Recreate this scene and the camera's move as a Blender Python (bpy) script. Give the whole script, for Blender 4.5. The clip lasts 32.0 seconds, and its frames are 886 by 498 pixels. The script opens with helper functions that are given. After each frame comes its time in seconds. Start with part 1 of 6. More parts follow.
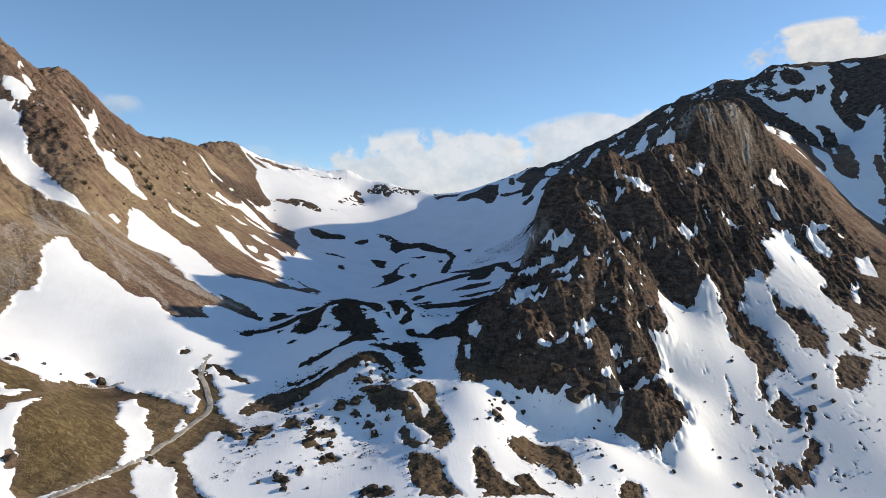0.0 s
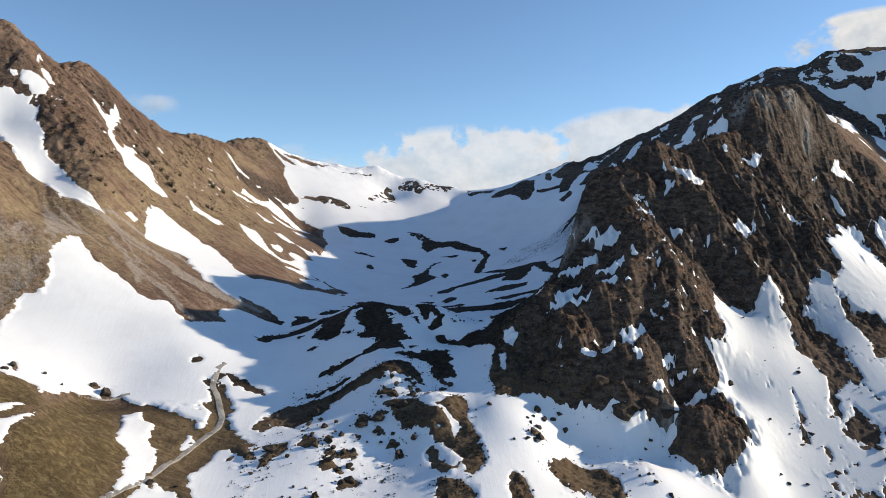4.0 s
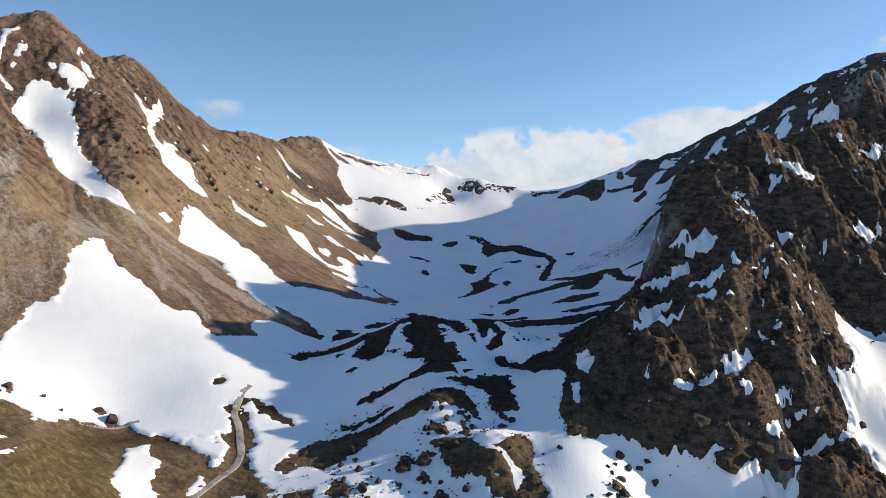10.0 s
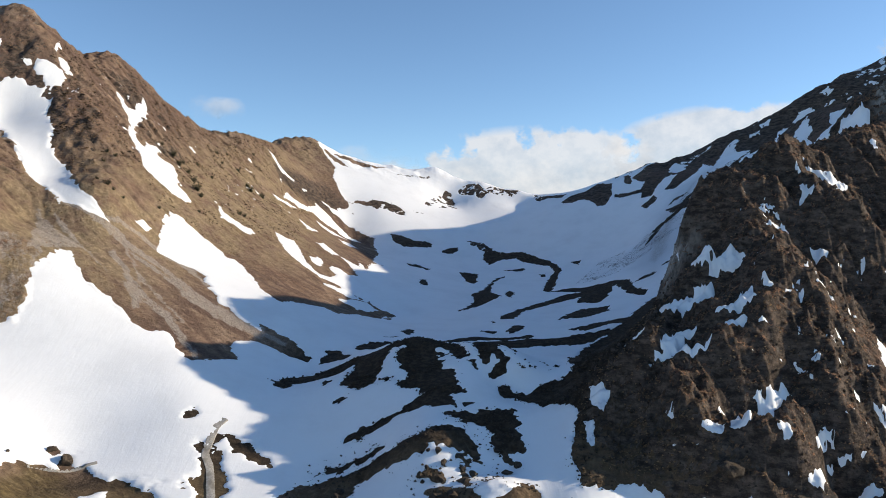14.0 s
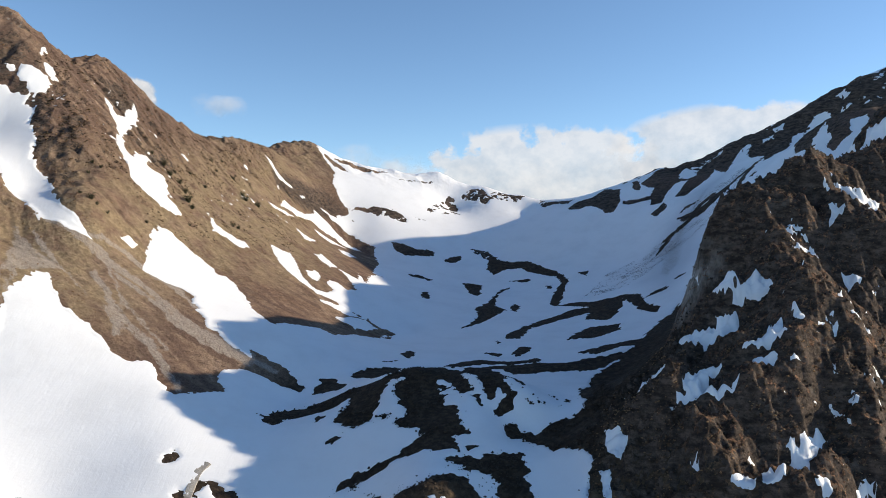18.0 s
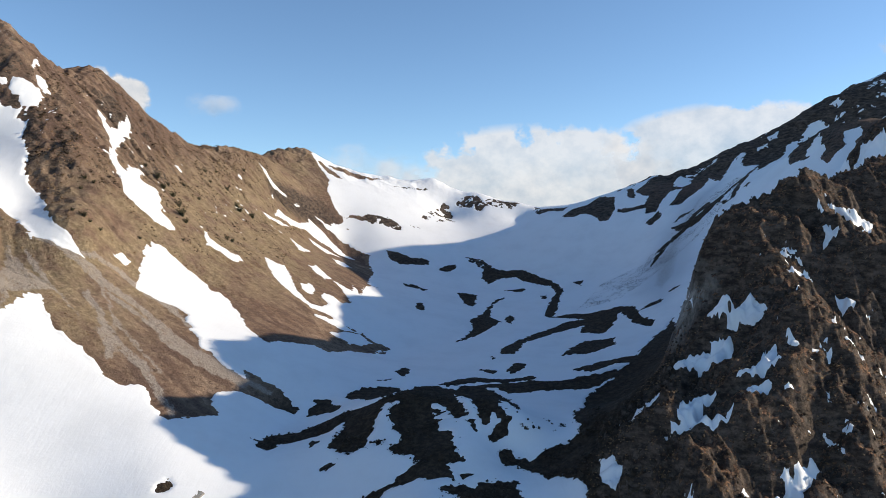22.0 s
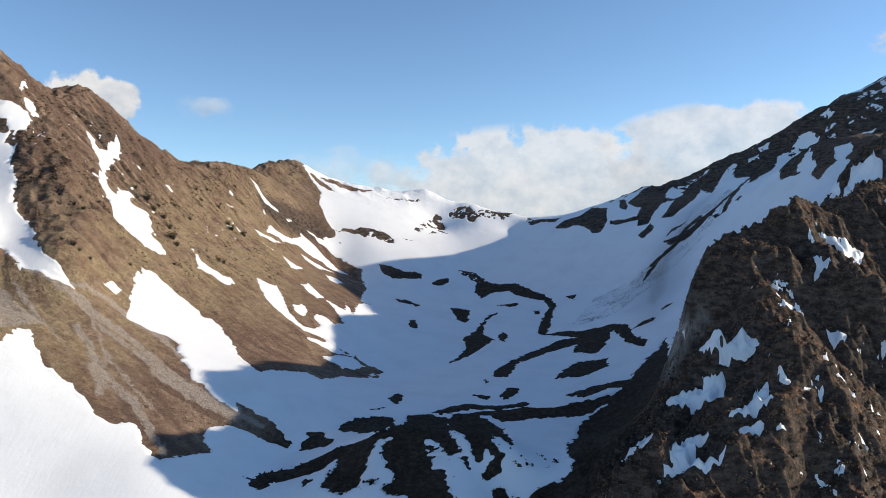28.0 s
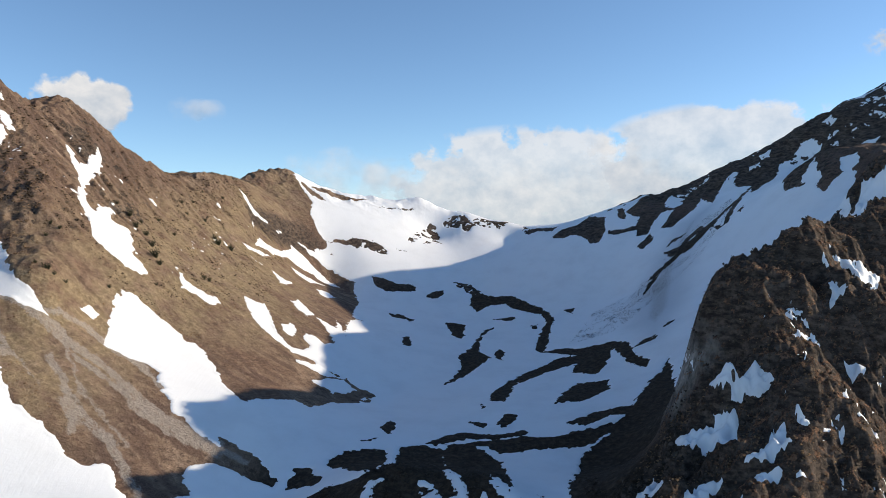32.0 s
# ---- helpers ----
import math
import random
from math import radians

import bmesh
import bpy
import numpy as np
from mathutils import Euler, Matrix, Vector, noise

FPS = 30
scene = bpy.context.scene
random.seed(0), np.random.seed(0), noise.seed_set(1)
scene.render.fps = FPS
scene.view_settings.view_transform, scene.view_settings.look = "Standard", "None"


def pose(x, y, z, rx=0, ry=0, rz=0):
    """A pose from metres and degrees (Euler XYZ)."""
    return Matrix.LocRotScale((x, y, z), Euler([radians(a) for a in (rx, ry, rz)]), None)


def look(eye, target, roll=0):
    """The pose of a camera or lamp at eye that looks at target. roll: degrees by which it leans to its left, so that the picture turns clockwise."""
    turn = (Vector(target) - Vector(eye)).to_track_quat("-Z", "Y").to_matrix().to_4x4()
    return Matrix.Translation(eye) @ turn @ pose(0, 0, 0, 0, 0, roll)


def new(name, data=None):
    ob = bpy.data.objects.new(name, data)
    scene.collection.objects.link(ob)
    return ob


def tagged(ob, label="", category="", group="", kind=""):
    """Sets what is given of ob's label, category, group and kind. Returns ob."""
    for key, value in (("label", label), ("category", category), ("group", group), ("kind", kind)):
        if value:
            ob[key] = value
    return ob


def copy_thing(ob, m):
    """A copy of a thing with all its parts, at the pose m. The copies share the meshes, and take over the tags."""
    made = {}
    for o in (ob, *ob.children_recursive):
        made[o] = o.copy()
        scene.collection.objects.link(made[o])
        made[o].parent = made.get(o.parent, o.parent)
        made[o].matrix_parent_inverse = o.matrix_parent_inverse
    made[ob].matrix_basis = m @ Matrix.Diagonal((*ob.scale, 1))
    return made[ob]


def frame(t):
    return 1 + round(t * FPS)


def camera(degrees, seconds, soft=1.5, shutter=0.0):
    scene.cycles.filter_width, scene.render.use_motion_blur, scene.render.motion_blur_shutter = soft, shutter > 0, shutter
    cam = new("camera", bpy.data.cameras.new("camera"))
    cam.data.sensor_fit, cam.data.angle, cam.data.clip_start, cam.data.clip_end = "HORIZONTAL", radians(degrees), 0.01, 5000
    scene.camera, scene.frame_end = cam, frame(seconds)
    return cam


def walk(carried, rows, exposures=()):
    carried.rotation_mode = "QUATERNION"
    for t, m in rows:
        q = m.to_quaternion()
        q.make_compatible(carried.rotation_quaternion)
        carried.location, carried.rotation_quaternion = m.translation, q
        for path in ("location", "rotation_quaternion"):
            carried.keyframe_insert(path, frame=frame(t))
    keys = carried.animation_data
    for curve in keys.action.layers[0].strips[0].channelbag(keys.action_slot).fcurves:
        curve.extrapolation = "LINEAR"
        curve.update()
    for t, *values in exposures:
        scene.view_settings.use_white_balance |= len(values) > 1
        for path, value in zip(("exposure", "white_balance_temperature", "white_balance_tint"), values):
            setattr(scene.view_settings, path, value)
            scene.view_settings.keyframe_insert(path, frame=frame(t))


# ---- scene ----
cam = camera(63.48, 32.0, soft=0.45)
PATH = [
    (0.0, pose(-0.00, 0.00, -0.00, 89.500, 0.129, -0.001)),
    (0.5, pose(0.11, 3.74, -0.02, 89.455, 0.169, 1.847)),
    (1.0, pose(0.07, 7.44, -0.04, 89.416, 0.194, 2.439)),
    (1.5, pose(0.27, 11.23, -0.01, 89.387, 0.204, 2.540)),
    (2.0, pose(0.43, 15.12, -0.02, 89.377, 0.223, 2.628)),
    (2.5, pose(0.52, 18.94, -0.04, 89.380, 0.238, 2.611)),
    (4.5, pose(0.82, 35.24, 0.34, 89.351, 0.279, 2.761)),
    (5.0, pose(0.92, 39.36, 0.39, 89.359, 0.277, 2.765)),
    (5.5, pose(0.64, 43.72, 0.47, 89.348, 0.287, 3.707)),
    (6.0, pose(0.72, 47.91, 0.59, 89.357, 0.261, 4.085)),
    (6.5, pose(0.48, 52.08, 0.54, 89.424, 0.250, 4.303)),
    (7.0, pose(0.41, 56.29, 0.57, 89.474, 0.220, 6.065)),
    (7.5, pose(0.22, 60.55, 0.62, 89.503, 0.198, 6.697)),
    (8.0, pose(-0.03, 64.82, 0.65, 89.530, 0.146, 7.734)),
    (8.5, pose(-0.09, 69.15, 0.71, 89.554, 0.128, 7.747)),
    (9.0, pose(-0.35, 73.31, 0.88, 89.568, 0.084, 7.741)),
    (9.5, pose(-0.81, 77.44, 1.00, 89.592, 0.048, 7.714)),
    (10.0, pose(-1.18, 81.65, 1.03, 89.604, -0.008, 7.713)),
    (10.5, pose(-1.51, 85.69, 1.10, 89.613, -0.047, 7.707)),
    (11.0, pose(-1.83, 89.84, 1.25, 89.616, -0.045, 7.718)),
    (11.5, pose(-2.19, 93.83, 1.85, 89.616, -0.073, 7.734)),
    (12.0, pose(-2.68, 97.72, 2.84, 89.599, -0.108, 7.734)),
    (12.5, pose(-2.99, 101.36, 3.99, 89.580, -0.151, 7.756)),
    (13.0, pose(-3.32, 104.66, 5.25, 89.573, -0.185, 7.775)),
    (13.5, pose(-3.66, 107.75, 6.45, 89.561, -0.237, 7.786)),
    (14.0, pose(-4.15, 110.83, 7.79, 89.534, -0.301, 7.784)),
    (14.5, pose(-4.59, 113.79, 9.13, 89.492, -0.312, 7.808)),
    (16.5, pose(-5.79, 125.18, 14.13, 89.365, -0.272, 8.000)),
    (17.0, pose(-6.00, 128.05, 15.44, 89.359, -0.294, 8.042)),
    (17.5, pose(-6.37, 129.98, 16.82, 89.329, -0.302, 8.033)),
    (18.0, pose(-6.53, 131.59, 18.09, 89.300, -0.313, 8.044)),
    (18.5, pose(-6.66, 132.04, 19.32, 89.285, -0.322, 8.014)),
    (19.0, pose(-6.41, 132.22, 20.57, 89.254, -0.325, 8.001)),
    (19.5, pose(-6.42, 132.26, 21.80, 89.228, -0.319, 7.940)),
    (20.0, pose(-6.51, 132.21, 22.98, 89.212, -0.312, 7.872)),
    (20.5, pose(-6.55, 132.24, 24.26, 89.187, -0.322, 7.810)),
    (21.0, pose(-6.51, 132.33, 25.45, 89.162, -0.324, 7.766)),
    (21.5, pose(-6.48, 132.36, 26.71, 89.139, -0.281, 7.708)),
    (22.0, pose(-6.47, 132.42, 27.88, 89.114, -0.269, 7.649)),
    (22.5, pose(-6.40, 132.47, 29.08, 89.085, -0.226, 7.583)),
    (23.0, pose(-6.43, 132.48, 30.34, 89.057, -0.188, 7.505)),
    (23.5, pose(-6.41, 132.53, 31.57, 89.021, -0.167, 7.450)),
    (24.0, pose(-6.24, 132.59, 32.83, 88.994, -0.115, 7.418)),
    (24.5, pose(-6.31, 132.65, 34.00, 88.981, -0.102, 7.353)),
    (25.0, pose(-6.34, 132.68, 35.15, 88.970, -0.080, 7.301)),
    (25.5, pose(-6.25, 132.82, 36.37, 88.945, -0.026, 7.262)),
    (27.5, pose(-6.16, 132.92, 41.05, 88.930, 0.109, 7.113)),
    (28.0, pose(-6.04, 133.43, 42.22, 88.920, 0.151, 7.109)),
    (28.5, pose(-6.24, 134.38, 43.48, 88.917, 0.183, 7.044)),
    (29.0, pose(-6.49, 135.55, 44.76, 88.914, 0.238, 6.973)),
    (29.5, pose(-6.60, 137.25, 45.86, 88.946, 0.257, 6.919)),
    (30.0, pose(-6.75, 139.51, 47.15, 88.944, 0.305, 6.867)),
    (30.5, pose(-6.94, 142.05, 48.38, 88.936, 0.322, 6.820)),
    (31.0, pose(-7.18, 144.66, 49.63, 88.920, 0.337, 6.781)),
    (31.5, pose(-7.45, 147.25, 50.72, 88.943, 0.372, 6.725)),
    (32.0, pose(-7.57, 150.00, 51.90, 88.935, 0.388, 6.698)),
]
walk(cam, PATH, [(0, 0.37, 6500, 6), (8, 0.40, 6500, 6), (20, 0.43, 6450, 6), (32, 0.38, 6400, 6)])

# ---- light ----
SUN_AZIMUTH, SUN_HEIGHT = 75.4, 19.3  # degrees from ahead (+y) towards the right (+x); degrees above level
world = bpy.data.worlds.new("sky")
scene.world = world
world.use_nodes = True
wn = world.node_tree.nodes
sky = wn.new("ShaderNodeTexSky")
sky.sky_type, sky.sun_disc = "NISHITA", False
sky.sun_elevation, sky.sun_rotation = radians(SUN_HEIGHT), radians(SUN_AZIMUTH)
sky.altitude, sky.air_density, sky.dust_density, sky.ozone_density = 2400, 1.0, 0.05, 2.6
wn["Background"].inputs["Strength"].default_value = 0.137
world.node_tree.links.new(sky.outputs[0], wn["Background"].inputs["Color"])

sun = new("sun", bpy.data.lights.new("sun", "SUN"))
sun.data.energy, sun.data.angle, sun.data.color = 4.55, radians(0.53), (1.0, 0.845, 0.66)
az, el = radians(SUN_AZIMUTH), radians(SUN_HEIGHT)
sun.matrix_world = look((math.sin(az) * math.cos(el) * 900, math.cos(az) * math.cos(el) * 900, math.sin(el) * 900), (0, 0, 0))
# ---- materials ----
def material(name):
    m = bpy.data.materials.new(name)
    m.use_nodes = True
    return m, m.node_tree.nodes, m.node_tree.links, m.node_tree.nodes["Principled BSDF"]


class Net:
    """Short ways to lay nodes of one material."""

    def __init__(self, name, rough=0.9, specular=0.3):
        self.m, self.n, self.l, self.b = material(name)
        self.b.inputs["Roughness"].default_value = rough
        self.b.inputs["Specular IOR Level"].default_value = specular
        self.where = self.n.new("ShaderNodeNewGeometry").outputs["Position"]

    def put(self, value, socket):
        if isinstance(value, (int, float)):
            socket.default_value = value
        elif isinstance(value, tuple):
            socket.default_value = (*value, 1) if len(value) == 3 and len(socket.default_value) == 4 else value
        else:
            self.l.new(value, socket)

    def noise(self, size, detail=4.0, rough=0.6, stretch=(1, 1, 1), turn=0.0, warp=0.0):
        t = self.n.new("ShaderNodeTexNoise")
        t.inputs["Scale"].default_value, t.inputs["Detail"].default_value = 1.0, detail
        t.inputs["Roughness"].default_value, t.inputs["Distortion"].default_value = rough, warp
        p = self.n.new("ShaderNodeMapping")
        p.inputs["Rotation"].default_value = (0, 0, radians(turn))
        p.inputs["Scale"].default_value = tuple(s / size for s in stretch)
        first = self.n.new("ShaderNodeMapping")
        first.inputs["Rotation"].default_value = (0, 0, radians(turn))
        self.l.new(self.where, first.inputs["Vector"])
        p.inputs["Rotation"].default_value = (0, 0, 0)
        self.l.new(first.outputs[0], p.inputs["Vector"])
        self.l.new(p.outputs[0], t.inputs["Vector"])
        return t.outputs["Fac"]

    def math(self, op, a, b=0.0):
        t = self.n.new("ShaderNodeMath")
        t.operation = op
        self.put(a, t.inputs[0])
        self.put(b, t.inputs[1])
        return t.outputs[0]

    def ramp(self, value, lo, hi):
        t = self.n.new("ShaderNodeMapRange")
        t.interpolation_type = "SMOOTHSTEP"
        self.put(value, t.inputs["Value"])
        t.inputs["From Min"].default_value, t.inputs["From Max"].default_value = lo, hi
        return t.outputs["Result"]

    def mix(self, fac, a, b):
        t = self.n.new("ShaderNodeMix")
        t.data_type = "RGBA"
        self.put(fac, t.inputs["Factor"])
        self.put(a, t.inputs["A"])
        self.put(b, t.inputs["B"])
        return t.outputs["Result"]

    def given(self, name):
        t = self.n.new("ShaderNodeAttribute")
        t.attribute_name = name
        return t.outputs["Fac"]

    def up(self):
        t = self.n.new("ShaderNodeSeparateXYZ")
        self.l.new(self.n.new("ShaderNodeNewGeometry").outputs["True Normal"], t.inputs[0])
        return t.outputs["Z"]

    def color(self, value):
        self.put(value, self.b.inputs["Base Color"])

    def bump(self, height, strength, distance, under=None):
        t = self.n.new("ShaderNodeBump")
        t.inputs["Strength"].default_value, t.inputs["Distance"].default_value = strength, distance
        self.put(height, t.inputs["Height"])
        if under is not None:
            self.l.new(under, t.inputs["Normal"])
        self.l.new(t.outputs[0], self.b.inputs["Normal"])
        return t.outputs[0]


def ground_material():
    w = Net("alpine_ground", 0.95, 0.15)
    broad, patch, clump, grain = w.noise(45, 3), w.noise(9, 5, 0.65), w.noise(2.4, 5, 0.7), w.noise(0.55, 4, 0.7)
    fibre = w.noise(1.6, 4, 0.7, (1, 0.35, 1), 40)
    # withered grass
    grass = w.mix(w.ramp(patch, 0.35, 0.68), (0.155, 0.104, 0.074), (0.324, 0.223, 0.155))
    grass = w.mix(w.ramp(clump, 0.45, 0.75), grass, (0.385, 0.274, 0.196))
    grass = w.mix(w.math("MULTIPLY", w.ramp(grain, 0.47, 0.66), 0.8), grass, (0.085, 0.057, 0.038))
    earth = w.mix(w.ramp(fibre, 0.4, 0.7), (0.132, 0.082, 0.058), (0.244, 0.162, 0.110))
    turf = w.mix(w.ramp(broad, 0.38, 0.62), grass, earth)
    # rusty dwarf shrubs and dark heath in blotches
    turf = w.mix(w.math("MULTIPLY", w.ramp(w.noise(5.5, 6, 0.75), 0.54, 0.66), 0.8), turf, (0.066, 0.043, 0.033))
    turf = w.mix(w.math("MULTIPLY", w.ramp(w.noise(17, 4, 0.6), 0.55, 0.72), 0.5), turf, (0.244, 0.155, 0.106))
    streak = w.noise(2.2, 5, 0.7, (0.10, 1, 0.5), 43, 0.3)
    turf = w.mix(w.math("MULTIPLY", w.ramp(streak, 0.52, 0.70), 0.45), turf, (0.108, 0.071, 0.047))
    turf = w.mix(w.math("MULTIPLY", w.ramp(streak, 0.46, 0.30), 0.35), turf, (0.376, 0.284, 0.201))
    meadow = w.mix(w.ramp(patch, 0.35, 0.65), (0.115, 0.083, 0.040), (0.182, 0.132, 0.064))
    meadow = w.mix(w.math("MULTIPLY", w.ramp(w.noise(1.1, 3, 0.6, (0.35, 1, 1), 25), 0.5, 0.7), 0.6), meadow, (0.095, 0.066, 0.030))
    sheep = w.noise(1.5, 4, 0.6, (0.22, 1, 1), 12, 0.6)
    meadow = w.mix(w.math("MULTIPLY", w.ramp(sheep, 0.44, 0.64), 0.75), meadow, (0.080, 0.056, 0.028))
    meadow = w.mix(w.math("MULTIPLY", w.ramp(sheep, 0.46, 0.34), 0.6), meadow, (0.255, 0.190, 0.105))
    # tawny turf and dark earth on the ledges of the rock mountain
    ledges = w.mix(w.ramp(w.noise(3.0, 6, 0.75), 0.42, 0.62), (0.050, 0.029, 0.021), (0.33, 0.178, 0.102))
    ledges = w.mix(w.math("MULTIPLY", w.ramp(w.noise(1.0, 4, 0.75), 0.50, 0.66), 0.8), ledges, (0.036, 0.026, 0.018))
    # bare earth and stone where meltwater runs
    runnel = w.ramp(w.math("ADD", w.given("wash"), w.math("MULTIPLY", w.math("SUBTRACT", w.noise(1.7, 5, 0.75), 0.5), 3.0)), 0.9, 2.4)
    turf = w.mix(w.math("MULTIPLY", runnel, w.math("SUBTRACT", 0.8, w.math("MULTIPLY", w.given("pasture"), 0.6))), turf, w.mix(w.ramp(grain, 0.4, 0.62), (0.075, 0.046, 0.036), (0.165, 0.108, 0.082)))
    ledges = w.mix(w.math("MULTIPLY", runnel, 0.4), ledges, w.mix(w.ramp(grain, 0.4, 0.62), (0.026, 0.020, 0.016), (0.075, 0.056, 0.044)))
    turf = w.mix(w.given("rock"), turf, ledges)
    heath = w.mix(w.ramp(clump, 0.4, 0.7), (0.036, 0.026, 0.018), (0.085, 0.060, 0.040))
    gravel = w.mix(w.ramp(grain, 0.35, 0.65), (0.21, 0.175, 0.145), (0.42, 0.362, 0.312))
    # bare rock on steep faces
    stone = w.mix(w.ramp(w.noise(4.5, 6, 0.7, (1, 1, 2.2)), 0.35, 0.7), (0.034, 0.026, 0.021), (0.152, 0.112, 0.087))
    stone = w.mix(w.math("MULTIPLY", w.ramp(w.noise(1.3, 4, 0.7), 0.52, 0.7), 0.8), stone, (0.030, 0.026, 0.022))
    stone = w.mix(w.math("MULTIPLY", w.ramp(w.noise(13, 4, 0.6), 0.60, 0.72), 0.55), stone, (0.17, 0.150, 0.128))
    cliff = w.mix(w.ramp(w.noise(2.6, 5, 0.7, (1, 1, 0.3)), 0.36, 0.66), (0.13, 0.115, 0.10), (0.40, 0.365, 0.325))
    stone = w.mix(w.given("pale"), stone, cliff)
    steep = w.math("SUBTRACT", 1.0, w.up())
    tint = w.mix(w.given("meadow"), turf, meadow)
    pasture = w.mix(w.ramp(clump, 0.38, 0.66), (0.205, 0.152, 0.092), (0.350, 0.264, 0.162))
    pasture = w.mix(w.math("MULTIPLY", w.ramp(grain, 0.48, 0.68), 0.6), pasture, (0.125, 0.090, 0.056))
    tint = w.mix(w.math("MULTIPLY", w.given("pasture"), w.ramp(w.noise(14, 4, 0.65), 0.32, 0.62)), tint, pasture)
    tint = w.mix(w.given("heath"), tint, heath)
    screes = w.ramp(w.math("ADD", w.given("scree"), w.math("MULTIPLY", w.math("SUBTRACT", w.noise(2.4, 6, 0.8, (0.12, 1, 1), 41), 0.5), 2.8)), 0.36, 0.98)
    tint = w.mix(w.math("MULTIPLY", screes, 0.85), tint, gravel)
    ledge = w.math("ADD", w.math("ADD", w.math("MULTIPLY", w.given("rock"), 0.15), w.math("MULTIPLY", w.given("bleak"), 0.45)), w.math("MULTIPLY", w.math("SUBTRACT", clump, 0.5), 0.55))
    tint = w.mix(w.ramp(w.math("ADD", steep, ledge), 0.50, 0.68), tint, stone)
    w.color(tint)
    first = w.bump(clump, 0.9, 1.1)
    second = w.bump(grain, 0.8, 0.35, first)
    w.bump(w.noise(6, 6, 0.7), 0.5, 1.6, second)
    return w.m


def snow_material():
    w = Net("old_snow", 0.55, 0.35)
    runnel = w.noise(1.5, 3, 0.6, (1, 0.09, 0.4), -8, 0.4)
    dimple, swell = w.noise(0.9, 3, 0.6), w.noise(9, 4, 0.55)
    tint = w.mix(w.ramp(w.noise(22, 5, 0.65), 0.4, 0.75), (0.865, 0.865, 0.87), (0.80, 0.80, 0.805))
    tint = w.mix(w.math("MULTIPLY", w.ramp(w.noise(3.1, 6, 0.75), 0.6, 0.8), 0.16), tint, (0.55, 0.50, 0.43))
    # greyer snow: weak grazing sun painted on the eastern flank, dirt on the slide
    tint = w.mix(w.math("MULTIPLY", w.given("dirt_and_shade"), 0.75), tint, (0.47, 0.495, 0.53))
    tint = w.mix(w.math("MULTIPLY", w.ramp(w.given("dirt_and_shade"), 0.84, 1.0), w.ramp(w.noise(0.8, 4, 0.75), 0.42, 0.66)), tint, (0.16, 0.13, 0.10))
    w.color(tint)
    first = w.bump(runnel, 0.22, 0.30)
    second = w.bump(dimple, 0.30, 0.14, first)
    w.bump(swell, 0.12, 0.5, second)
    return w.m


def boulder_material():
    w = Net("weathered_rock", 0.92, 0.2)
    tint = w.mix(w.ramp(w.noise(0.9, 5, 0.7), 0.35, 0.7), (0.030, 0.023, 0.018), (0.090, 0.070, 0.053))
    tint = w.mix(w.ramp(w.noise(2.5, 4, 0.6), 0.5, 0.7), tint, (0.072, 0.050, 0.031))
    w.color(tint)
    w.bump(w.noise(0.4, 5, 0.7), 0.9, 0.3)
    return w.m


def track_material():
    w = Net("gravel_track", 0.95, 0.2)
    tint = w.mix(w.ramp(w.noise(0.5, 4, 0.7), 0.35, 0.65), (0.29, 0.265, 0.23), (0.45, 0.415, 0.37))
    tint = w.mix(w.math("MULTIPLY", w.ramp(w.noise(4, 4, 0.6), 0.5, 0.7), 0.6), tint, (0.12, 0.10, 0.075))
    w.color(tint)
    w.bump(w.noise(0.4, 4, 0.7), 0.6, 0.15)
    return w.m


def tuft_material():
    w = Net("withered_tufts", 0.95, 0.1)
    tint = w.mix(w.ramp(w.noise(7, 4, 0.6), 0.38, 0.62), (0.115, 0.070, 0.040), (0.30, 0.198, 0.112))
    w.color(w.mix(w.ramp(w.noise(0.8, 2, 0.6), 0.35, 0.65), tint, (0.20, 0.128, 0.072)))
    return w.m


def heath_material():
    w = Net("heath", 0.95, 0.1)
    w.color(w.mix(w.ramp(w.noise(2.0, 3, 0.6), 0.38, 0.62), (0.045, 0.032, 0.022), (0.10, 0.07, 0.042)))
    return w.m


def needle_material():
    w = Net("pine_needles", 0.8, 0.2)
    w.color(w.mix(w.ramp(w.noise(0.7, 3, 0.6), 0.35, 0.65), (0.024, 0.030, 0.016), (0.070, 0.066, 0.034)))
    return w.m


def bark_material():
    w = Net("bark", 0.9, 0.2)
    w.color(w.mix(w.ramp(w.noise(0.15, 4, 0.6), 0.4, 0.6), (0.05, 0.038, 0.028), (0.11, 0.085, 0.06)))
    return w.m


ground_mat, snow_mat, boulder_mat = ground_material(), snow_material(), boulder_material()
tuft_mat, heath_mat = tuft_material(), heath_material()
track_mat, needle_mat, bark_mat = track_material(), needle_material(), bark_material()
# ---- the lie of the land ----
LAND = []


def landform(*points):
    """A line of the land, such as a crest, a foot or a valley floor: x, y, z in metres."""
    LAND.extend(points)


# back crest, from the western hump over the saddle to the eastern summit
landform((-254, 867, 130), (-268, 830, 125), (-265, 800, 111), (-281, 800, 111), (-246, 802, 99), (-238, 832, 108), (-222, 890, 108), (-175, 897, 101), (-122, 905, 100),
         (-72, 902, 83), (-30, 897, 72), (7, 894, 69), (58, 880, 80), (104, 862, 98), (162, 837, 115), (232, 832, 152),
         (265, 835, 171), (302, 850, 193), (343, 890, 214), (373, 890, 215), (370, 860, 208), (385, 850, 220),
         (419, 830, 218), (455, 820, 221), (500, 800, 223))
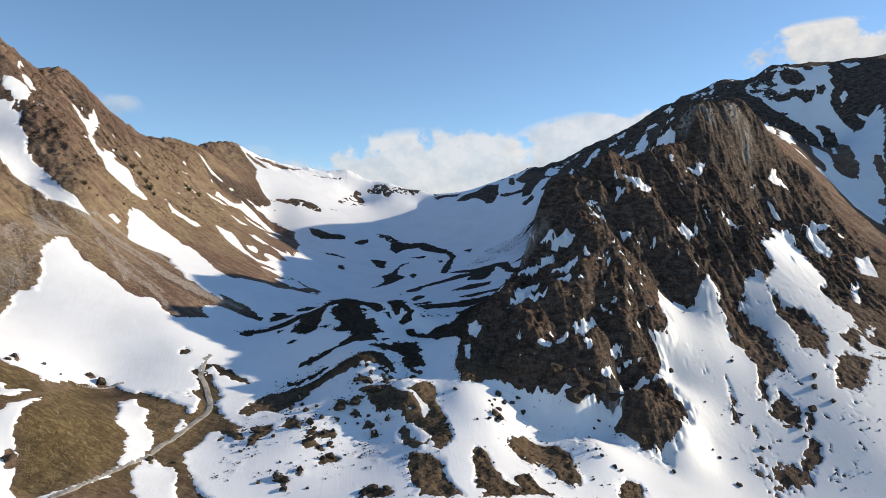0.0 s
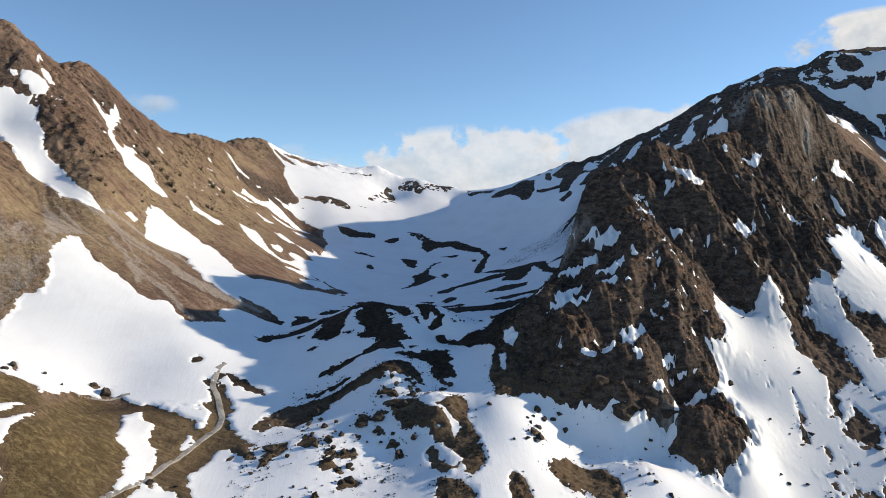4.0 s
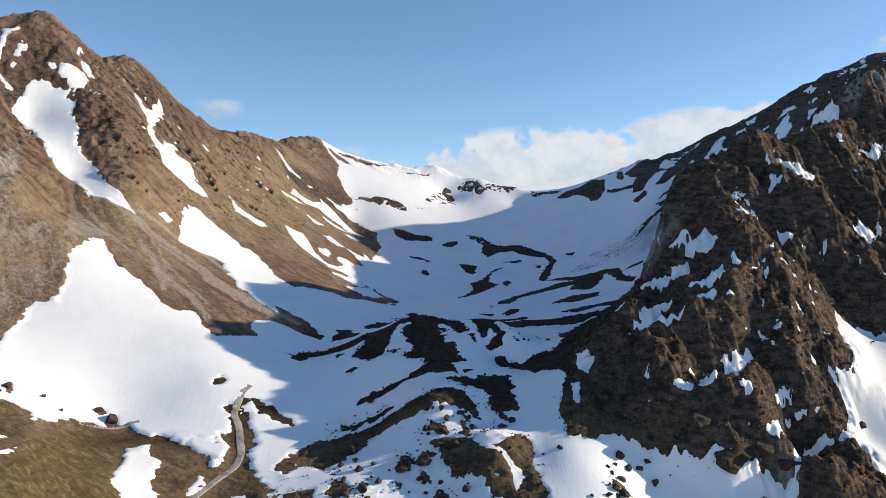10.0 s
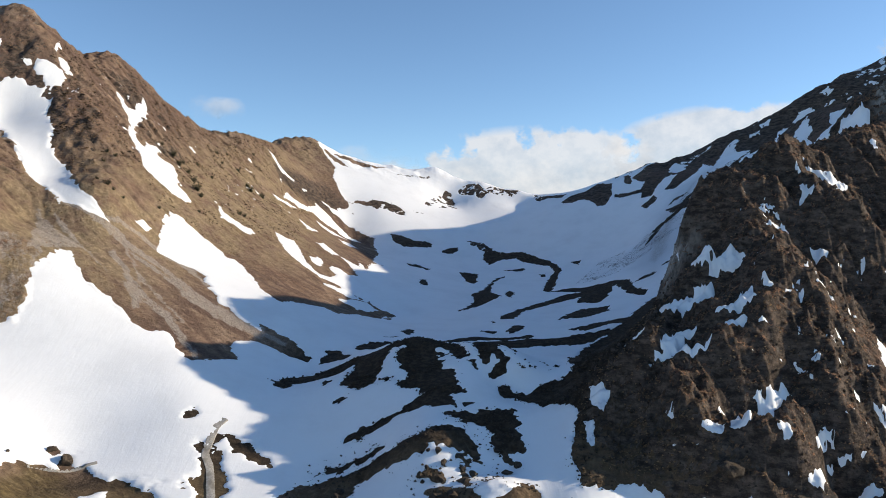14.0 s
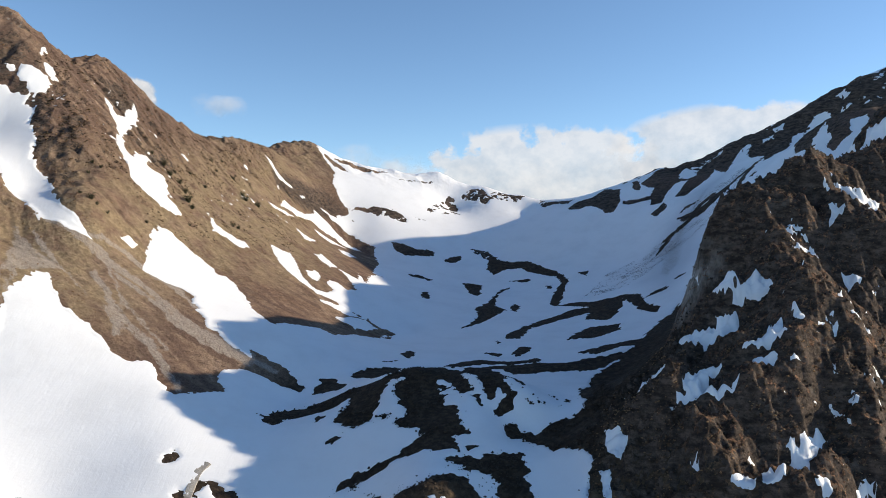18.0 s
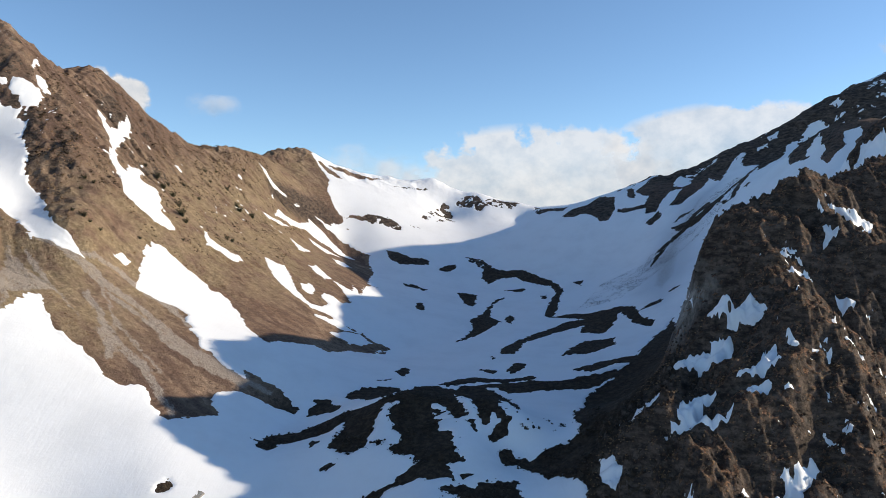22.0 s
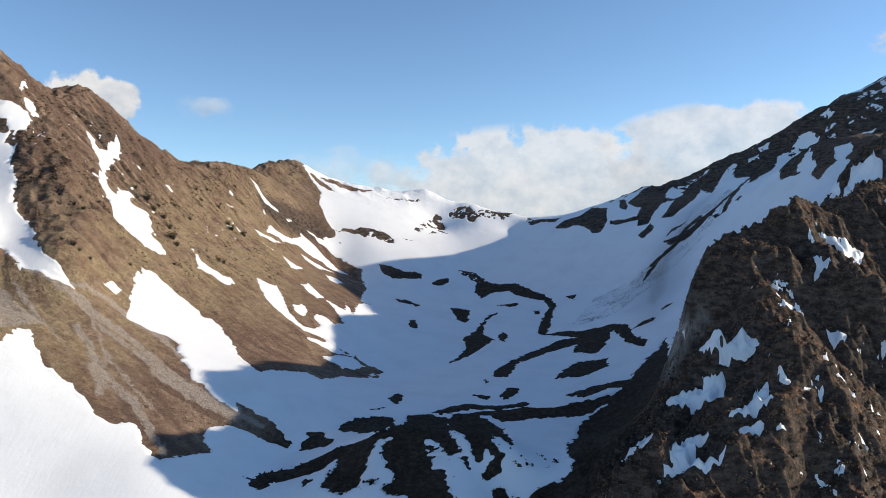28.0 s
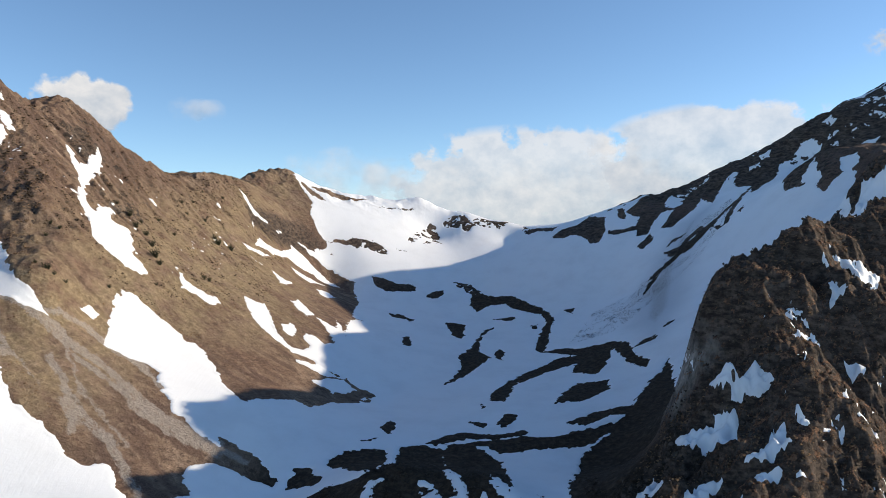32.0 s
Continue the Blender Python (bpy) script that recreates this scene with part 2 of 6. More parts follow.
# under the back crest
landform((-162, 796, 46), (-183, 760, 19), (-128, 759, 10), (-104, 861, 54), (-103, 870, 56), (-55, 780, 6),
         (-28, 880, 56), (65, 718, 9), (151, 825, 100), (232, 801, 125), (240, 783, 121), (331, 771, 157),
         (386, 733, 103), (-211, 709, 43))
# floor of the bowl
landform((26, 716, -6), (-59, 683, -20), (-88, 633, -21), (-24, 625, -28), (47, 600, -18), (56, 565, -22),
         (-91, 530, -36), (-73, 478, -37), (-137, 574, -8), (-149, 563, -4), (-20, 520, -34), (20, 490, -34),
         (40, 530, -28))
# knolls and steps below the bowl
landform((-13, 426, -38), (-3, 400, -38), (-65, 392, -35), (-53, 405, -28), (-27, 402, -29), (-13, 390, -36), (-22, 378, -43),
         (-47, 397, -33), (-97, 410, -44), (-45, 424, -38), (-36, 337, -50.5), (-12, 313, -60), (-4, 364, -47), (-101, 410, -45), (-106, 377, -48),
         (-76, 366, -50), (-56, 366, -46), (-19, 380, -45), (7, 378, -40), (7, 349, -47), (12, 335, -51.5),
         (-25, 342, -53), (-19, 325, -60), (5, 313, -63), (-9, 312, -63), (-63, 333, -65), (-91, 334, -64))
# the valley below, towards the north
landform((23, 300, -73), (-4, 277, -77), (-31, 292, -78), (-46, 274, -82), (-53, 262, -84), (-59, 292, -74),
         (-97, 283, -78), (-107, 260, -79), (-130, 282, -68), (-60, 225, -94), (0, 225, -92), (60, 240, -104),
         (-60, 120, -112), (60, 120, -122), (-40, -60, -140), (80, -60, -150), (-150, -60, -130))
# meadow hump and the western snow field
landform((-144, 236, -72), (-148, 248, -60), (-153, 272, -56), (-152, 315, -61), (-180, 300, -48), (-127, 347, -50),
         (-200, 356, -27), (-207, 380, -9), (-225, 351, -20), (-141, 375, -37), (-134, 401, -35), (-134, 460, -20),
         (-181, 404, -12), (-210, 400, 3), (-150, 215, -72), (-190, 230, -55), (-230, 280, -30))
# western slope and its crest
landform((-246, 420, 20), (-256, 399, 38), (-214, 465, 18), (-211, 489, 23), (-213, 515, 33), (-187, 547, 17),
         (-230, 460, 42), (-268, 467, 50), (-267, 501, 82), (-323, 496, 89), (-309, 527, 118), (-300, 400, 70),
         (-320, 330, 50), (-400, 480, 150), (-235, 640, 60), (-240, 580, 60), (-280, 605, 104))
landform((-400, 560, 168), (-373, 560, 173), (-349, 556, 176), (-340, 585, 151), (-323, 609, 157), (-302, 622, 135),
         (-278, 650, 109), (-292, 690, 110), (-268, 715, 111), (-272, 745, 112), (-258, 760, 108))
# behind the western crest
landform((-430, 560, 150), (-420, 640, 90), (-390, 720, 50), (-380, 850, 40), (-330, 960, 40), (-180, 980, 30),
         (-40, 990, 10), (80, 980, 20), (240, 980, 90), (360, 1000, 120), (-480, 300, 80), (-450, 150, 20))
# eastern rock mountain: crest and cliff
landform((78, 440, 41), (97, 445, 52), (109, 455, 58), (130, 470, 63), (150, 486, 70), (171, 509, 80), (184, 522, 106),
         (205, 536, 111), (236, 560, 118), (218, 532, 97), (237, 545, 87), (228, 528, 73), (244, 532, 61), (256, 550, 71),
         (276, 548, 52), (298, 545, 34), (221, 513, 44), (254, 520, 34), (254, 505, 14), (279, 510, 10),
         # (470, 660) is an unseen ridge, added to shade the far snow wall
         (280, 600, 101), (322, 620, 78), (340, 620, 54), (313, 640, 103), (358, 680, 98), (470, 660, 160),
         (205, 600, 88), (205, 655, 112), (203, 686, 119), (225, 695, 120), (130, 560, 30), (120, 640, 30), (105, 500, 14))
landform((61, 440, 31), (57, 432, 23), (62, 450, 28), (76, 462, 37), (51, 441, -6), (48, 430, -6), (53, 453, -8),
         (66, 474, -4), (57, 416, -2), (68, 414, 11))
# eastern rock mountain: the side towards the valley
landform((76, 417, 26), (84, 423, 31), (87, 426, 37), (87, 418, 26), (102, 439, 43), (102, 425, 30), (87, 410, 18), (68, 398, 3),
         (78, 423, 34), (100, 417, 18), (86, 401, 11), (77, 390, 6), (60, 408, 10), (60, 391, -8), (102, 403, 4), (127, 440, 32),
         (126, 436, 35), (139, 427, 10), (118, 405, -6), (74, 378, -5), (67, 372, -8), (71, 365, -18), (48, 355, -25), (35, 356, -25),
         (81, 360, -34), (57, 382, -10), (64, 367, -13), (47, 360, -20), (36, 352, -30), (30, 342, -42), (78, 361, -34), (127, 394, -26),
         (51, 337, -45), (75, 330, -56), (74, 350, -38), (113, 364, -46), (54, 365, -14), (44, 325, -66), (44, 331, -50), (62, 329, -52),
         (30, 332, -53), (18, 348, -40), (112, 353, -64), (130, 348, -73), (151, 388, -40), (153, 397, -25), (140, 460, 45),
         (181, 389, -52), (203, 489, 39), (201, 454, 9), (60, 347, -46), (14, 374, -35))
# the outcrop in the snow slope
landform((84, 322, -68), (95, 318, -69), (106, 324, -73), (95, 346, -57), (109, 347, -64), (86, 336, -70), (78, 313, -84), (92, 307, -89),
         (106, 309, -91), (118, 322, -89), (75, 322, -79), (118, 342, -71))
# eastern snow slope
landform((160, 345, -82), (189, 366, -67), (145, 373, -54), (150, 330, -93), (136, 321, -98), (93, 297, -96), (64, 300, -83),
         (37, 297, -85), (175, 345, -83), (200, 330, -95), (170, 310, -110), (160, 400, -40), (202, 398, -48), (240, 400, -56),
         (300, 470, -28), (180, 260, -146), (300, 300, -126), (380, 560, 10), (500, 450, -60),
         (120, 230, -125), (450, 250, -190))

LAND_XYZ = np.array(LAND, float)


def kernel(dx, dy):
    return np.sqrt(dx * dx + dy * dy + 9.0 ** 2)


def solve_land():
    x, y, z = LAND_XYZ.T
    n = len(x)
    a = np.zeros((n + 3, n + 3))
    a[:n, :n] = kernel(x[:, None] - x, y[:, None] - y) - 0.05 * np.eye(n)
    a[:n, n:] = np.stack([np.ones(n), x / 300, y / 300], 1)
    a[n:, :n] = a[:n, n:].T
    return np.linalg.solve(a, np.r_[z, 0, 0, 0])


LAND_W = solve_land()


def land(x, y):
    """The smooth lie of the land under the points x, y."""
    x, y = np.asarray(x, float), np.asarray(y, float)
    out = LAND_W[-3] + LAND_W[-2] * x / 300 + LAND_W[-1] * y / 300
    for (px, py, _), w in zip(LAND_XYZ, LAND_W):
        out = out + w * kernel(x - px, y - py)
    far = np.maximum.reduce([-460 - x, x - 500, y - 960, 60 - y, 0 * x])
    keep = 1 / (1 + np.exp(np.clip((far - 260) / 80, -40, 40)))
    return out * keep + (1 - keep) * (-150 + 60 * fbm(x / 900, y / 900, 3, 77))


def lattice(ix, iy, seed):
    h = (ix.astype(np.int64) * 374761393 + iy.astype(np.int64) * 668265263 + seed * 974711) & 0x7FFFFFFF
    h = ((h ^ (h >> 13)) * 1274126177) & 0x7FFFFFFF
    return ((h ^ (h >> 16)) & 0xFFFF) / 32767.5 - 1.0


def value_noise(x, y, seed):
    """Smooth noise from -1 to 1 with one bump for each unit."""
    x, y = np.asarray(x, float), np.asarray(y, float)
    ix, iy = np.floor(x), np.floor(y)
    fx, fy = x - ix, y - iy
    fx, fy = fx * fx * fx * (fx * (6 * fx - 15) + 10), fy * fy * fy * (fy * (6 * fy - 15) + 10)
    a, b = lattice(ix, iy, seed), lattice(ix + 1, iy, seed)
    c, d = lattice(ix, iy + 1, seed), lattice(ix + 1, iy + 1, seed)
    return (a * (1 - fx) + b * fx) * (1 - fy) + (c * (1 - fx) + d * fx) * fy


def fbm(x, y, octaves, seed, gain=0.5):
    out, amp, total = 0, 1.0, 0.0
    for n in range(octaves):
        c, s = math.cos(0.6 * n), math.sin(0.6 * n)
        out = out + amp * value_noise((c * x - s * y) * 2 ** n + 17.3 * n, (s * x + c * y) * 2 ** n, seed + n)
        total, amp = total + amp, amp * gain
    return out / total * 1.6


def ridged(x, y, octaves, seed):
    out, amp, total = 0, 1.0, 0.0
    for n in range(octaves):
        out = out + amp * (1 - 2 * np.abs(value_noise(x * 2 ** n + 9.7 * n, y * 2 ** n, seed + n)))
        total, amp = total + amp, amp * 0.55
    return out / total


def step(v, lo, hi):
    t = np.clip((v - lo) / (hi - lo), 0, 1)
    return t * t * (3 - 2 * t)


def rock_share(x, y):
    """How much of the rough eastern rock mountain a place has, 0 to 1."""
    wx, wy = x + 10 * fbm(x / 30, y / 30, 2, 5), y + 10 * fbm(x / 30, y / 30, 2, 6)
    return inside(wx, wy, ROCK_MASS, 14.0)


def west_share(x, y):
    return inside(x, y, WEST_SLOPE, 30.0)


def poly_distance(x, y, poly):
    """Metres to the outline of a polygon, positive inside."""
    best, odd = np.full(x.shape, 1e9), np.zeros(x.shape, bool)
    for (ax, ay), (bx, by) in zip(poly, poly[1:] + poly[:1]):
        ex, ey = bx - ax, by - ay
        t = np.clip(((x - ax) * ex + (y - ay) * ey) / (ex * ex + ey * ey + 1e-9), 0, 1)
        best = np.minimum(best, (x - ax - t * ex) ** 2 + (y - ay - t * ey) ** 2)
        if ay != by:
            odd ^= ((ay > y) != (by > y)) & (x < ex * (y - ay) / ey + ax)
    return np.where(odd, 1, -1) * np.sqrt(best)


def inside(x, y, poly, soft):
    return step(poly_distance(x, y, poly), -soft, soft)


ROCK_MASS = [(0, 330), (40, 322), (72, 314), (90, 304), (110, 306), (124, 322), (124, 372), (152, 388), (205, 412), (262, 448), (318, 500),
             (290, 560), (205, 590), (140, 545), (92, 470), (52, 455), (40, 420), (12, 372)]
WEST_SLOPE = [(-195, 330), (-185, 400), (-185, 480), (-150, 560), (-175, 680), (-225, 760), (-225, 850), (-300, 900),
              (-480, 700), (-480, 300), (-280, 300)]


# arêtes that run down the rock mountain, and the gullies between them
ARETES = [
    [(74, 434), (80, 423), (81, 403), (85, 389), (92, 384), (99, 381), (106, 381), (112, 380), (113, 369)],
    [(108, 449), (110, 426), (119, 421), (130, 422), (137, 418), (141, 409)],
    [(138, 469), (143, 463), (151, 459), (158, 452), (166, 444), (172, 428)],
    [(148, 476), (154, 465), (163, 459), (176, 452), (190, 444), (190, 429)],
    [(180, 511), (190, 505), (199, 499), (214, 497), (225, 488), (234, 477)],
    [(215, 534), (235, 549), (255, 556), (278, 558), (296, 555)],
    [(187, 499), (203, 502), (229, 514), (240, 507), (256, 496)],
    [(73, 370), (79, 370), (85, 366), (89, 361), (91, 355)],
    [(55, 370), (59, 365), (60, 357), (61, 348), (60, 336)],
    [(31, 362), (38, 345), (42, 332), (44, 326)],
]
GULLIES = [
    [(100, 440), (103, 431), (103, 411), (107, 404), (118, 404), (122, 396)],
    [(113, 452), (126, 434), (138, 430), (148, 424), (154, 412)],
    [(162, 488), (172, 477), (186, 458), (182, 431)],
    [(217, 521), (235, 523), (250, 518), (262, 506)],
    [(174, 482), (185, 473), (198, 463), (210, 452)],
    [(69, 401), (63, 397), (49, 391)],
    [(73, 384), (66, 373), (57, 369)],
    [(60, 397), (50, 391), (40, 380), (25, 374)],
    [(49, 366), (39, 359), (32, 354)],
    [(82, 363), (71, 352), (60, 347), (48, 334), (38, 332)],
    [(85, 356), (86, 350), (85, 346)],
]


def rib(x, y, line, tall, wide):
    """A sharp rib of rock along a line of places."""
    near = np.full(x.shape, 1e9)
    for (ax, ay), (bx, by) in zip(line, line[1:]):
        ex, ey = bx - ax, by - ay
        t = np.clip(((x - ax) * ex + (y - ay) * ey) / (ex * ex + ey * ey + 1e-9), 0, 1)
        near = np.minimum(near, np.hypot(x - ax - t * ex, y - ay - t * ey))
    return tall * np.maximum(0, 1 - near / wide) ** 1.3


def rock_base(x, y):
    """The rock mountain before running water: arêtes, gullies and a broad unevenness, over the smooth land."""
    wx, wy = x + 3 * fbm(x / 15, y / 15, 3, 21), y + 3 * fbm(x / 15, y / 15, 3, 23)
    out = fbm(x / 26, y / 26, 4, 29) * 2.8 + (ridged(wx / 17, wy / 17, 3, 33) - 0.3) * 2.4
    up, down = rib(wx, wy, ARETES[0], 2.0, 20.0), 0 * x
    for line in ARETES[1:]:
        up = np.maximum(up, rib(wx, wy, line, 6.0, 12.0))
    for line in GULLIES:
        down = np.maximum(down, rib(wx, wy, line, 3.6, 9.0))
    return out + up - down


def rock_lean(x, y):
    """Turns the runnels of the rock mountain away from its main arête."""
    side = x - np.interp(-y, [-540, -434, -423, -403, -386, -369, -330], [215, 74, 80, 81, 95, 113, 80])
    return -1.2 * np.sqrt(side * side + 60)


def west_lean(x, y):
    return -0.15 * x


def west_base(x, y):
    return fbm(x / 38, y / 38, 5, 61) * 2.6


def smear(z, n):
    """The mean over a square of 2 n + 1 cells."""
    for axis in (0, 1):
        pad = [(n + 1, n) if k == axis else (0, 0) for k in (0, 1)]
        run = np.cumsum(np.pad(z, pad, mode="edge"), axis=axis)
        z = (np.take(run, range(2 * n + 1, run.shape[axis]), axis=axis) - np.take(run, range(run.shape[axis] - 2 * n - 1), axis=axis)) / (2 * n + 1)
    return z


class Carved:
    """A stretch of slope into which meltwater has cut its runnels."""

    def __init__(self, x0, x1, y0, y1, pitch, base, lean, rounds, force, soft, level):
        self.x0, self.y0, self.pitch = x0, y0, pitch
        x, y = np.meshgrid(np.arange(x0, x1, pitch), np.arange(y0, y1, pitch))
        z = land(x, y) + base(x, y) + lean(x, y) + 1.1 * fbm(x / 7, y / 7, 4, 67)
        start = z.copy()
        rows, cols = z.shape
        cell = np.arange(rows * cols).reshape(rows, cols)
        ways = [(a, b) for a in (-1, 0, 1) for b in (-1, 0, 1) if a or b]
        for _ in range(rounds):
            big = np.pad(z, 1, mode="edge")
            falls = np.stack([(z - big[1 + a:1 + a + rows, 1 + b:1 + b + cols]) / math.hypot(a, b) for a, b in ways])
            best = falls.argmax(0)
            drop = np.maximum(falls.max(0), 0)
            shift = np.array([a * cols + b for a, b in ways])[best]
            to = np.where(drop > 0, cell + shift, cell).ravel().tolist()
            water = [1.0] * z.size
            for k in np.argsort(-z.ravel()).tolist():
                if to[k] != k:
                    water[to[k]] += water[k]
            water = np.array(water).reshape(rows, cols)
            z = z - np.minimum(force * np.sqrt(water) * drop, 0.45 * drop)
            z = z + soft * (smear(z, 1) - z)
        cut = z - start
        self.cut = cut - smear(cut, level)
        self.wash = smear(np.log(water), 1)

    def sample(self, values, x, y):
        rows, cols = values.shape
        u, v = np.clip((x - self.x0) / self.pitch, 0, cols - 1.001), np.clip((y - self.y0) / self.pitch, 0, rows - 1.001)
        i, j = u.astype(int), v.astype(int)
        u, v = u - i, v - j
        return (values[j, i] * (1 - u) + values[j, i + 1] * u) * (1 - v) + (values[j + 1, i] * (1 - u) + values[j + 1, i + 1] * u) * v


ROCK_CARVED = Carved(-10, 330, 295, 600, 1.2, rock_base, rock_lean, 14, 0.026, 0.12, 14)
WEST_CARVED = Carved(-400, -110, 290, 910, 1.5, west_base, west_lean, 14, 0.022, 0.16, 14)


def relief(x, y, z0):
    """The land with its crags, gullies and bumps."""
    rock, west = rock_share(x, y), west_share(x, y)
    # the rock mountain: arêtes, runnels and broken ledges
    wx, wy = x + 2.5 * fbm(x / 9, y / 9, 3, 21), y + 2.5 * fbm(x / 9, y / 9, 3, 23)
    mass = rock_base(x, y) + (0.6 - 0.4 * step(y, 455, 500)) * ROCK_CARVED.sample(ROCK_CARVED.cut, x, y)
    crag = (ridged(wx / 11, wy / 11, 5, 41) - 0.3) * 3.4 + (ridged(x / 4.5, y / 4.5, 3, 45) - 0.3) * 1.9 + fbm(x / 2.0, y / 2.0, 2, 51) * 0.75
    high_rock = z0 + mass + crag
    phase = high_rock / 6.0 + 0.9 * fbm(x / 24, y / 24, 3, 55)
    part_step = phase - np.floor(phase)
    ledge = (step(part_step, 0.30, 0.62) - part_step) * 6.0 * 0.2 * step(fbm(x / 33, y / 33, 2, 57), -0.55, 0.25)
    # the western slope: crags above, smooth pasture below
    high = step(z0 - 0.16 * (y - 400), 8, 55)
    gully = west_base(x, y) * 0.5 + WEST_CARVED.sample(WEST_CARVED.cut, x, y) * (0.25 + 0.45 * high)
    gully = gully + fbm(x / 5, y / 5, 4, 66) * (0.15 + 0.9 * high) + (ridged(x / 14, y / 14, 5, 63) - 0.3) * 3.2 * high + (ridged(x / 5, y / 5, 3, 65) - 0.3) * 1.1 * high
    crest = step(z0, 62, 100) * (1 - west) * (1 - rock)
    soft = fbm(x / 40, y / 40, 3, 71) * 0.9 + fbm(x / 7, y / 7, 2, 73) * 0.18
    rough = (ridged(x / 26 + y / 90, y / 26 - x / 90, 5, 81) - 0.25) * 4.0 * crest
    near = step(-y, -350, -300) * (1 - rock) * (1 - west)
    bumps = fbm(x / 12, y / 12, 4, 87) * 0.7 * near
    return z0 + rock * (mass + crag + ledge) + west * gully + soft + rough + bumps


# ---- ground ----
def spread(lo, hi, pitch, out_lo, out_hi):
    """Grid lines: even between lo and hi, wider and wider beyond."""
    core = np.arange(lo, hi + pitch / 2, pitch)
    low, high, gap = [lo], [core[-1]], pitch
    while low[-1] > out_lo or high[-1] < out_hi:
        gap *= 1.16
        if low[-1] > out_lo:
            low.append(low[-1] - gap)
        if high[-1] < out_hi:
            high.append(high[-1] + gap)
    return np.r_[low[:0:-1], core, high[1:]]


XS = np.r_[spread(-372, 0, 1.0, -2600, 0), np.arange(0.6, 199.8, 0.6), np.arange(200, 279.5, 0.75), spread(280, 400, 1.2, 281, 2600)]
YS = np.r_[spread(214, 300, 0.85, -1600, 300), np.arange(300.6, 479.4, 0.6), spread(480, 912, 1.1, 481, 2600)]
XS, YS = np.unique(XS.round(3)), np.unique(YS.round(3))
XG, YG = np.meshgrid(XS, YS)


Z0 = land(XG, YG)
ZG = relief(XG, YG, Z0)


def sheet(name, x, y, z, keep=None):
    """A mesh over the fine net, or over the cells of it that keep names."""
    rows, cols = x.shape
    index = np.arange(rows * cols).reshape(rows, cols)
    quads = np.stack([index[:-1, :-1], index[:-1, 1:], index[1:, 1:], index[1:, :-1]], -1)
    quads = quads.reshape(-1, 4) if keep is None else quads[keep]
    used, flat = np.unique(quads, return_inverse=True)
    me = bpy.data.meshes.new(name)
    me.vertices.add(len(used))
    me.vertices.foreach_set("co", np.stack([x.ravel()[used], y.ravel()[used], z.ravel()[used]], 1).ravel())
    me.loops.add(4 * len(quads))
    me.loops.foreach_set("vertex_index", flat.ravel().astype(np.int32))
    me.polygons.add(len(quads))
    me.polygons.foreach_set("loop_start", np.arange(0, 4 * len(quads), 4, dtype=np.int32))
    me.polygons.foreach_set("use_smooth", np.ones(len(quads), bool))
    me.update(calc_edges=True)
    return me


# ---- snow cover ----
COVER = np.full(XG.shape, -9.0)  # metres inside the snow's edge; negative on bare ground
FRET = 0.7 - 0.55 * rock_share(XG, YG)
EDGE_X = XG + 1.5 * FRET * fbm(XG / 5, YG / 5, 4, 91, 0.65) + 1.2 * fbm(XG / 28, YG / 28, 2, 95)
EDGE_Y = YG + 1.5 * FRET * fbm(XG / 5, YG / 5, 4, 93, 0.65) + 1.2 * fbm(XG / 28, YG / 28, 2, 97)


def near_patch(poly, margin=12):
    px, py = [p[0] for p in poly], [p[1] for p in poly]
    c0, c1 = np.searchsorted(XS, (min(px) - margin, max(px) + margin))
    r0, r1 = np.searchsorted(YS, (min(py) - margin, max(py) + margin))
    return slice(max(r0 - 1, 0), r1 + 1), slice(max(c0 - 1, 0), c1 + 1)


def snow(*poly):
    cut = near_patch(poly)
    COVER[cut] = np.maximum(COVER[cut], np.minimum(poly_distance(EDGE_X[cut], EDGE_Y[cut], list(poly)), 9))


def bare(*poly):
    cut = near_patch(poly)
    COVER[cut] = np.minimum(COVER[cut], np.maximum(-poly_distance(EDGE_X[cut], EDGE_Y[cut], list(poly)), -9))


# the bowl, its back wall and the western snow field
snow((-245, 862), (-231, 846), (-212, 823), (-193, 794), (-190, 787), (-210, 766), (-194, 772), (-177, 771), (-159,
     762), (-142, 710), (-128, 610), (-124, 576), (-106, 541), (-94, 540), (-105, 519), (-111, 483), (-128, 489),
     (-135, 460), (-152, 473), (-188, 492), (-207, 497), (-217, 496), (-203, 461), (-177, 459), (-163, 443), (-146,
     436), (-129, 427), (-115, 423), (-104, 420), (-119, 421), (-135, 411), (-137, 405), (-130, 394), (-141, 380),
     (-144, 378), (-157, 392), (-166, 386), (-184, 395), (-197, 396), (-213, 407), (-218, 406), (-218, 386), (-210,
     375), (-206, 363), (-214, 359), (-209, 337), (-195.4, 304.9), (-185.8, 300.3), (-175.8, 297.7), (-165.8, 297.1),
     (-157.5, 313.4), (-140.7, 315.1), (-125.5, 314.7), (-111.3, 310.3), (-106.1, 309.5), (-112, 338), (-60, 322), (0,
     322), (18, 330), (12, 348), (10, 365), (-3, 369), (5, 373), (9, 379), (8, 411), (15, 461), (33, 484), (44, 507),
     (59, 545), (71, 566), (54, 426), (53, 440), (56, 456), (68, 478), (92, 498), (115, 520), (150, 555), (190, 600),
     (215, 690), (240, 770), (345, 890), (250, 826), (160, 834), (100, 860), (58, 877), (40, 930), (-215, 935))
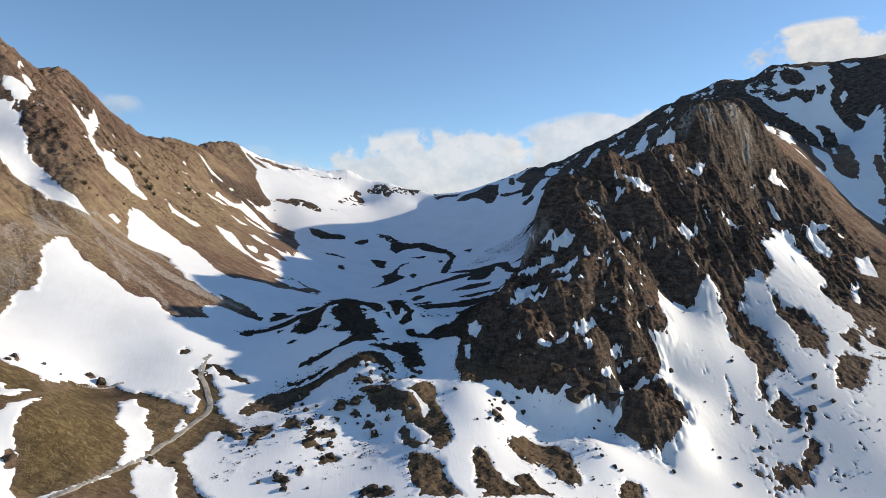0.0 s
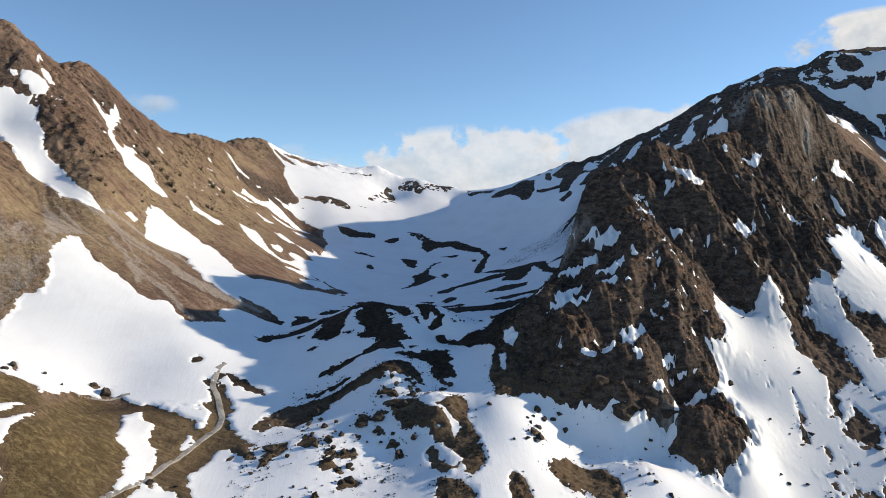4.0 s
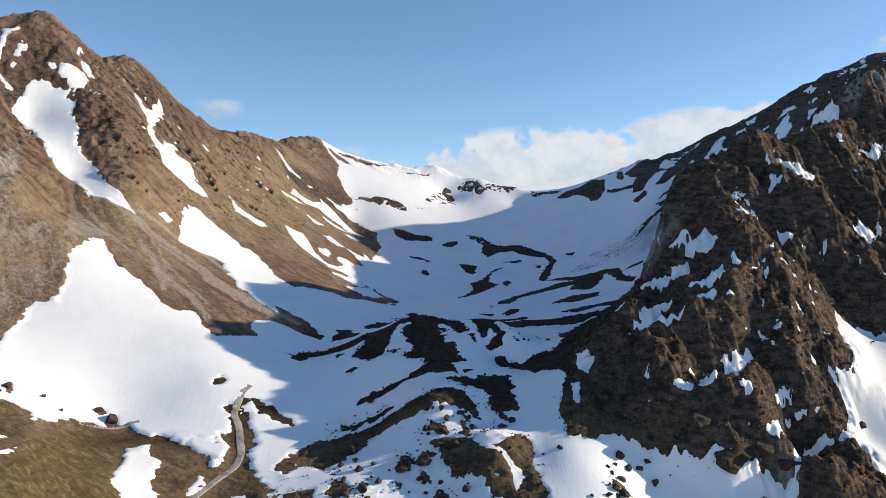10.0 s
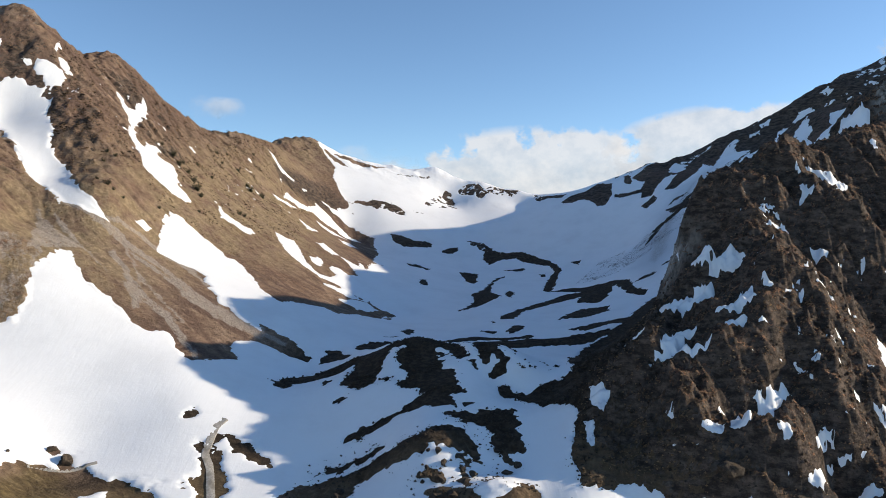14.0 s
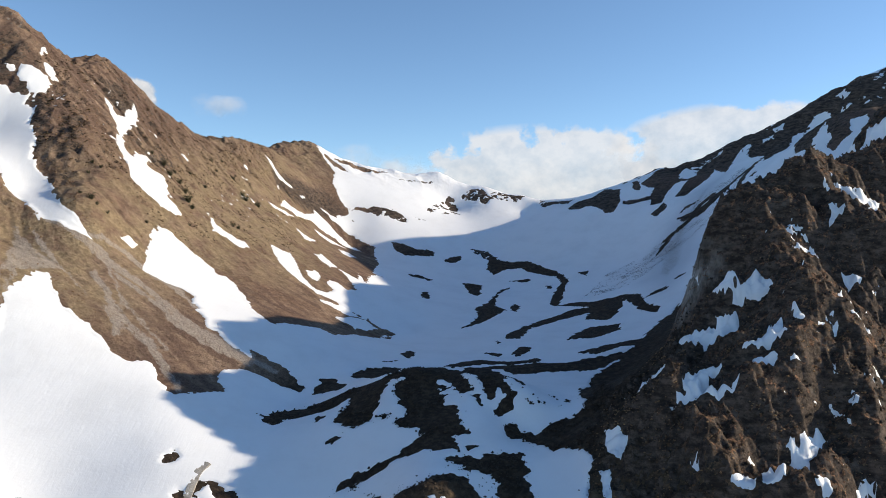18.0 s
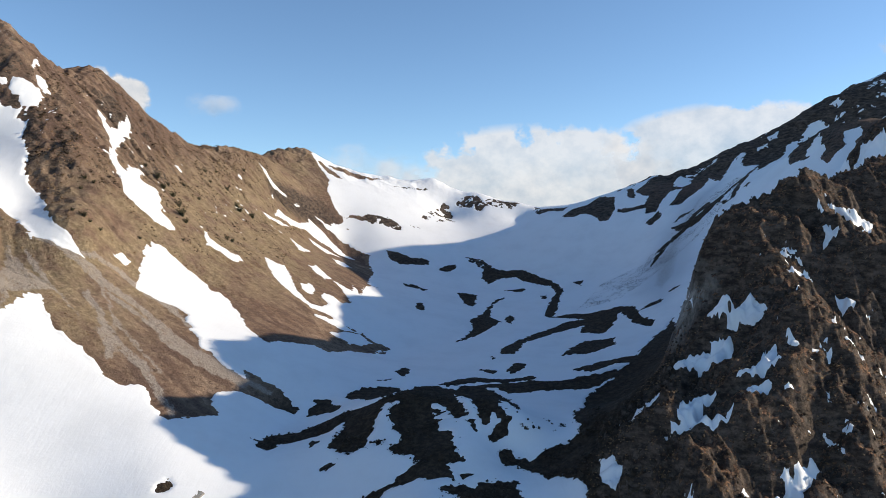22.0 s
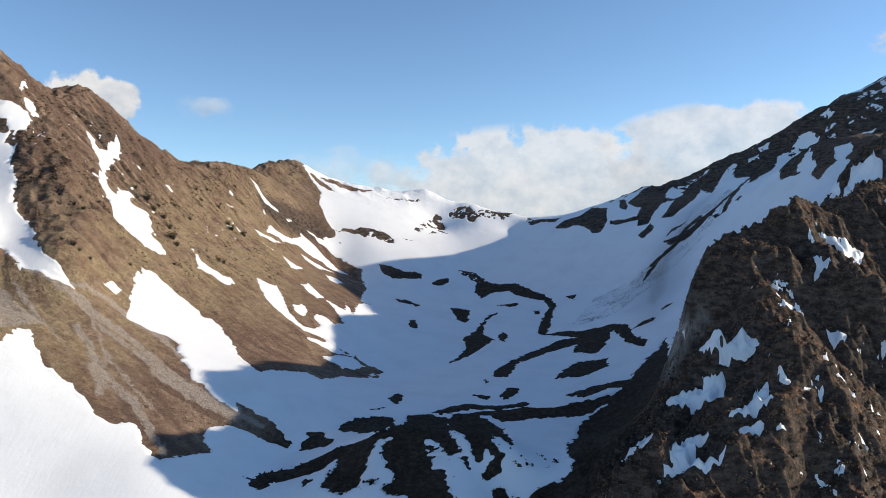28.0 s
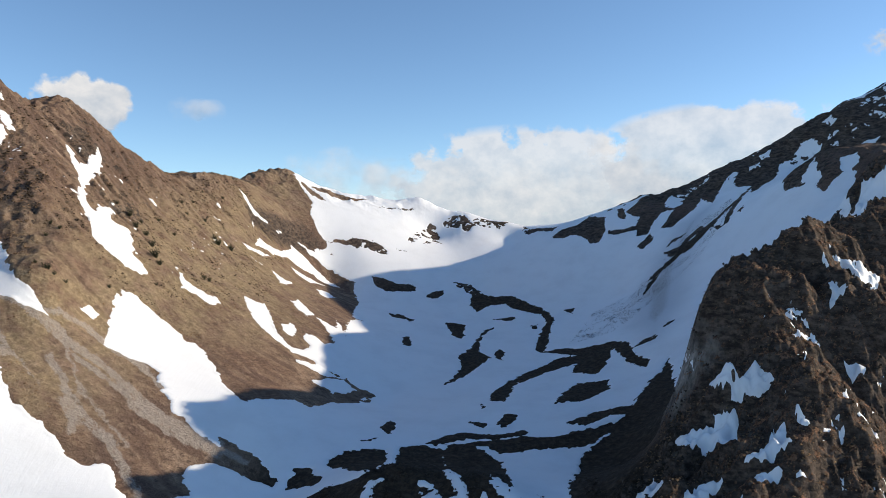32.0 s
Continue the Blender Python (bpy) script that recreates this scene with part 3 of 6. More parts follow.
# the western slope: bare ground, and snow in its gullies
bare((-266.7, 722.1), (-268.8, 820.6), (-253.9, 844.8), (-245.5, 852.1), (-235.3, 843.1), (-225.8, 835.4), (-214.6,
     827.7), (-211.2, 808.8), (-200.5, 795.1), (-190.6, 789.4), (-190.2, 784.1), (-200.3, 776.1), (-185.8, 772.5),
     (-161.5, 760), (-177.3, 760.7), (-140.6, 694.5), (-136.4, 667.4), (-137.1, 641.1), (-130.2, 584.8), (-135.3,
     564), (-141.6, 546.5), (-122.3, 545.9), (-106.2, 543.4), (-93.9, 538.3), (-110.7, 504.5), (-133.7, 458.6),
     (-151.7, 474.6), (-164.6, 483.4), (-181.3, 492.6), (-204.2, 499.9), (-216.6, 493.1), (-221.5, 479.9), (-230.5,
     517), (-250.5, 609.7))
snow((-331, 512), (-321, 518), (-311, 518), (-302, 517), (-300, 508), (-287, 496), (-280, 483), (-274, 478), (-265,
     476), (-244, 455), (-229, 446), (-221, 446), (-227, 442), (-243, 444), (-271, 465), (-291, 477), (-316, 493),
     (-328, 496), (-328, 505))
snow((-331, 493), (-332, 513), (-325, 518), (-317, 518), (-303, 516), (-299, 506), (-283, 489), (-281, 481), (-274,
     479), (-262, 474), (-239, 451), (-220, 446), (-227, 444), (-242, 444), (-273, 463), (-300, 480), (-328, 489))
snow((-348, 522), (-346, 527), (-344, 524), (-345, 518))
snow((-217.2, 497.8), (-212.8, 502.1), (-203.1, 501.9), (-193, 500.4), (-180.2, 496.7), (-170.6, 496), (-156.8,
     480.6), (-145.7, 465.3), (-137, 462), (-118.8, 426.3), (-130.9, 425.4), (-144.7, 428.9), (-157.2, 436.2),
     (-166.7, 445.1), (-177.1, 459.6), (-187.6, 460), (-197.4, 458.8), (-201.4, 458.4), (-208.8, 476.3), (-211.2,
     485.6))
snow((-329.4, 494.7), (-330.2, 498.1), (-327.5, 504.2), (-331.6, 510.8), (-325.9, 514.6), (-318.7, 518.1), (-312.4,
     514.8), (-307, 512.8), (-305.3, 515.9), (-302.1, 514.1), (-300.5, 507.5), (-299.7, 501.3), (-295.2, 496.7),
     (-289.7, 497.8), (-284.2, 491.8), (-282.3, 482.4), (-277.1, 478.3), (-271.6, 476.5), (-258.8, 468.1), (-264.4,
     456.9), (-275.1, 457.7), (-295.4, 472.8), (-318.5, 490.5))
snow((-348.7, 518.3), (-346.8, 525.9), (-344.9, 524.6), (-345.2, 518))
snow((-317.2, 515.3), (-311.2, 513.1), (-305.4, 511.8), (-302.1, 508.8), (-298.5, 498.5), (-289.8, 497.4), (-285.4,
     494.8), (-282.9, 484.1), (-280.9, 480.4), (-276.3, 477.3), (-271.1, 476), (-262.4, 471.7), (-247.8, 457.5),
     (-237.7, 450.6), (-232.6, 448.8), (-229.9, 446.2), (-224.1, 444.9), (-219.4, 445.6), (-222.7, 442.8), (-228.7,
     441.3), (-233.5, 442), (-241.7, 441.4), (-253.6, 447.4), (-268.1, 454.3))
snow((-323, 524.9), (-321.3, 529.8), (-317.8, 532.5), (-314.3, 532.8), (-311.4, 532.4), (-308.6, 530.2), (-303.3,
     528.9), (-303.7, 523.6), (-309, 518.7), (-312.2, 518.2), (-312.3, 520.6), (-315.4, 527), (-317.8, 522.9))
snow((-324.5, 551.3), (-326.7, 557.9), (-321.2, 549.5), (-319.9, 542.7))
snow((-315.3, 542.5), (-310, 539.5), (-308.2, 539.6), (-309.3, 536), (-314.4, 537.9))
snow((-292.4, 564.8), (-288.6, 566.8), (-280.5, 558.5), (-282.6, 569.8), (-287.4, 580.7), (-291.5, 597.3), (-287,
     594.6), (-279, 580), (-273.1, 563.9), (-269.3, 551.7), (-261, 537.2), (-253.3, 529.9), (-252, 532.5), (-257.2,
     542.9), (-256.5, 546.1), (-254.1, 551.4), (-248.7, 540.9), (-245.3, 542.7), (-243.5, 547.2), (-239.7, 547),
     (-233.3, 537.4), (-226.7, 527.4), (-222, 526.6), (-214.3, 525.3), (-216.1, 519), (-223.2, 513.3), (-229.6,
     512.6), (-234.9, 510.1), (-240.5, 510.9), (-246.6, 518), (-253.2, 523), (-259.5, 527.4), (-261, 528.1), (-268.6,
     543.4), (-277.3, 552.4))
snow((-218.4, 465.2), (-218, 469.3), (-215.6, 472.8), (-213, 473.7), (-213.9, 470), (-216.4, 465.7))
snow((-213.1, 552.2), (-206.5, 548.5), (-201.8, 550.1), (-195.4, 552), (-194, 558.7), (-188.2, 552.3), (-189.3,
     542.3), (-196.4, 542.3), (-201.8, 538.7), (-207.9, 543.8))
snow((-184.7, 584.4), (-177.7, 586.5), (-175.1, 592), (-167.2, 580.9), (-163.7, 572.2), (-156.4, 558.9), (-148.8,
     552.3), (-142.8, 550.3), (-138.4, 555.5), (-135.3, 564), (-142.5, 568.4), (-144, 578.1), (-138.7, 580.4), (-131,
     577.1), (-128.4, 583.9), (-127.3, 602.8), (-104.1, 556.3), (-108.8, 547.1), (-120.7, 546.4), (-131.5, 547.9),
     (-141, 544.7), (-150.7, 547.6), (-161.3, 552.3), (-171.1, 559.2), (-179.8, 570.3))
snow((-157.9, 573.6), (-155.7, 583.9), (-149.4, 574.1), (-147.4, 564.5), (-150.4, 562.6), (-155, 565.3))
snow((-167.9, 627.3), (-168.2, 641.3), (-162.1, 635.3), (-152.6, 624.7), (-152.6, 611.2), (-160.4, 616.9))
snow((-148.8, 618.8), (-142.6, 621.1), (-135.5, 614.7), (-138.8, 637.8), (-126.3, 605.3), (-128.4, 583.9), (-136.1,
     602.3))
snow((-174.8, 702.7), (-168.6, 710.9), (-159.9, 705.5), (-159.7, 687.7), (-166.2, 686.2))
snow((-137.9, 538.4), (-133.6, 543.2), (-125.9, 546.4), (-116.9, 545), (-108.8, 547.1), (-105.4, 547.2), (-113.8,
     546.6), (-120.4, 539.4), (-128.3, 537.2), (-134.8, 536.4))
snow((-124.1, 523.2), (-119.7, 536.8), (-111.6, 544.5), (-103.3, 538.4), (-105.3, 533), (-111.3, 518.4), (-115.9,
     523.2))
snow((-253.2, 741.4), (-245.5, 739), (-238.4, 734), (-232.1, 737.7), (-228.3, 741.3), (-230.6, 733.7), (-236.6,
     729.3), (-244.1, 731.5))
snow((-222.1, 708.1), (-216.6, 715.9), (-211.9, 723.7), (-208.9, 752.9), (-202.5, 757.4), (-193, 760.7), (-182.8,
     761.8), (-166, 747.3), (-179.7, 750.8), (-191.4, 746.6), (-199, 730.2), (-205.8, 728), (-210, 711.4), (-215.4,
     699.2), (-219.4, 688.3))
snow((-221.5, 672), (-217.1, 678.5), (-210.7, 693), (-207.6, 700.3), (-210.9, 680.8), (-217.2, 670.4))
snow((-201.8, 716.1), (-193.4, 720.3), (-184.1, 730.6), (-175.8, 736.6), (-183.5, 712.3), (-195.1, 710.6))
snow((-198.2, 668.6), (-190.1, 667.7), (-183, 673.6), (-184.7, 651.8))
snow((-252.3, 691.6), (-246.1, 691.8), (-248, 685.1))
snow((-242.5, 667.1), (-236, 673.6), (-240, 669.7))
snow((-222.1, 745.8), (-218.1, 752.1), (-219.5, 745.6))
snow((-210.4, 762.5), (-190.2, 784.1), (-166.4, 779.7), (-149.7, 765.2), (-161.9, 761.7), (-177, 769.2), (-190.7,
     771), (-203.1, 767.7))
snow((-243.1, 854), (-233.1, 865), (-213.7, 861.2), (-184.4, 852.5), (-160.1, 798.8), (-188.9, 783.5), (-190.6,
     789.4), (-200.5, 795.1), (-211.2, 808.8), (-214.6, 827.7), (-225.8, 835.4), (-235, 845.7))
snow((-363.6, 527), (-354.7, 533), (-356.4, 522), (-353.9, 514.5), (-351.2, 506.9), (-349, 501.4), (-342.2, 500.7),
     (-336.4, 501.5), (-336.3, 498.5), (-342.8, 498.8), (-350.3, 497.7), (-352.7, 506.1), (-358.4, 516.1))
snow((-347.3, 516.4), (-349.2, 522.8), (-347.1, 525.8), (-345.5, 523.7), (-345, 515.7))
snow((-343.7, 508.3), (-343.6, 512.4), (-342, 513.1), (-342.6, 508.3))
snow((-330.5, 525.1), (-327.4, 529), (-325.3, 527.3), (-328.9, 524.3))
snow((-324.1, 546.6), (-326.7, 556.4), (-322.1, 549.1), (-320.4, 542.5))
snow((-318.2, 540.2), (-316, 543.5), (-310.7, 542.3), (-311.2, 537.9))
snow((-324.3, 526.9), (-324.2, 532.5), (-317.7, 534.4), (-312.8, 535.2), (-306.3, 533.7), (-305, 525), (-312.4,
     518.4), (-314.8, 523.5), (-319.6, 524.8), (-322.7, 523.9))
bare((-311.9, 520.1), (-308.3, 520.2), (-304.3, 530.6), (-300.9, 525.4), (-302.9, 518.6), (-304.6, 514.8), (-309.1,
     515.1))
# snow slopes of the valley and the eastern flank
snow((-112, 205), (-95, 300), (-112, 345), (-55, 340), (10, 333), (10.3, 320.6), (26.2, 325.2), (41.9, 325.8), (53.6,
     325.4), (55.4, 322.4), (69.9, 325), (79, 324.4), (87.1, 325.8), (89.8, 318.8), (112, 351), (105, 353), (107,
     355), (103, 364), (114, 368), (118, 393), (118, 392), (125, 393), (132, 390), (136, 392), (157, 407), (165, 413),
     (173, 416), (178, 418), (177, 424), (188, 432), (192, 428), (203, 439), (200, 449), (213, 461), (224, 465), (222,
     446), (230, 441), (233, 429), (242, 424), (242, 405), (248, 400), (400, 420), (400, 240), (180, 220), (40, 205))
snow((344.3, 816.5), (366.7, 836.1), (387.4, 832), (443.9, 822.1), (482.5, 781.9), (345.7, 559.7), (338.5, 556.6), (323.9, 564), (318, 582), (308, 588), (292, 590), (282, 594), (270, 592), (248, 578), (246, 582))
bare((339.3, 811.1), (346.6, 784.1), (355.4, 774.3), (367.2, 766.2), (382.4, 755.3), (389.2, 748.7), (392.3, 740.1),
     (358, 666.9), (354, 680.9), (377.8, 743.7), (335.6, 649.8), (343.7, 644.2), (340.2, 636.4), (304.7, 586), (296.8,
     594), (286.7, 587.8), (299.7, 616.6), (275.8, 592), (336.8, 744.8), (243, 553.8), (242, 560.3))
bare((391.2, 757.5), (398.3, 751.6), (403.1, 737), (399.5, 719.3), (384, 673), (375.6, 644.8), (368.1, 631.9), (357.2,
     637.2), (352.8, 642.9), (355.4, 653.8), (358, 666.9), (392.3, 740.1), (394.5, 749.1))
snow((351, 753.7), (299, 632.8), (361.8, 741.8), (292.5, 599.7), (279.2, 590.8), (288.7, 617.7))
snow((390.1, 745.5), (394.7, 742.3), (390.5, 739.1))
snow((393.1, 724), (383.4, 698.8), (365.2, 665.6), (363.2, 668.1))
snow((334.8, 746), (340.7, 750.5), (278.6, 616.1))
bare((364.6, 834.5), (379.6, 839.5), (387.4, 832), (380.1, 819.4), (369.2, 816.5), (363.8, 823.1))
bare((388.1, 827.5), (396.2, 827), (404.5, 821.2), (404.5, 801.7), (394.7, 801), (385.9, 805.3), (384.7, 817.2))
bare((417.7, 836.4), (426.1, 833.5), (418.3, 812.9), (413.8, 823))
bare((361.5, 790.7), (372.9, 794.9), (385.6, 793.5), (385.9, 799.8), (396.6, 794), (408.9, 789.3), (401.6, 777.7),
     (394.2, 778.7), (388.9, 789.3), (376.3, 785.3), (365.8, 785.5))
bare((412.5, 791.1), (419.6, 792), (417.3, 782.6), (411.5, 779), (408.8, 783.9))
bare((447.7, 831.7), (450.5, 816.4), (445.8, 800.5), (455.3, 793.5), (471.5, 798.3), (498.9, 808.5), (436.1, 706.6),
     (437.5, 724), (430.2, 715.8), (425.6, 735), (419.8, 714.5), (411.1, 703.9), (414.4, 726.3), (416.3, 742.9),
     (413.2, 750.9), (416.2, 765.9), (428.7, 786.5), (434.2, 805.2))
bare((358.7, 770.3), (372, 770.8), (370.7, 768), (360.1, 767.6))
bare((338.9, 797.2), (348.1, 793.6), (350.8, 784.6), (342.5, 780.9), (338.2, 789.2))
bare((386.3, 642.5), (395.5, 650.6), (394.6, 639.1), (382.7, 619.8), (382.4, 628.9))
bare((369.8, 608.1), (372.8, 603.7), (367.9, 595.6), (366.2, 600.6))
snow((423.2, 762.2), (434.6, 778), (430.5, 759.2), (421, 755.8))
snow((454.3, 811), (462.4, 806), (455, 797.7), (447.9, 797))
# meltwater channels and bare strips on the floor of the bowl
bare((-79, 791), (-59, 792), (-47, 780), (-42, 768), (-20, 762), (-8, 747), (6, 732), (13, 711), (8, 672), (6, 643),
     (2, 636), (-2, 652), (0, 670), (7, 704), (3, 723), (-11, 733), (-26, 749), (-41, 748), (-50, 738), (-56, 754),
     (-56, 775), (-65, 785))
bare((-145, 771), (-135, 772), (-120, 769), (-107, 774), (-105, 764), (-119, 760), (-130, 754), (-140, 761))
bare((-96, 758), (-89, 770), (-81, 776), (-80, 767), (-88, 755))
bare((-118, 709), (-104, 711), (-102, 701), (-112, 699))
bare((-102, 706), (-95, 705), (-97, 697))
bare((-95, 653), (-92, 659), (-87, 635), (-92, 632))
bare((-70, 708), (-67, 711), (-54, 707), (-55, 675), (-61, 679))
bare((-31, 704), (-40, 684), (-42, 646), (-33, 630), (-38, 612), (-45, 589), (-56, 563), (-50, 601), (-53, 631), (-47,
     659), (-40, 695))
bare((-31, 643), (-26, 653), (-23, 644), (-25, 624), (-29, 630))
bare((-34, 720), (-16, 724), (-18, 714))
bare((18, 726), (29, 724), (26, 715))
bare((-5, 702), (0, 702), (-1, 694), (-4, 695))
bare((2, 637), (14, 637), (30, 628), (46, 626), (54, 614), (56, 589), (62, 575), (57, 568), (51, 580), (47, 602), (44,
     615), (43, 598), (33, 575), (19, 584), (21, 600), (6, 593), (-14, 572), (-21, 529), (-29, 533), (-29, 548), (-20,
     573), (-7, 595), (11, 616), (22, 617))
bare((6, 523), (12, 545), (21, 563), (38, 562), (37, 544), (19, 525))
bare((-78, 482), (-75, 499), (-71, 495), (-72, 475))
bare((-83, 461), (-76, 469), (-76, 463))
bare((-22, 495), (-18, 509), (-12, 507), (-13, 499), (-18, 492))
bare((-35, 502), (-27, 499), (-27, 493), (-33, 495))
bare((-35, 530), (-30, 522), (-31, 519))
bare((-90, 438), (-85, 448), (-69, 457), (-62, 405), (-81, 430), (-89, 434))
bare((57, 605), (71, 607), (67, 602))
# the knoll under the bowl
bare((-110, 386), (-104, 396), (-93, 402), (-82, 407), (-68, 404), (-61, 408), (-64, 462), (-54, 468), (-45, 464),
     (-42, 470), (-32, 473), (-25, 460), (-18, 453), (-13, 398), (-14, 395), (-17, 402), (-21, 403), (-20, 395), (-16,
     392), (-17, 388), (-22, 384), (-24, 384), (-23, 388), (-20, 391), (-23, 394), (-24, 389), (-27, 388), (-29, 394),
     (-34, 405), (-44, 455), (-36, 399), (-33, 392), (-35, 390), (-40, 397), (-44, 401), (-47, 399), (-46, 392), (-41,
     385), (-37, 382), (-35, 372), (-32, 366), (-36, 364), (-35, 358), (-32, 356), (-51, 358), (-44, 366), (-48, 371),
     (-54, 371), (-57, 375), (-54, 380), (-54, 382), (-58, 384), (-62, 394), (-59, 398), (-65, 398), (-66, 391), (-65,
     384), (-66, 378), (-71, 375), (-82, 378), (-79, 388), (-80, 396), (-83, 392), (-90, 389), (-100, 386), (-103,
     380), (-108, 382))
bare((-90, 384), (-88, 386), (-86, 383), (-88, 380))
bare((-79, 369), (-77, 372), (-76, 371), (-77, 367))
bare((-100, 415), (-100, 428), (-94, 430), (-86, 420), (-88, 415), (-95, 418))
bare((-32, 359), (-28, 361), (-31, 357))
bare((-21, 381), (-18, 384), (-13, 380), (-7, 375), (-3, 370), (-4, 365), (-9, 369), (-15, 376), (-20, 371))
bare((-32, 389), (-30, 389), (-29, 386), (-29, 384))
bare((-79, 370), (-77, 373), (-75, 370), (-77, 368))
bare((-55, 469), (-41, 486), (-24, 484), (-10, 487), (-7, 484), (-22, 478), (-34, 478), (-49, 468))
bare((-46, 467), (-30, 475), (-10, 481), (6, 479), (20, 485), (34, 491), (47, 500), (45, 481), (33, 484), (19, 470),
     (-7, 467), (-20, 461), (-27, 470))
bare((11, 491), (25, 505), (35, 508), (47, 504), (46, 494), (33, 499), (20, 489))
# bare strips on the eastern flank
bare((223, 469), (239, 480), (266, 510), (284, 514), (318, 514), (248, 400), (240, 402), (240, 414), (242, 424), (236,
     433), (230, 442), (224, 450))
bare((204, 372), (220, 390), (231, 387), (227, 378), (213, 363), (201, 363))
bare((233, 391), (244, 394), (241, 389))
bare((225, 403), (242, 414), (231, 391), (226, 395))
snow((247, 496), (266, 515), (281, 511), (267, 508))
snow((281, 490), (296, 499), (291, 478), (278, 476))
snow((257, 450), (271, 467), (259, 442), (251, 437))
snow((278, 509), (285, 507), (280, 503), (278, 507))
snow((245, 414), (252, 419), (248, 411), (242, 407))
bare((160.4, 415.8), (172.6, 419), (169.7, 412), (174.2, 411.6), (173.4, 406.2), (178.6, 404.5), (180.4, 395.4),
     (178.1, 381.1), (179.6, 372.7), (175.7, 367.5), (171.8, 370.7), (165.8, 363.7), (161.6, 363.5), (164, 371.9),
     (161.8, 376.2), (160.2, 382.5), (153.2, 382.8), (153.4, 386.8), (153.4, 390.5), (151.3, 392.4))
bare((194.3, 425.4), (196.4, 423), (196.2, 419.4), (201.1, 416.5), (208.8, 416.5), (213, 412.8), (212.4, 405.9),
     (213.2, 399), (203.6, 381.3), (202.1, 386.5), (193.4, 386.3), (194.8, 394.7), (194.3, 402.8), (191.5, 409.4))
bare((130.9, 376.5), (136, 378.8), (137.6, 375.4), (145, 380), (144.1, 374.1), (135.3, 365.7), (132.1, 368), (129.8,
     369.5))
bare((131.8, 361.3), (133.9, 358.4), (141.4, 360.3), (142.4, 356.2), (142.5, 350.1), (139.1, 340.1), (136.1, 340.8),
     (134.6, 346.5), (134.9, 354))
bare((160.1, 363), (163.1, 360.8), (162.5, 353.8), (157.6, 351.7), (159, 357.6))
bare((162.5, 351.1), (169.8, 358.1), (172, 354.5), (175, 350), (173.8, 342.7), (167.2, 339.7), (161.9, 341.8), (160,
     345.7))
bare((176.4, 347.8), (179, 345.3), (177.5, 340.1), (173, 338.7))
bare((148.5, 321.4), (156.8, 323.7), (160.3, 321.1), (168, 324.5), (162.5, 316.3), (156, 312.7), (148.8, 312.2),
     (147.6, 316.9))
bare((174.4, 334.4), (177.2, 332.7), (173.4, 325.6), (166.1, 320.9), (163.1, 322), (168.8, 328.2))
bare((27.1, 291.8), (35.8, 308.7), (40.1, 305.5), (45.8, 305), (47.3, 293.2), (50.2, 284.7), (53.4, 279), (51.2,
     272.8), (46.3, 274.5), (42.7, 277.9), (37.4, 285.5), (32.9, 284.2), (29.1, 289.2))
bare((13.1, 278.3), (17, 273.7), (21.5, 264.9), (21.8, 257.2), (11.9, 253.6))
bare((27.8, 267.5), (33.6, 272.7), (36.4, 263.6), (29.5, 264.2))
bare((66.8, 277.7), (72.5, 283.5), (76.4, 282.1), (77, 280.6), (67.5, 276.3))
# meadow hump, track banks, and the ribs and steps below the knoll
bare((-200.7, 296.7), (-188.1, 295.2), (-180.5, 297.5), (-172.7, 301.8), (-164.9, 296.1), (-154, 283.5), (-151,
     268.7), (-154.7, 259.5), (-156.6, 248.4), (-164.4, 244.1), (-173.1, 256.7), (-166, 263.1), (-171.9, 277.8),
     (-177.9, 279.6), (-186.6, 276.3))
snow((-163.3, 244.1), (-154.9, 247.5), (-152.9, 256.6), (-152.1, 272.6), (-149.5, 252.7), (-147.6, 245.7), (-143.5,
     239.8), (-136, 225), (-144, 215.7))
snow((-164.7, 260.1), (-168.3, 274), (-160.5, 281.3), (-158.3, 267.4))
bare((-184.4, 297.4), (-180.5, 298.9), (-174.8, 301.2), (-169.6, 298.3), (-165, 294.2), (-161.4, 309.6), (-157.4,
     311.5), (-153.5, 313.5), (-147.1, 318.5), (-141.7, 314.8), (-136.9, 311.3), (-134.7, 315.7), (-130, 316.6),
     (-121.3, 310.2), (-113.1, 304.6), (-108.1, 304.2), (-103.3, 304.1), (-105.5, 312.9), (-109.5, 318.8), (-114.8,
     323), (-111.5, 326.1), (-113, 330.5), (-115.5, 332.5), (-118.5, 336), (-117.8, 339.3), (-114.5, 335), (-115.1,
     341.6), (-114.3, 345.8), (-111.8, 343), (-112.8, 337.8), (-110.5, 333.2), (-106.1, 330.1), (-99.4, 322.9),
     (-99.7, 315.7), (-93.2, 306.6), (-85.4, 296), (-81.5, 286.4), (-83.7, 283.7), (-87.9, 289), (-92.5, 292.7),
     (-100.9, 293.6), (-102.9, 286), (-104.3, 280.6), (-97.1, 267), (-93.1, 261.6), (-88.7, 257.8), (-83.4, 250.9),
     (-79, 246.4), (-89.8, 244.1), (-93.5, 254), (-96, 259.8), (-100.3, 261.5), (-104.3, 263.9), (-109.3, 268.4),
     (-110.5, 263.7), (-111.4, 258.4), (-112.1, 254.4), (-108.7, 247.6), (-103.9, 238.8), (-134.7, 224.8), (-139.6,
     232.2), (-141.3, 238.1), (-144.5, 242), (-147.5, 247.8), (-148.8, 252.7), (-151.1, 263.8), (-152.8, 274.4),
     (-155.4, 271.4), (-161.6, 260.6))
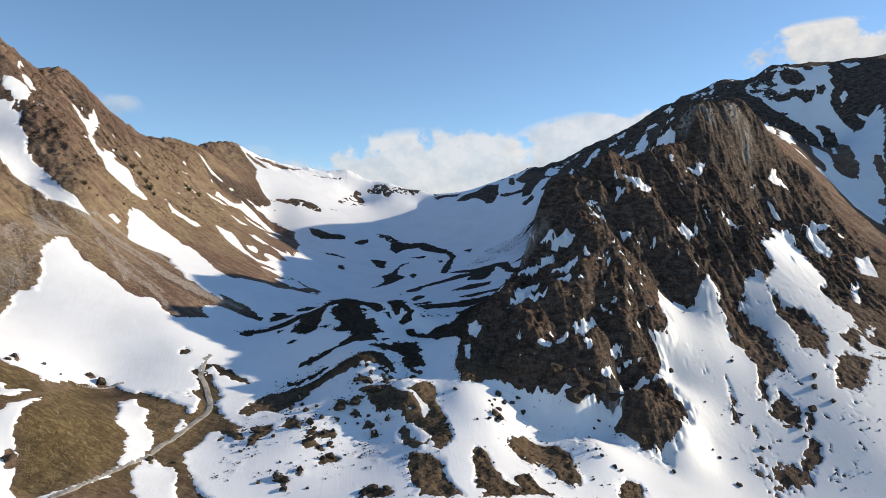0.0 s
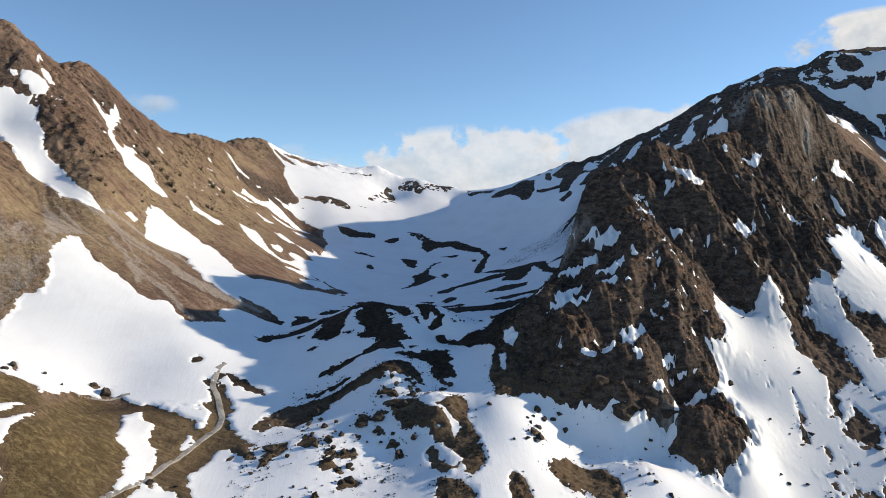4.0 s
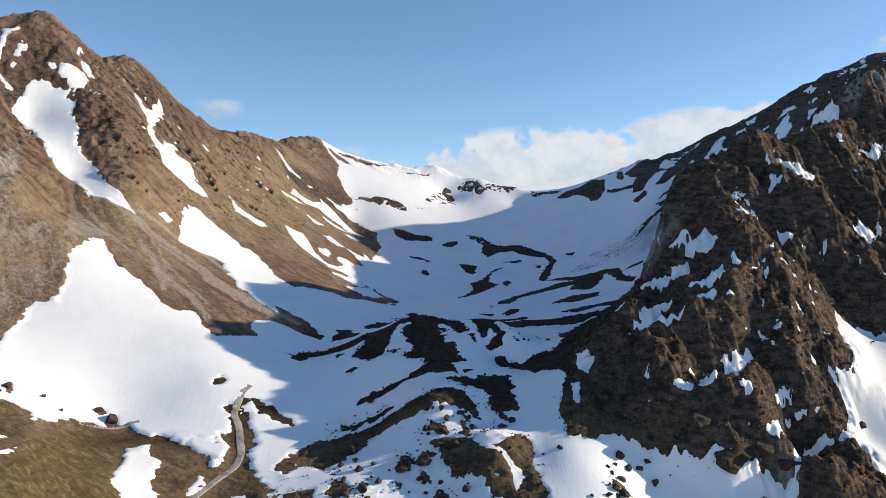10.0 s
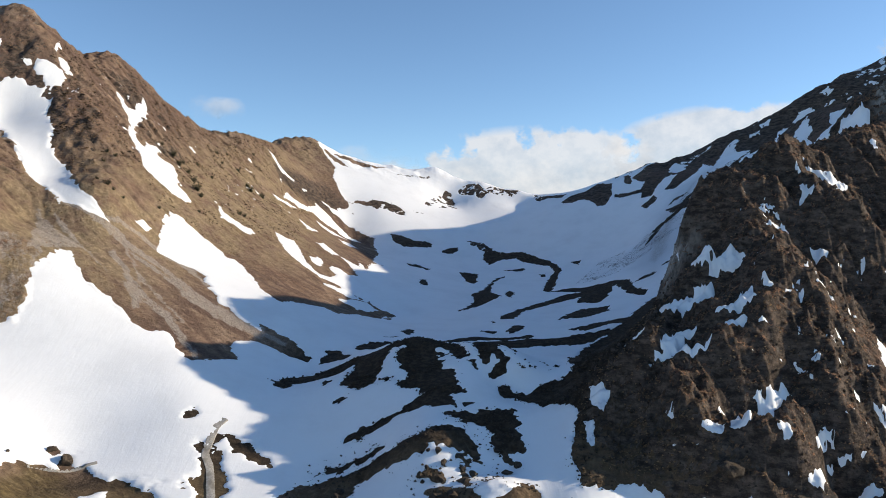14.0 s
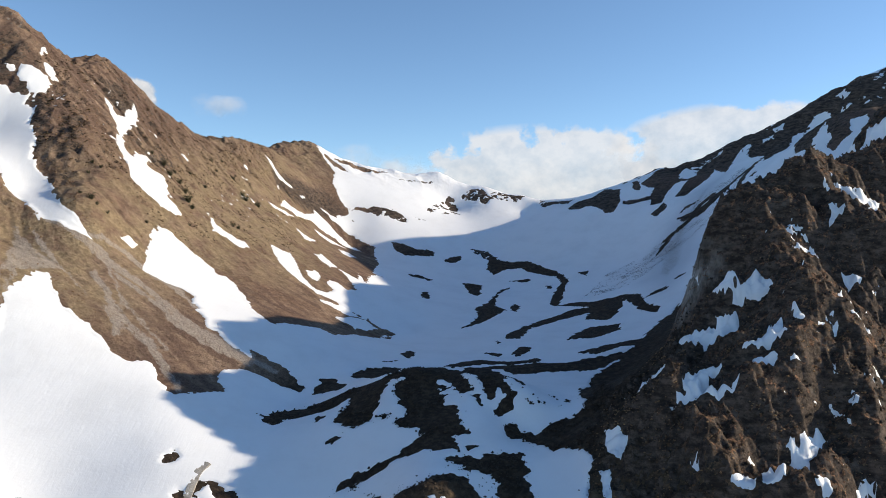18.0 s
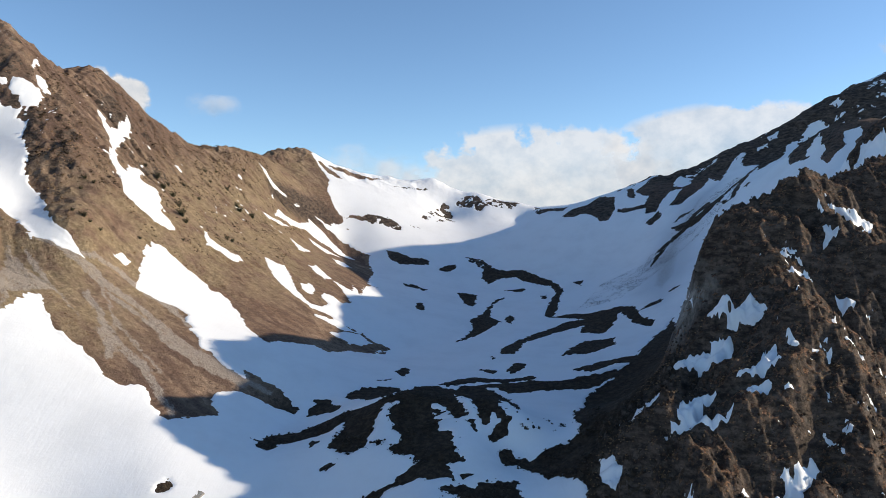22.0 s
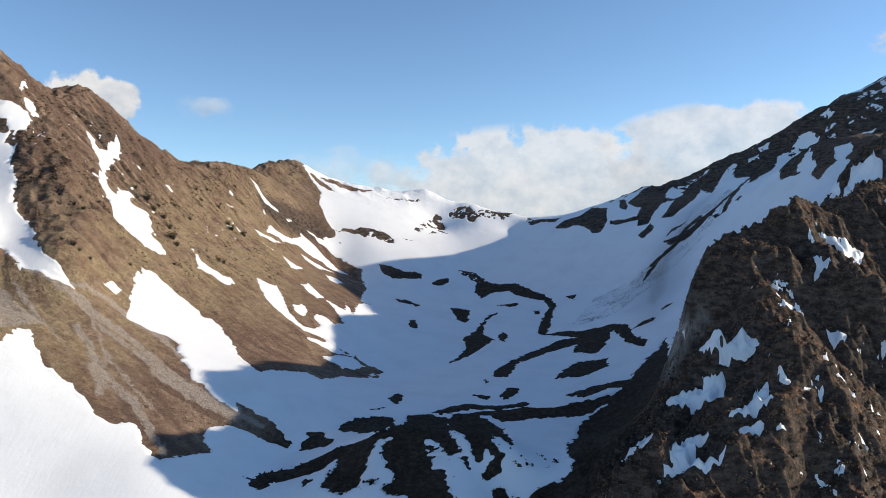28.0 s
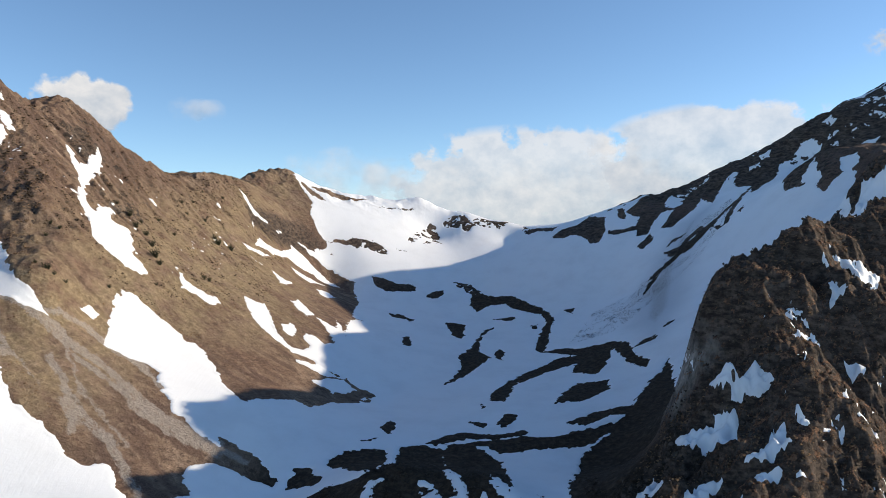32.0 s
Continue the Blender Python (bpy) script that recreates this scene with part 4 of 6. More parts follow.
snow((-131.3, 283.9), (-137.4, 305.1), (-133.3, 309.7), (-129.9, 304.5), (-122.7, 301.5), (-122.8, 290.5), (-117.8,
     285), (-112, 275.2), (-110.9, 268.2), (-111.8, 259.4), (-114.7, 254.4), (-117.2, 255.5), (-117.4, 263.6),
     (-121.2, 273.8), (-121.7, 276.5), (-127.5, 278.2))
snow((-130.6, 227.6), (-124.8, 233.7), (-118.8, 240.3), (-116.4, 251.5), (-114.9, 255), (-113.5, 254.9), (-115.8,
     250.3), (-118.4, 241.3), (-122.9, 233.5), (-126.5, 228.4))
snow((-108.7, 286.7), (-110.2, 294.9), (-109.2, 300.4), (-106.3, 296.9), (-106.7, 290.4))
snow((-111, 308.8), (-108, 310.8), (-105.8, 307.8), (-108.1, 304.2))
snow((-172.6, 278.4), (-169.6, 277.8), (-163.5, 269.8), (-161, 275.4), (-158.1, 278), (-158.6, 269.5), (-161.6,
     260.6))
snow((-154.9, 249.6), (-153.9, 256.3), (-152.2, 272.5), (-149.2, 258.7), (-148.3, 251.2), (-147.5, 247.2), (-144,
     240.5), (-142.5, 238.6), (-140.4, 231.9), (-135, 224.4), (-137.5, 221.3))
snow((-103.9, 238.8), (-108.7, 247.6), (-111.7, 253.5), (-111.1, 260.1), (-110.2, 266.4), (-103.9, 262.8), (-98.7,
     259.9), (-95.6, 258.7), (-89.8, 244.1))
bare((-145.7, 236.2), (-146.1, 239.1), (-143.6, 239.9), (-142.5, 238.1), (-144, 235.5))
bare((-114.2, 344.5), (-108.7, 344.5), (-102.6, 342.1), (-95, 339.3), (-90.7, 335), (-95, 334.5), (-101.1, 337),
     (-105.4, 338), (-110.4, 341.1))
bare((-128, 345.3), (-126.1, 349.7), (-123.7, 347), (-125.2, 345))
bare((-158.9, 319.5), (-156.4, 321), (-156.8, 318.8))
bare((-154, 316.1), (-154.1, 319.8), (-152.1, 320.9), (-148.7, 317.6), (-151.8, 315))
bare((-185.9, 305.8), (-186.3, 310.6), (-183, 309), (-181.8, 304.2))
bare((-110.5, 262.1), (-109.8, 265.4), (-105.4, 261.4), (-105.6, 259.4), (-108.2, 259.7))
bare((-69.4, 347.9), (-65.4, 353.3), (-60.1, 355), (-52.2, 358.3), (-46.6, 359.1), (-38.4, 361.7), (-36.6, 357.7),
     (-46.3, 356.4), (-51.7, 355), (-58.3, 352.2), (-63.4, 349.6))
bare((-76.5, 334.1), (-72.1, 338.5), (-65.9, 341.3), (-56.8, 343.2), (-54.1, 343.4), (-59, 340.4), (-65.5, 339),
     (-70.3, 336.3))
bare((-87.1, 308.8), (-85.8, 319.7), (-79.1, 328.8), (-69.8, 334), (-62.2, 335.8), (-56.1, 338.7), (-49.3, 338.4),
     (-42.7, 339.2), (-39.2, 343.4), (-31.3, 346), (-25.3, 339.1), (-22.4, 334.9), (-27.5, 333), (-32.9, 334.5),
     (-38.1, 334.3), (-41.8, 332), (-45.3, 328.2), (-50.7, 330), (-55.9, 330), (-62.4, 329.8), (-60.5, 323.3), (-64,
     318.2), (-67.1, 314.6), (-69.5, 308.9), (-75.1, 311.8), (-79.8, 310.9), (-81.7, 304.3))
bare((-37.4, 352), (-26.6, 356.8), (-14.2, 363.4), (-11.7, 349.4), (-7.8, 336.2), (-13.2, 336.5), (-10.3, 330.6),
     (-14.3, 333.2), (-18.7, 341.1), (-21.7, 345.8), (-22.1, 352.6), (-28.7, 348.2))
bare((-78.1, 279.9), (-78.5, 287.9), (-77.1, 295.9), (-69.4, 297.8), (-70.3, 291.8), (-72.4, 286.2), (-75.2, 284.1),
     (-75.4, 280.6))
bare((-64.8, 293), (-62.8, 299.9), (-58.7, 297.4), (-57.1, 292.5), (-60.8, 290.3))
bare((-57.3, 296), (-54.4, 299.7), (-52.3, 297.3), (-54.7, 294.8))
bare((-56.3, 281.7), (-54.4, 286.8), (-50.9, 286.3), (-48.1, 283.1), (-46.3, 278.9), (-49.9, 280.7), (-53.2, 280.6))
bare((-53.4, 287.9), (-51.8, 291.3), (-47.9, 288.5), (-49.9, 286.8))
bare((-49.2, 289.7), (-46.1, 291.7), (-43.9, 292.8), (-44.5, 288.9), (-47.9, 288.5))
bare((-46.2, 285.5), (-43.3, 283.7), (-44.6, 282.1))
bare((-46.8, 268.9), (-46.9, 275.9), (-42.9, 278.6), (-40.5, 277), (-41.1, 273.5), (-45.1, 271.5))
bare((-46.4, 305), (-44.9, 310.9), (-41, 309.2), (-41.7, 305.3), (-44.4, 304.3))
bare((-40.1, 308.2), (-38.1, 311.8), (-34.2, 310.3), (-37.7, 308.1))
bare((-39.3, 305.4), (-36.1, 304.8), (-34.9, 301), (-37.4, 301.8))
bare((-36.1, 315.7), (-31.3, 317.5), (-23.6, 315.6), (-20.7, 309.6), (-14.5, 308.6), (-10.7, 304.3), (-9.3, 297.5),
     (-6.9, 295.1), (-1.1, 296.9), (1.2, 291.6), (4.5, 279.6), (1.2, 279.1), (-1, 275.1), (-4.3, 276.1), (-6.7,
     286.6), (-7.9, 289), (-10.3, 291.1), (-13.8, 292.4), (-17.4, 295.5), (-18.9, 300.5), (-22.6, 302), (-24.8,
     299.9), (-28.8, 304.1), (-31.7, 309.3))
bare((-14.6, 310), (-11.2, 317.6), (-6.2, 320.4), (-4.1, 314.8), (-4.8, 310), (-2.3, 302.6), (0.1, 296.8), (-2.2,
     291.8), (-6.9, 294.2), (-7.1, 305.1), (-10.8, 307.5))
bare((-18.2, 287.8), (-16.1, 292.8), (-13.7, 289.5), (-12.8, 284.2), (-8.7, 277.8), (-6.6, 280.8), (-8.6, 274.3),
     (-13.1, 277.3), (-16.6, 280.2))
bare((-13.5, 263.9), (-14.1, 274.3), (-8.5, 270.3), (-4.3, 271), (-1, 267.8), (1, 258.8), (6, 250.5), (6.9, 248.3),
     (-7.8, 246.4), (-8.9, 251.4), (-12.2, 256.6))
bare((-30.5, 248.3), (-28.1, 253.6), (-22.9, 251.6), (-19, 252.2), (-18.3, 248.8), (-18.6, 247))
bare((-32.7, 295.6), (-31.9, 299.2), (-29.3, 297.4), (-28, 295.4), (-30.3, 295.2))
bare((-29.7, 289.7), (-28.5, 293.8), (-27.1, 293.6), (-27.4, 289.4))
bare((-24.7, 298.9), (-22.4, 299.3), (-23.5, 298.1))
bare((-62.3, 256.5), (-61, 261.4), (-58.6, 259.7), (-56, 257.4), (-58.4, 254.5))
bare((-54.5, 262), (-53.9, 267.1), (-51.2, 262.3), (-52.6, 260.6))
bare((-56.9, 252.2), (-53.6, 250.7), (-54.8, 249.8))
bare((-40.4, 320.6), (-37, 324.1), (-35.2, 319.5))
bare((-35.6, 322.6), (-33.1, 323.3), (-30.9, 318.6), (-33.9, 319.2))
bare((-29.5, 332), (-24.8, 332.4), (-27.2, 329.2))
bare((-28.4, 328.8), (-25.6, 325.2), (-23.6, 315.6), (-26.4, 318.9))
bare((11.5, 273.5), (12.2, 279.9), (15.5, 279.5), (18.5, 274.6), (21.2, 268.1), (23, 263.5), (24.8, 261.4), (33.2,
     262.4), (41.6, 262.6), (13.9, 250.3), (16.9, 256.7), (14.5, 261.6), (12.6, 264.6))
bare((27.4, 266.4), (31.2, 271.7), (32.9, 268.2), (35.7, 265.5), (39.4, 262.2), (31.6, 258), (28, 261.7))
bare((34.9, 308.1), (38.2, 311), (41.7, 310), (45, 307.5), (48.7, 299.7), (51, 292.8), (51.2, 281.2), (52.5, 276.6),
     (49.5, 271.8), (46.5, 273.4), (43.7, 275.9), (40.9, 279), (38.9, 289), (36.6, 280.2), (33.4, 281.3), (33.5,
     291.7), (34.1, 301.3))
bare((27.1, 289.5), (29.1, 293.4), (32.2, 290.2), (33.9, 285.6), (36.1, 280), (32.5, 283), (28.4, 286.7))
bare((19.9, 302), (23.2, 307.3), (26.6, 304.5), (22.6, 299.3))
bare((21.9, 316.9), (24.1, 320), (26.6, 319.1), (23.9, 316.8))
bare((25.1, 315.8), (27, 317.5), (29, 317.8))
bare((22.1, 309.7), (24.8, 312.9), (24.5, 308.5))
bare((66.9, 275.3), (68.9, 280.7), (72.8, 283.2), (77.2, 282.8), (78.7, 276.2), (67.8, 271.8))
bare((54.7, 321.5), (56.4, 323.7), (61.4, 322.9), (66.7, 324.1), (68.4, 323.8), (64.9, 321.3), (61, 321), (58.2,
     319.4))
bare((89.4, 308), (93.8, 309.5), (94, 307), (90.7, 307.2))
snow((-15.9, 302.2), (-13, 300.5), (-14.8, 299.8))
snow((-13, 290.9), (-10.6, 287.4), (-8.9, 281.6), (-13.5, 285.8))
snow((-8.9, 306), (-7.1, 303.2), (-8.2, 297.6), (-10.1, 298.7))
# foot of the rock mountain, its outcrop, and the snow left on its ledges
snow((5, 332), (4, 310), (60, 300), (125, 300), (140, 350), (152, 395), (126, 393), (112, 366), (96, 358), (80, 346),
     (60, 340), (20, 336))
bare((-12.5, 376.7), (-2.9, 361.7), (5.9, 356.8), (8.9, 348.2), (6.4, 333.1), (6.7, 328.7), (8, 322.8), (8.3, 319.5),
     (17.4, 320.6), (21.4, 323.5), (29.1, 324.4), (32, 324.8), (33.1, 323.3), (43.1, 324.1), (43.9, 323.6), (47.5,
     323.1), (54, 323.5), (57.4, 324.5), (59.6, 323.8), (64.2, 324.1), (66.1, 324.4), (72, 326.3), (74.4, 326.9),
     (74.7, 326), (77.3, 325.7), (81, 325.9), (88.7, 343), (92.3, 344.4), (96.6, 344.9), (100.2, 344.2), (104.4,
     347.9), (107.3, 354), (105.3, 358.1), (102.1, 360.3), (111.5, 364), (115.2, 369.2), (115.7, 380.5), (113.5,
     366.5), (116.9, 383.3), (116.9, 388.9), (126.6, 391.6), (132.6, 392), (137.5, 395.1), (157.6, 412.6), (175, 440),
     (190, 500), (120, 500), (60, 430), (30, 405), (5, 385))
bare((92.9, 341.7), (80.2, 322), (76.2, 320.9), (79.8, 311.3), (85.7, 307.4), (94, 308), (90.6, 308.2), (100.5,
     313.8), (107.5, 320.5), (113.7, 334.9), (107.7, 335.8), (107.8, 343.9), (98.6, 343.6))
snow((174.4, 453.1), (182.4, 458.7), (190.2, 452.8), (182.8, 455.5), (173.3, 448.6))
snow((207.8, 461.8), (206.8, 452.2), (208.2, 439.7), (213.6, 429.2), (218.6, 429.5), (209.7, 430.9), (204.2, 439.5),
     (203.2, 451.8))
snow((221.1, 483), (226.5, 479.5), (239.3, 490.7), (233.8, 472.5), (237.8, 460), (240.2, 445.7), (227, 433.5), (222.8,
     444), (220.1, 458.9), (215.2, 466.7))
snow((249.6, 493.1), (262.3, 510.5), (262, 495.8), (267.4, 489), (259.8, 481.6), (253.7, 487.1))
snow((230.9, 512.5), (234.4, 507.8), (237.3, 501.9), (233.1, 502.6), (230.2, 511))
snow((212.6, 505.4), (225.3, 517.3), (221.1, 511.9))
snow((238.4, 524.7), (252.3, 541.6), (247.9, 532.4), (259.7, 532.3), (256.6, 529.9), (242.6, 525.2))
snow((163.7, 454.7), (165.9, 451.5), (167.4, 448.3), (164.1, 451))
snow((112.8, 455.5), (114, 453), (119.9, 452), (127, 453.1), (133.1, 453.9), (132.1, 452.4), (120.6, 437.9), (118.9,
     448.7), (114.3, 451.4))
snow((105.1, 442.7), (107.6, 444), (107.5, 439.9), (105.7, 440))
snow((105.3, 434.2), (109.2, 431.7), (108.9, 427.6), (105.5, 427.9), (104, 425.6), (102.1, 425.8), (104, 429.9))
snow((80.2, 424.6), (83.5, 424.6), (86, 424.4), (82.2, 424.3))
snow((85.8, 423.4), (89.8, 422.4), (87.1, 421.5))
snow((87.2, 417), (93.2, 418), (87.3, 414.5))
snow((76.6, 418.5), (79.2, 420.4), (78, 419.2))
snow((102.4, 414.1), (106.3, 412.7), (108.5, 410.6), (103.9, 408.8), (102.4, 411.8))
snow((95.2, 388.1), (99.4, 390.7), (104.4, 394.3), (101, 392.2))
snow((111.3, 409.5), (115.2, 412.2), (115.4, 411.2), (111.6, 408.4))
snow((120.2, 413.3), (123.5, 414), (123.5, 412.6), (120.3, 410.2), (119.3, 410.8))
snow((140.9, 434.3), (145.8, 440.2), (152, 443), (154.2, 442), (158.1, 442.3), (155.2, 438.5), (149.7, 434.3), (144.8,
     431.3), (142.7, 433.7))
snow((158.6, 478.4), (164.8, 484.5), (169.5, 484.2), (175.9, 490.7), (179.6, 492.7), (180.3, 492.9), (173.3, 481.3),
     (170.2, 481.9), (165.8, 483.7))
snow((150.6, 475.7), (154, 478.8), (151.2, 467.9), (148.8, 467.3))
snow((162.7, 454.5), (165.5, 453.6), (167.2, 451.6), (165.5, 451.7))
snow((150.6, 460.6), (153.4, 459.6), (153.2, 457.7))
snow((63, 401.7), (68.8, 409.1), (71.8, 405.9), (72.9, 399.7), (69.2, 399.3), (64.6, 400), (59.9, 400.6), (56.2,
     400.2))
snow((75.3, 387), (76.8, 384), (77.2, 380.3), (75.2, 380), (74.5, 383.8))
snow((71.6, 384), (70.6, 370.1), (66.6, 371.6), (65.4, 371), (60.6, 369), (56.6, 368.3), (57.4, 369.2), (64, 374.9),
     (70.1, 384.3))
snow((59.2, 367.4), (62.3, 366.8), (67, 366.7), (65, 364.4), (59.3, 362.8))
snow((69.2, 364.4), (73, 365.3), (71.3, 364.4))
snow((12.1, 358.4), (16.7, 355.8), (19.7, 352.1), (17.2, 345.8), (13.2, 348.8))
snow((11.3, 344.4), (14, 344.3), (13.5, 334.9), (11.4, 332.7))
snow((36, 340.6), (38, 340.6), (39.1, 338.5), (38, 336.8), (34.7, 341.2))
snow((78.6, 364.2), (81.7, 364), (83.4, 362.5), (80.4, 362.9))
snow((61.4, 337), (63.7, 349.4), (66.1, 351), (72.3, 355.9), (76.2, 359.1), (76.9, 357.9), (72.3, 351.8), (69.5,
     348.8), (63.5, 336.5))
snow((51.8, 335.2), (54.4, 343.7), (57.3, 343.3), (58.5, 335.5), (57.2, 333.7), (54.4, 334.2))
snow((43.7, 333), (48.6, 338.9), (50.9, 335.7), (48.5, 333), (45.5, 332.5))
snow((35.7, 331.2), (38.7, 331.8), (45.2, 330.9), (40.5, 331.2))
snow((50.2, 342.4), (55.3, 348.1), (54.5, 346.8), (51, 341.5))
snow((65.2, 334.2), (70.5, 341.4), (69.4, 333.4), (65.4, 332.7))
snow((81.1, 347.9), (85.2, 351.7), (88.8, 350.3), (87.2, 348.6), (86.7, 346.8), (84.6, 346.3), (82.5, 345.8), (81.5,
     345.8))
snow((87.1, 348.2), (93.8, 347.9), (98.5, 350.1), (92.4, 346.6), (88.6, 346.9))
snow((71.3, 328.8), (73.2, 330.4), (80.9, 337.6), (83.5, 336.8), (82.8, 336.4), (77.5, 329.6), (75, 330.2))
snow((65.2, 329.6), (67.8, 329.6), (66.8, 328.5), (65.4, 328.9))
snow((75.2, 359.2), (80.2, 362.2), (76.5, 359.9))
snow((91.4, 352.3), (94.6, 353.1), (93.1, 351.7), (91.5, 351.4))
snow((53.2, 418.4), (63.9, 403.3), (68.5, 406), (73, 404.6), (73.4, 399.3), (68.8, 399.8), (64.9, 399.7), (60.9,
     399.2), (55.6, 401.4))
snow((41, 396.2), (46.8, 396), (52.6, 396.3), (56.8, 398.1), (61.6, 398), (62, 395.8), (56, 379.4), (55.9, 378.8),
     (50.8, 379.6), (48.5, 390.5), (44.3, 388.1))
snow((32.3, 390.1), (32.8, 364.4), (43.8, 385.3), (33.5, 363.7), (28.4, 363.7), (23.9, 376.4), (20.5, 378.3), (25.1,
     378.1))
snow((36, 358.5), (40.1, 366.3), (44.1, 369.1), (47.6, 369.6), (50.8, 368.3), (46, 365.8), (44.7, 356.3), (50.6, 357),
     (52.8, 359.5), (54.4, 359.3), (51.2, 356.1), (46.7, 354.2), (41.9, 354.6), (38, 355.6), (32.7, 353.6), (32.1,
     354.9), (37.5, 357.4))
# rock bands along the back crest, and dark streaks on the wall of the bowl
bare((169.5, 749.8), (164.4, 752), (141.8, 707.1), (134.1, 709.4), (136, 734.8), (137.9, 708.2), (159.1, 753.6))
bare((135, 704.8), (132, 732.8), (122.5, 732.8), (110.6, 728.1), (116.7, 736.6), (131.2, 742.9))
bare((130.9, 727.9), (121.4, 717.9), (113.2, 719.3), (104.8, 719.9), (112.5, 726.8), (122.6, 729.5))
bare((118.9, 715.9), (108.5, 716.8), (99.4, 714.1), (91.1, 715.4), (98.6, 721.8), (109.5, 722.5))
bare((104.4, 717.7), (97.2, 713.3), (88.3, 711.3), (84.3, 713), (91.8, 719.6))
bare((124, 720), (116.4, 714.3), (111.3, 716), (116, 718.4))
bare((92.6, 711.8), (84.3, 699.3), (76.7, 690.7), (83.6, 708.4))
bare((122.7, 744.6), (111.5, 744.1), (104.9, 744.8), (110.2, 749.1))
bare((85.2, 614.8), (81.3, 612.7), (75.8, 611.8), (80.4, 617.6))
bare((72.7, 603.5), (66.8, 599.6), (56.6, 600.9), (62.5, 605.5))
bare((-190.9, 790.5), (-179.4, 798.8), (-171.3, 799.5), (-169.9, 805.3), (-156.8, 808.7), (-145.8, 808.7), (-136.3,
     802.8), (-144, 800.3), (-155, 800.3), (-161.9, 794.8), (-167.7, 796), (-172.7, 794.4), (-181.2, 795.3))
bare((-133.3, 815.9), (-122.5, 817.4), (-127.7, 815.4))
bare((-183.3, 782.8), (-172.7, 783.4), (-177.9, 782.7))
bare((-122.3, 839.8), (-116.8, 852.3), (-113.7, 871), (-106.4, 882.7), (-100.2, 881.4), (-94.1, 870.8), (-104.9, 872),
     (-111.4, 855.5), (-118.3, 836.4))
bare((-109.2, 840.1), (-101.4, 867.6), (-91.1, 855.2), (-99.5, 852.8))
bare((-209, 866.1), (-187.5, 864.9), (-170.7, 876.2), (-180.2, 859.8), (-194.5, 857), (-205.2, 852.4), (-213.5, 850),
     (-223.3, 852.6))
bare((-234.1, 848.7), (-228.6, 850.4), (-221.2, 845.6), (-211.2, 842.1), (-204.6, 839.5), (-212.3, 835.7), (-221.8,
     837.8))
bare((85.2, 768.5), (91.9, 775.7), (99.1, 775.7), (90.8, 768.2))
bare((14.7, 845.5), (24.2, 856.6), (39.8, 853.3), (53.5, 863), (58.3, 856.3), (66.2, 842), (62.9, 817.3), (56.8,
     803.5), (47.5, 809.6), (42.1, 823.7), (33.8, 835.3), (26, 833.4))
bare((-10.4, 898.6), (-3.9, 887), (21.9, 871.6), (16.4, 862.8), (3, 874.9), (-5.2, 872.9), (-9.3, 880.5))
bare((65.2, 815), (77, 810.9), (89.8, 805.4), (89, 799), (74, 804.8), (64.7, 810.1))
bare((78.4, 848.9), (82.2, 848.6), (84.6, 835.3), (82.1, 824.3), (77.7, 829.8))
bare((84.8, 837.3), (95.4, 841.8), (110, 856.1), (122, 850.6), (140.3, 854.5), (152.9, 841.6), (142.1, 810.5), (124.1,
     802.9), (110.9, 810.3), (101.4, 793.8), (95.1, 782.5), (86.7, 789.7), (90.8, 803.7), (96.7, 812.5), (88.7, 827))
bare((84, 767.5), (90.4, 773), (97.9, 772.4), (95.3, 766.8), (86.7, 761.5))
snow((117.5, 814.2), (125, 830.5), (134.5, 821.8), (132, 814.2), (122.6, 808.2))
bare((-93.7, 886.2), (-86.1, 895), (-74.8, 897.5), (-64.1, 888.5), (-53.6, 900.6), (-39.2, 897.7), (-25.1, 899.4),
     (-30.4, 888.7), (-44.3, 887.1), (-60.9, 883.5), (-66, 875.8), (-74.8, 880.9), (-87.7, 883))
bare((-123.6, 839.4), (-119.1, 854.6), (-110.7, 873.9), (-107.5, 881.9), (-98.6, 878.8), (-94.5, 868.1), (-104.2,
     867.5), (-111, 855.7), (-121.6, 835.3))
bare((-151.5, 810.9), (-143.9, 810), (-136, 807.1), (-137.4, 803.3), (-149.3, 799.7))
bare((-157.5, 866), (-147.6, 873.9), (-134.3, 880), (-124.1, 888), (-123.9, 886.6), (-134, 878), (-147.2, 871.9))
bare((-164.1, 730.5), (-149.2, 710.4), (-140.6, 694.5), (-137.4, 671.8), (-147.5, 685.1), (-159.9, 705.5))
bare((-153.5, 727.7), (-144.6, 721.3), (-149, 719.3))
bare((-144.1, 663.2), (-135.4, 663.2), (-128.7, 662.8), (-133.3, 654.6))
bare((-117.3, 506), (-108.5, 519.9), (-99.2, 535.3), (-97.4, 520.6), (-107.6, 504.6))
bare((-99.2, 542.6), (-94.2, 539.6), (-94.6, 526.4), (-96, 524.1))
bare((88, 837), (112, 859), (149, 864), (160, 856), (183, 841), (207, 836), (232, 851), (249, 842), (281, 863), (295,
     842), (336, 881), (300, 820), (258, 746), (208, 650), (181, 638), (182, 656), (176, 665),
     (172, 676), (175, 694), (192, 710), (231, 791), (247, 806), (243, 818), (237, 819), (224, 809), (211, 804), (197,
     777), (187, 769), (177, 755), (171, 755), (180, 781), (172, 793), (173, 807), (162, 806), (148, 781), (145, 805),
     (133, 786), (114, 773), (107, 781), (119, 801), (133, 816), (124, 830), (114, 823), (105, 816), (102, 799), (90,
     796), (86, 802), (95, 818))
snow((154, 841), (158, 842), (159, 833), (155, 831))
snow((163, 805), (168, 814), (178, 823), (181, 818), (172, 803))
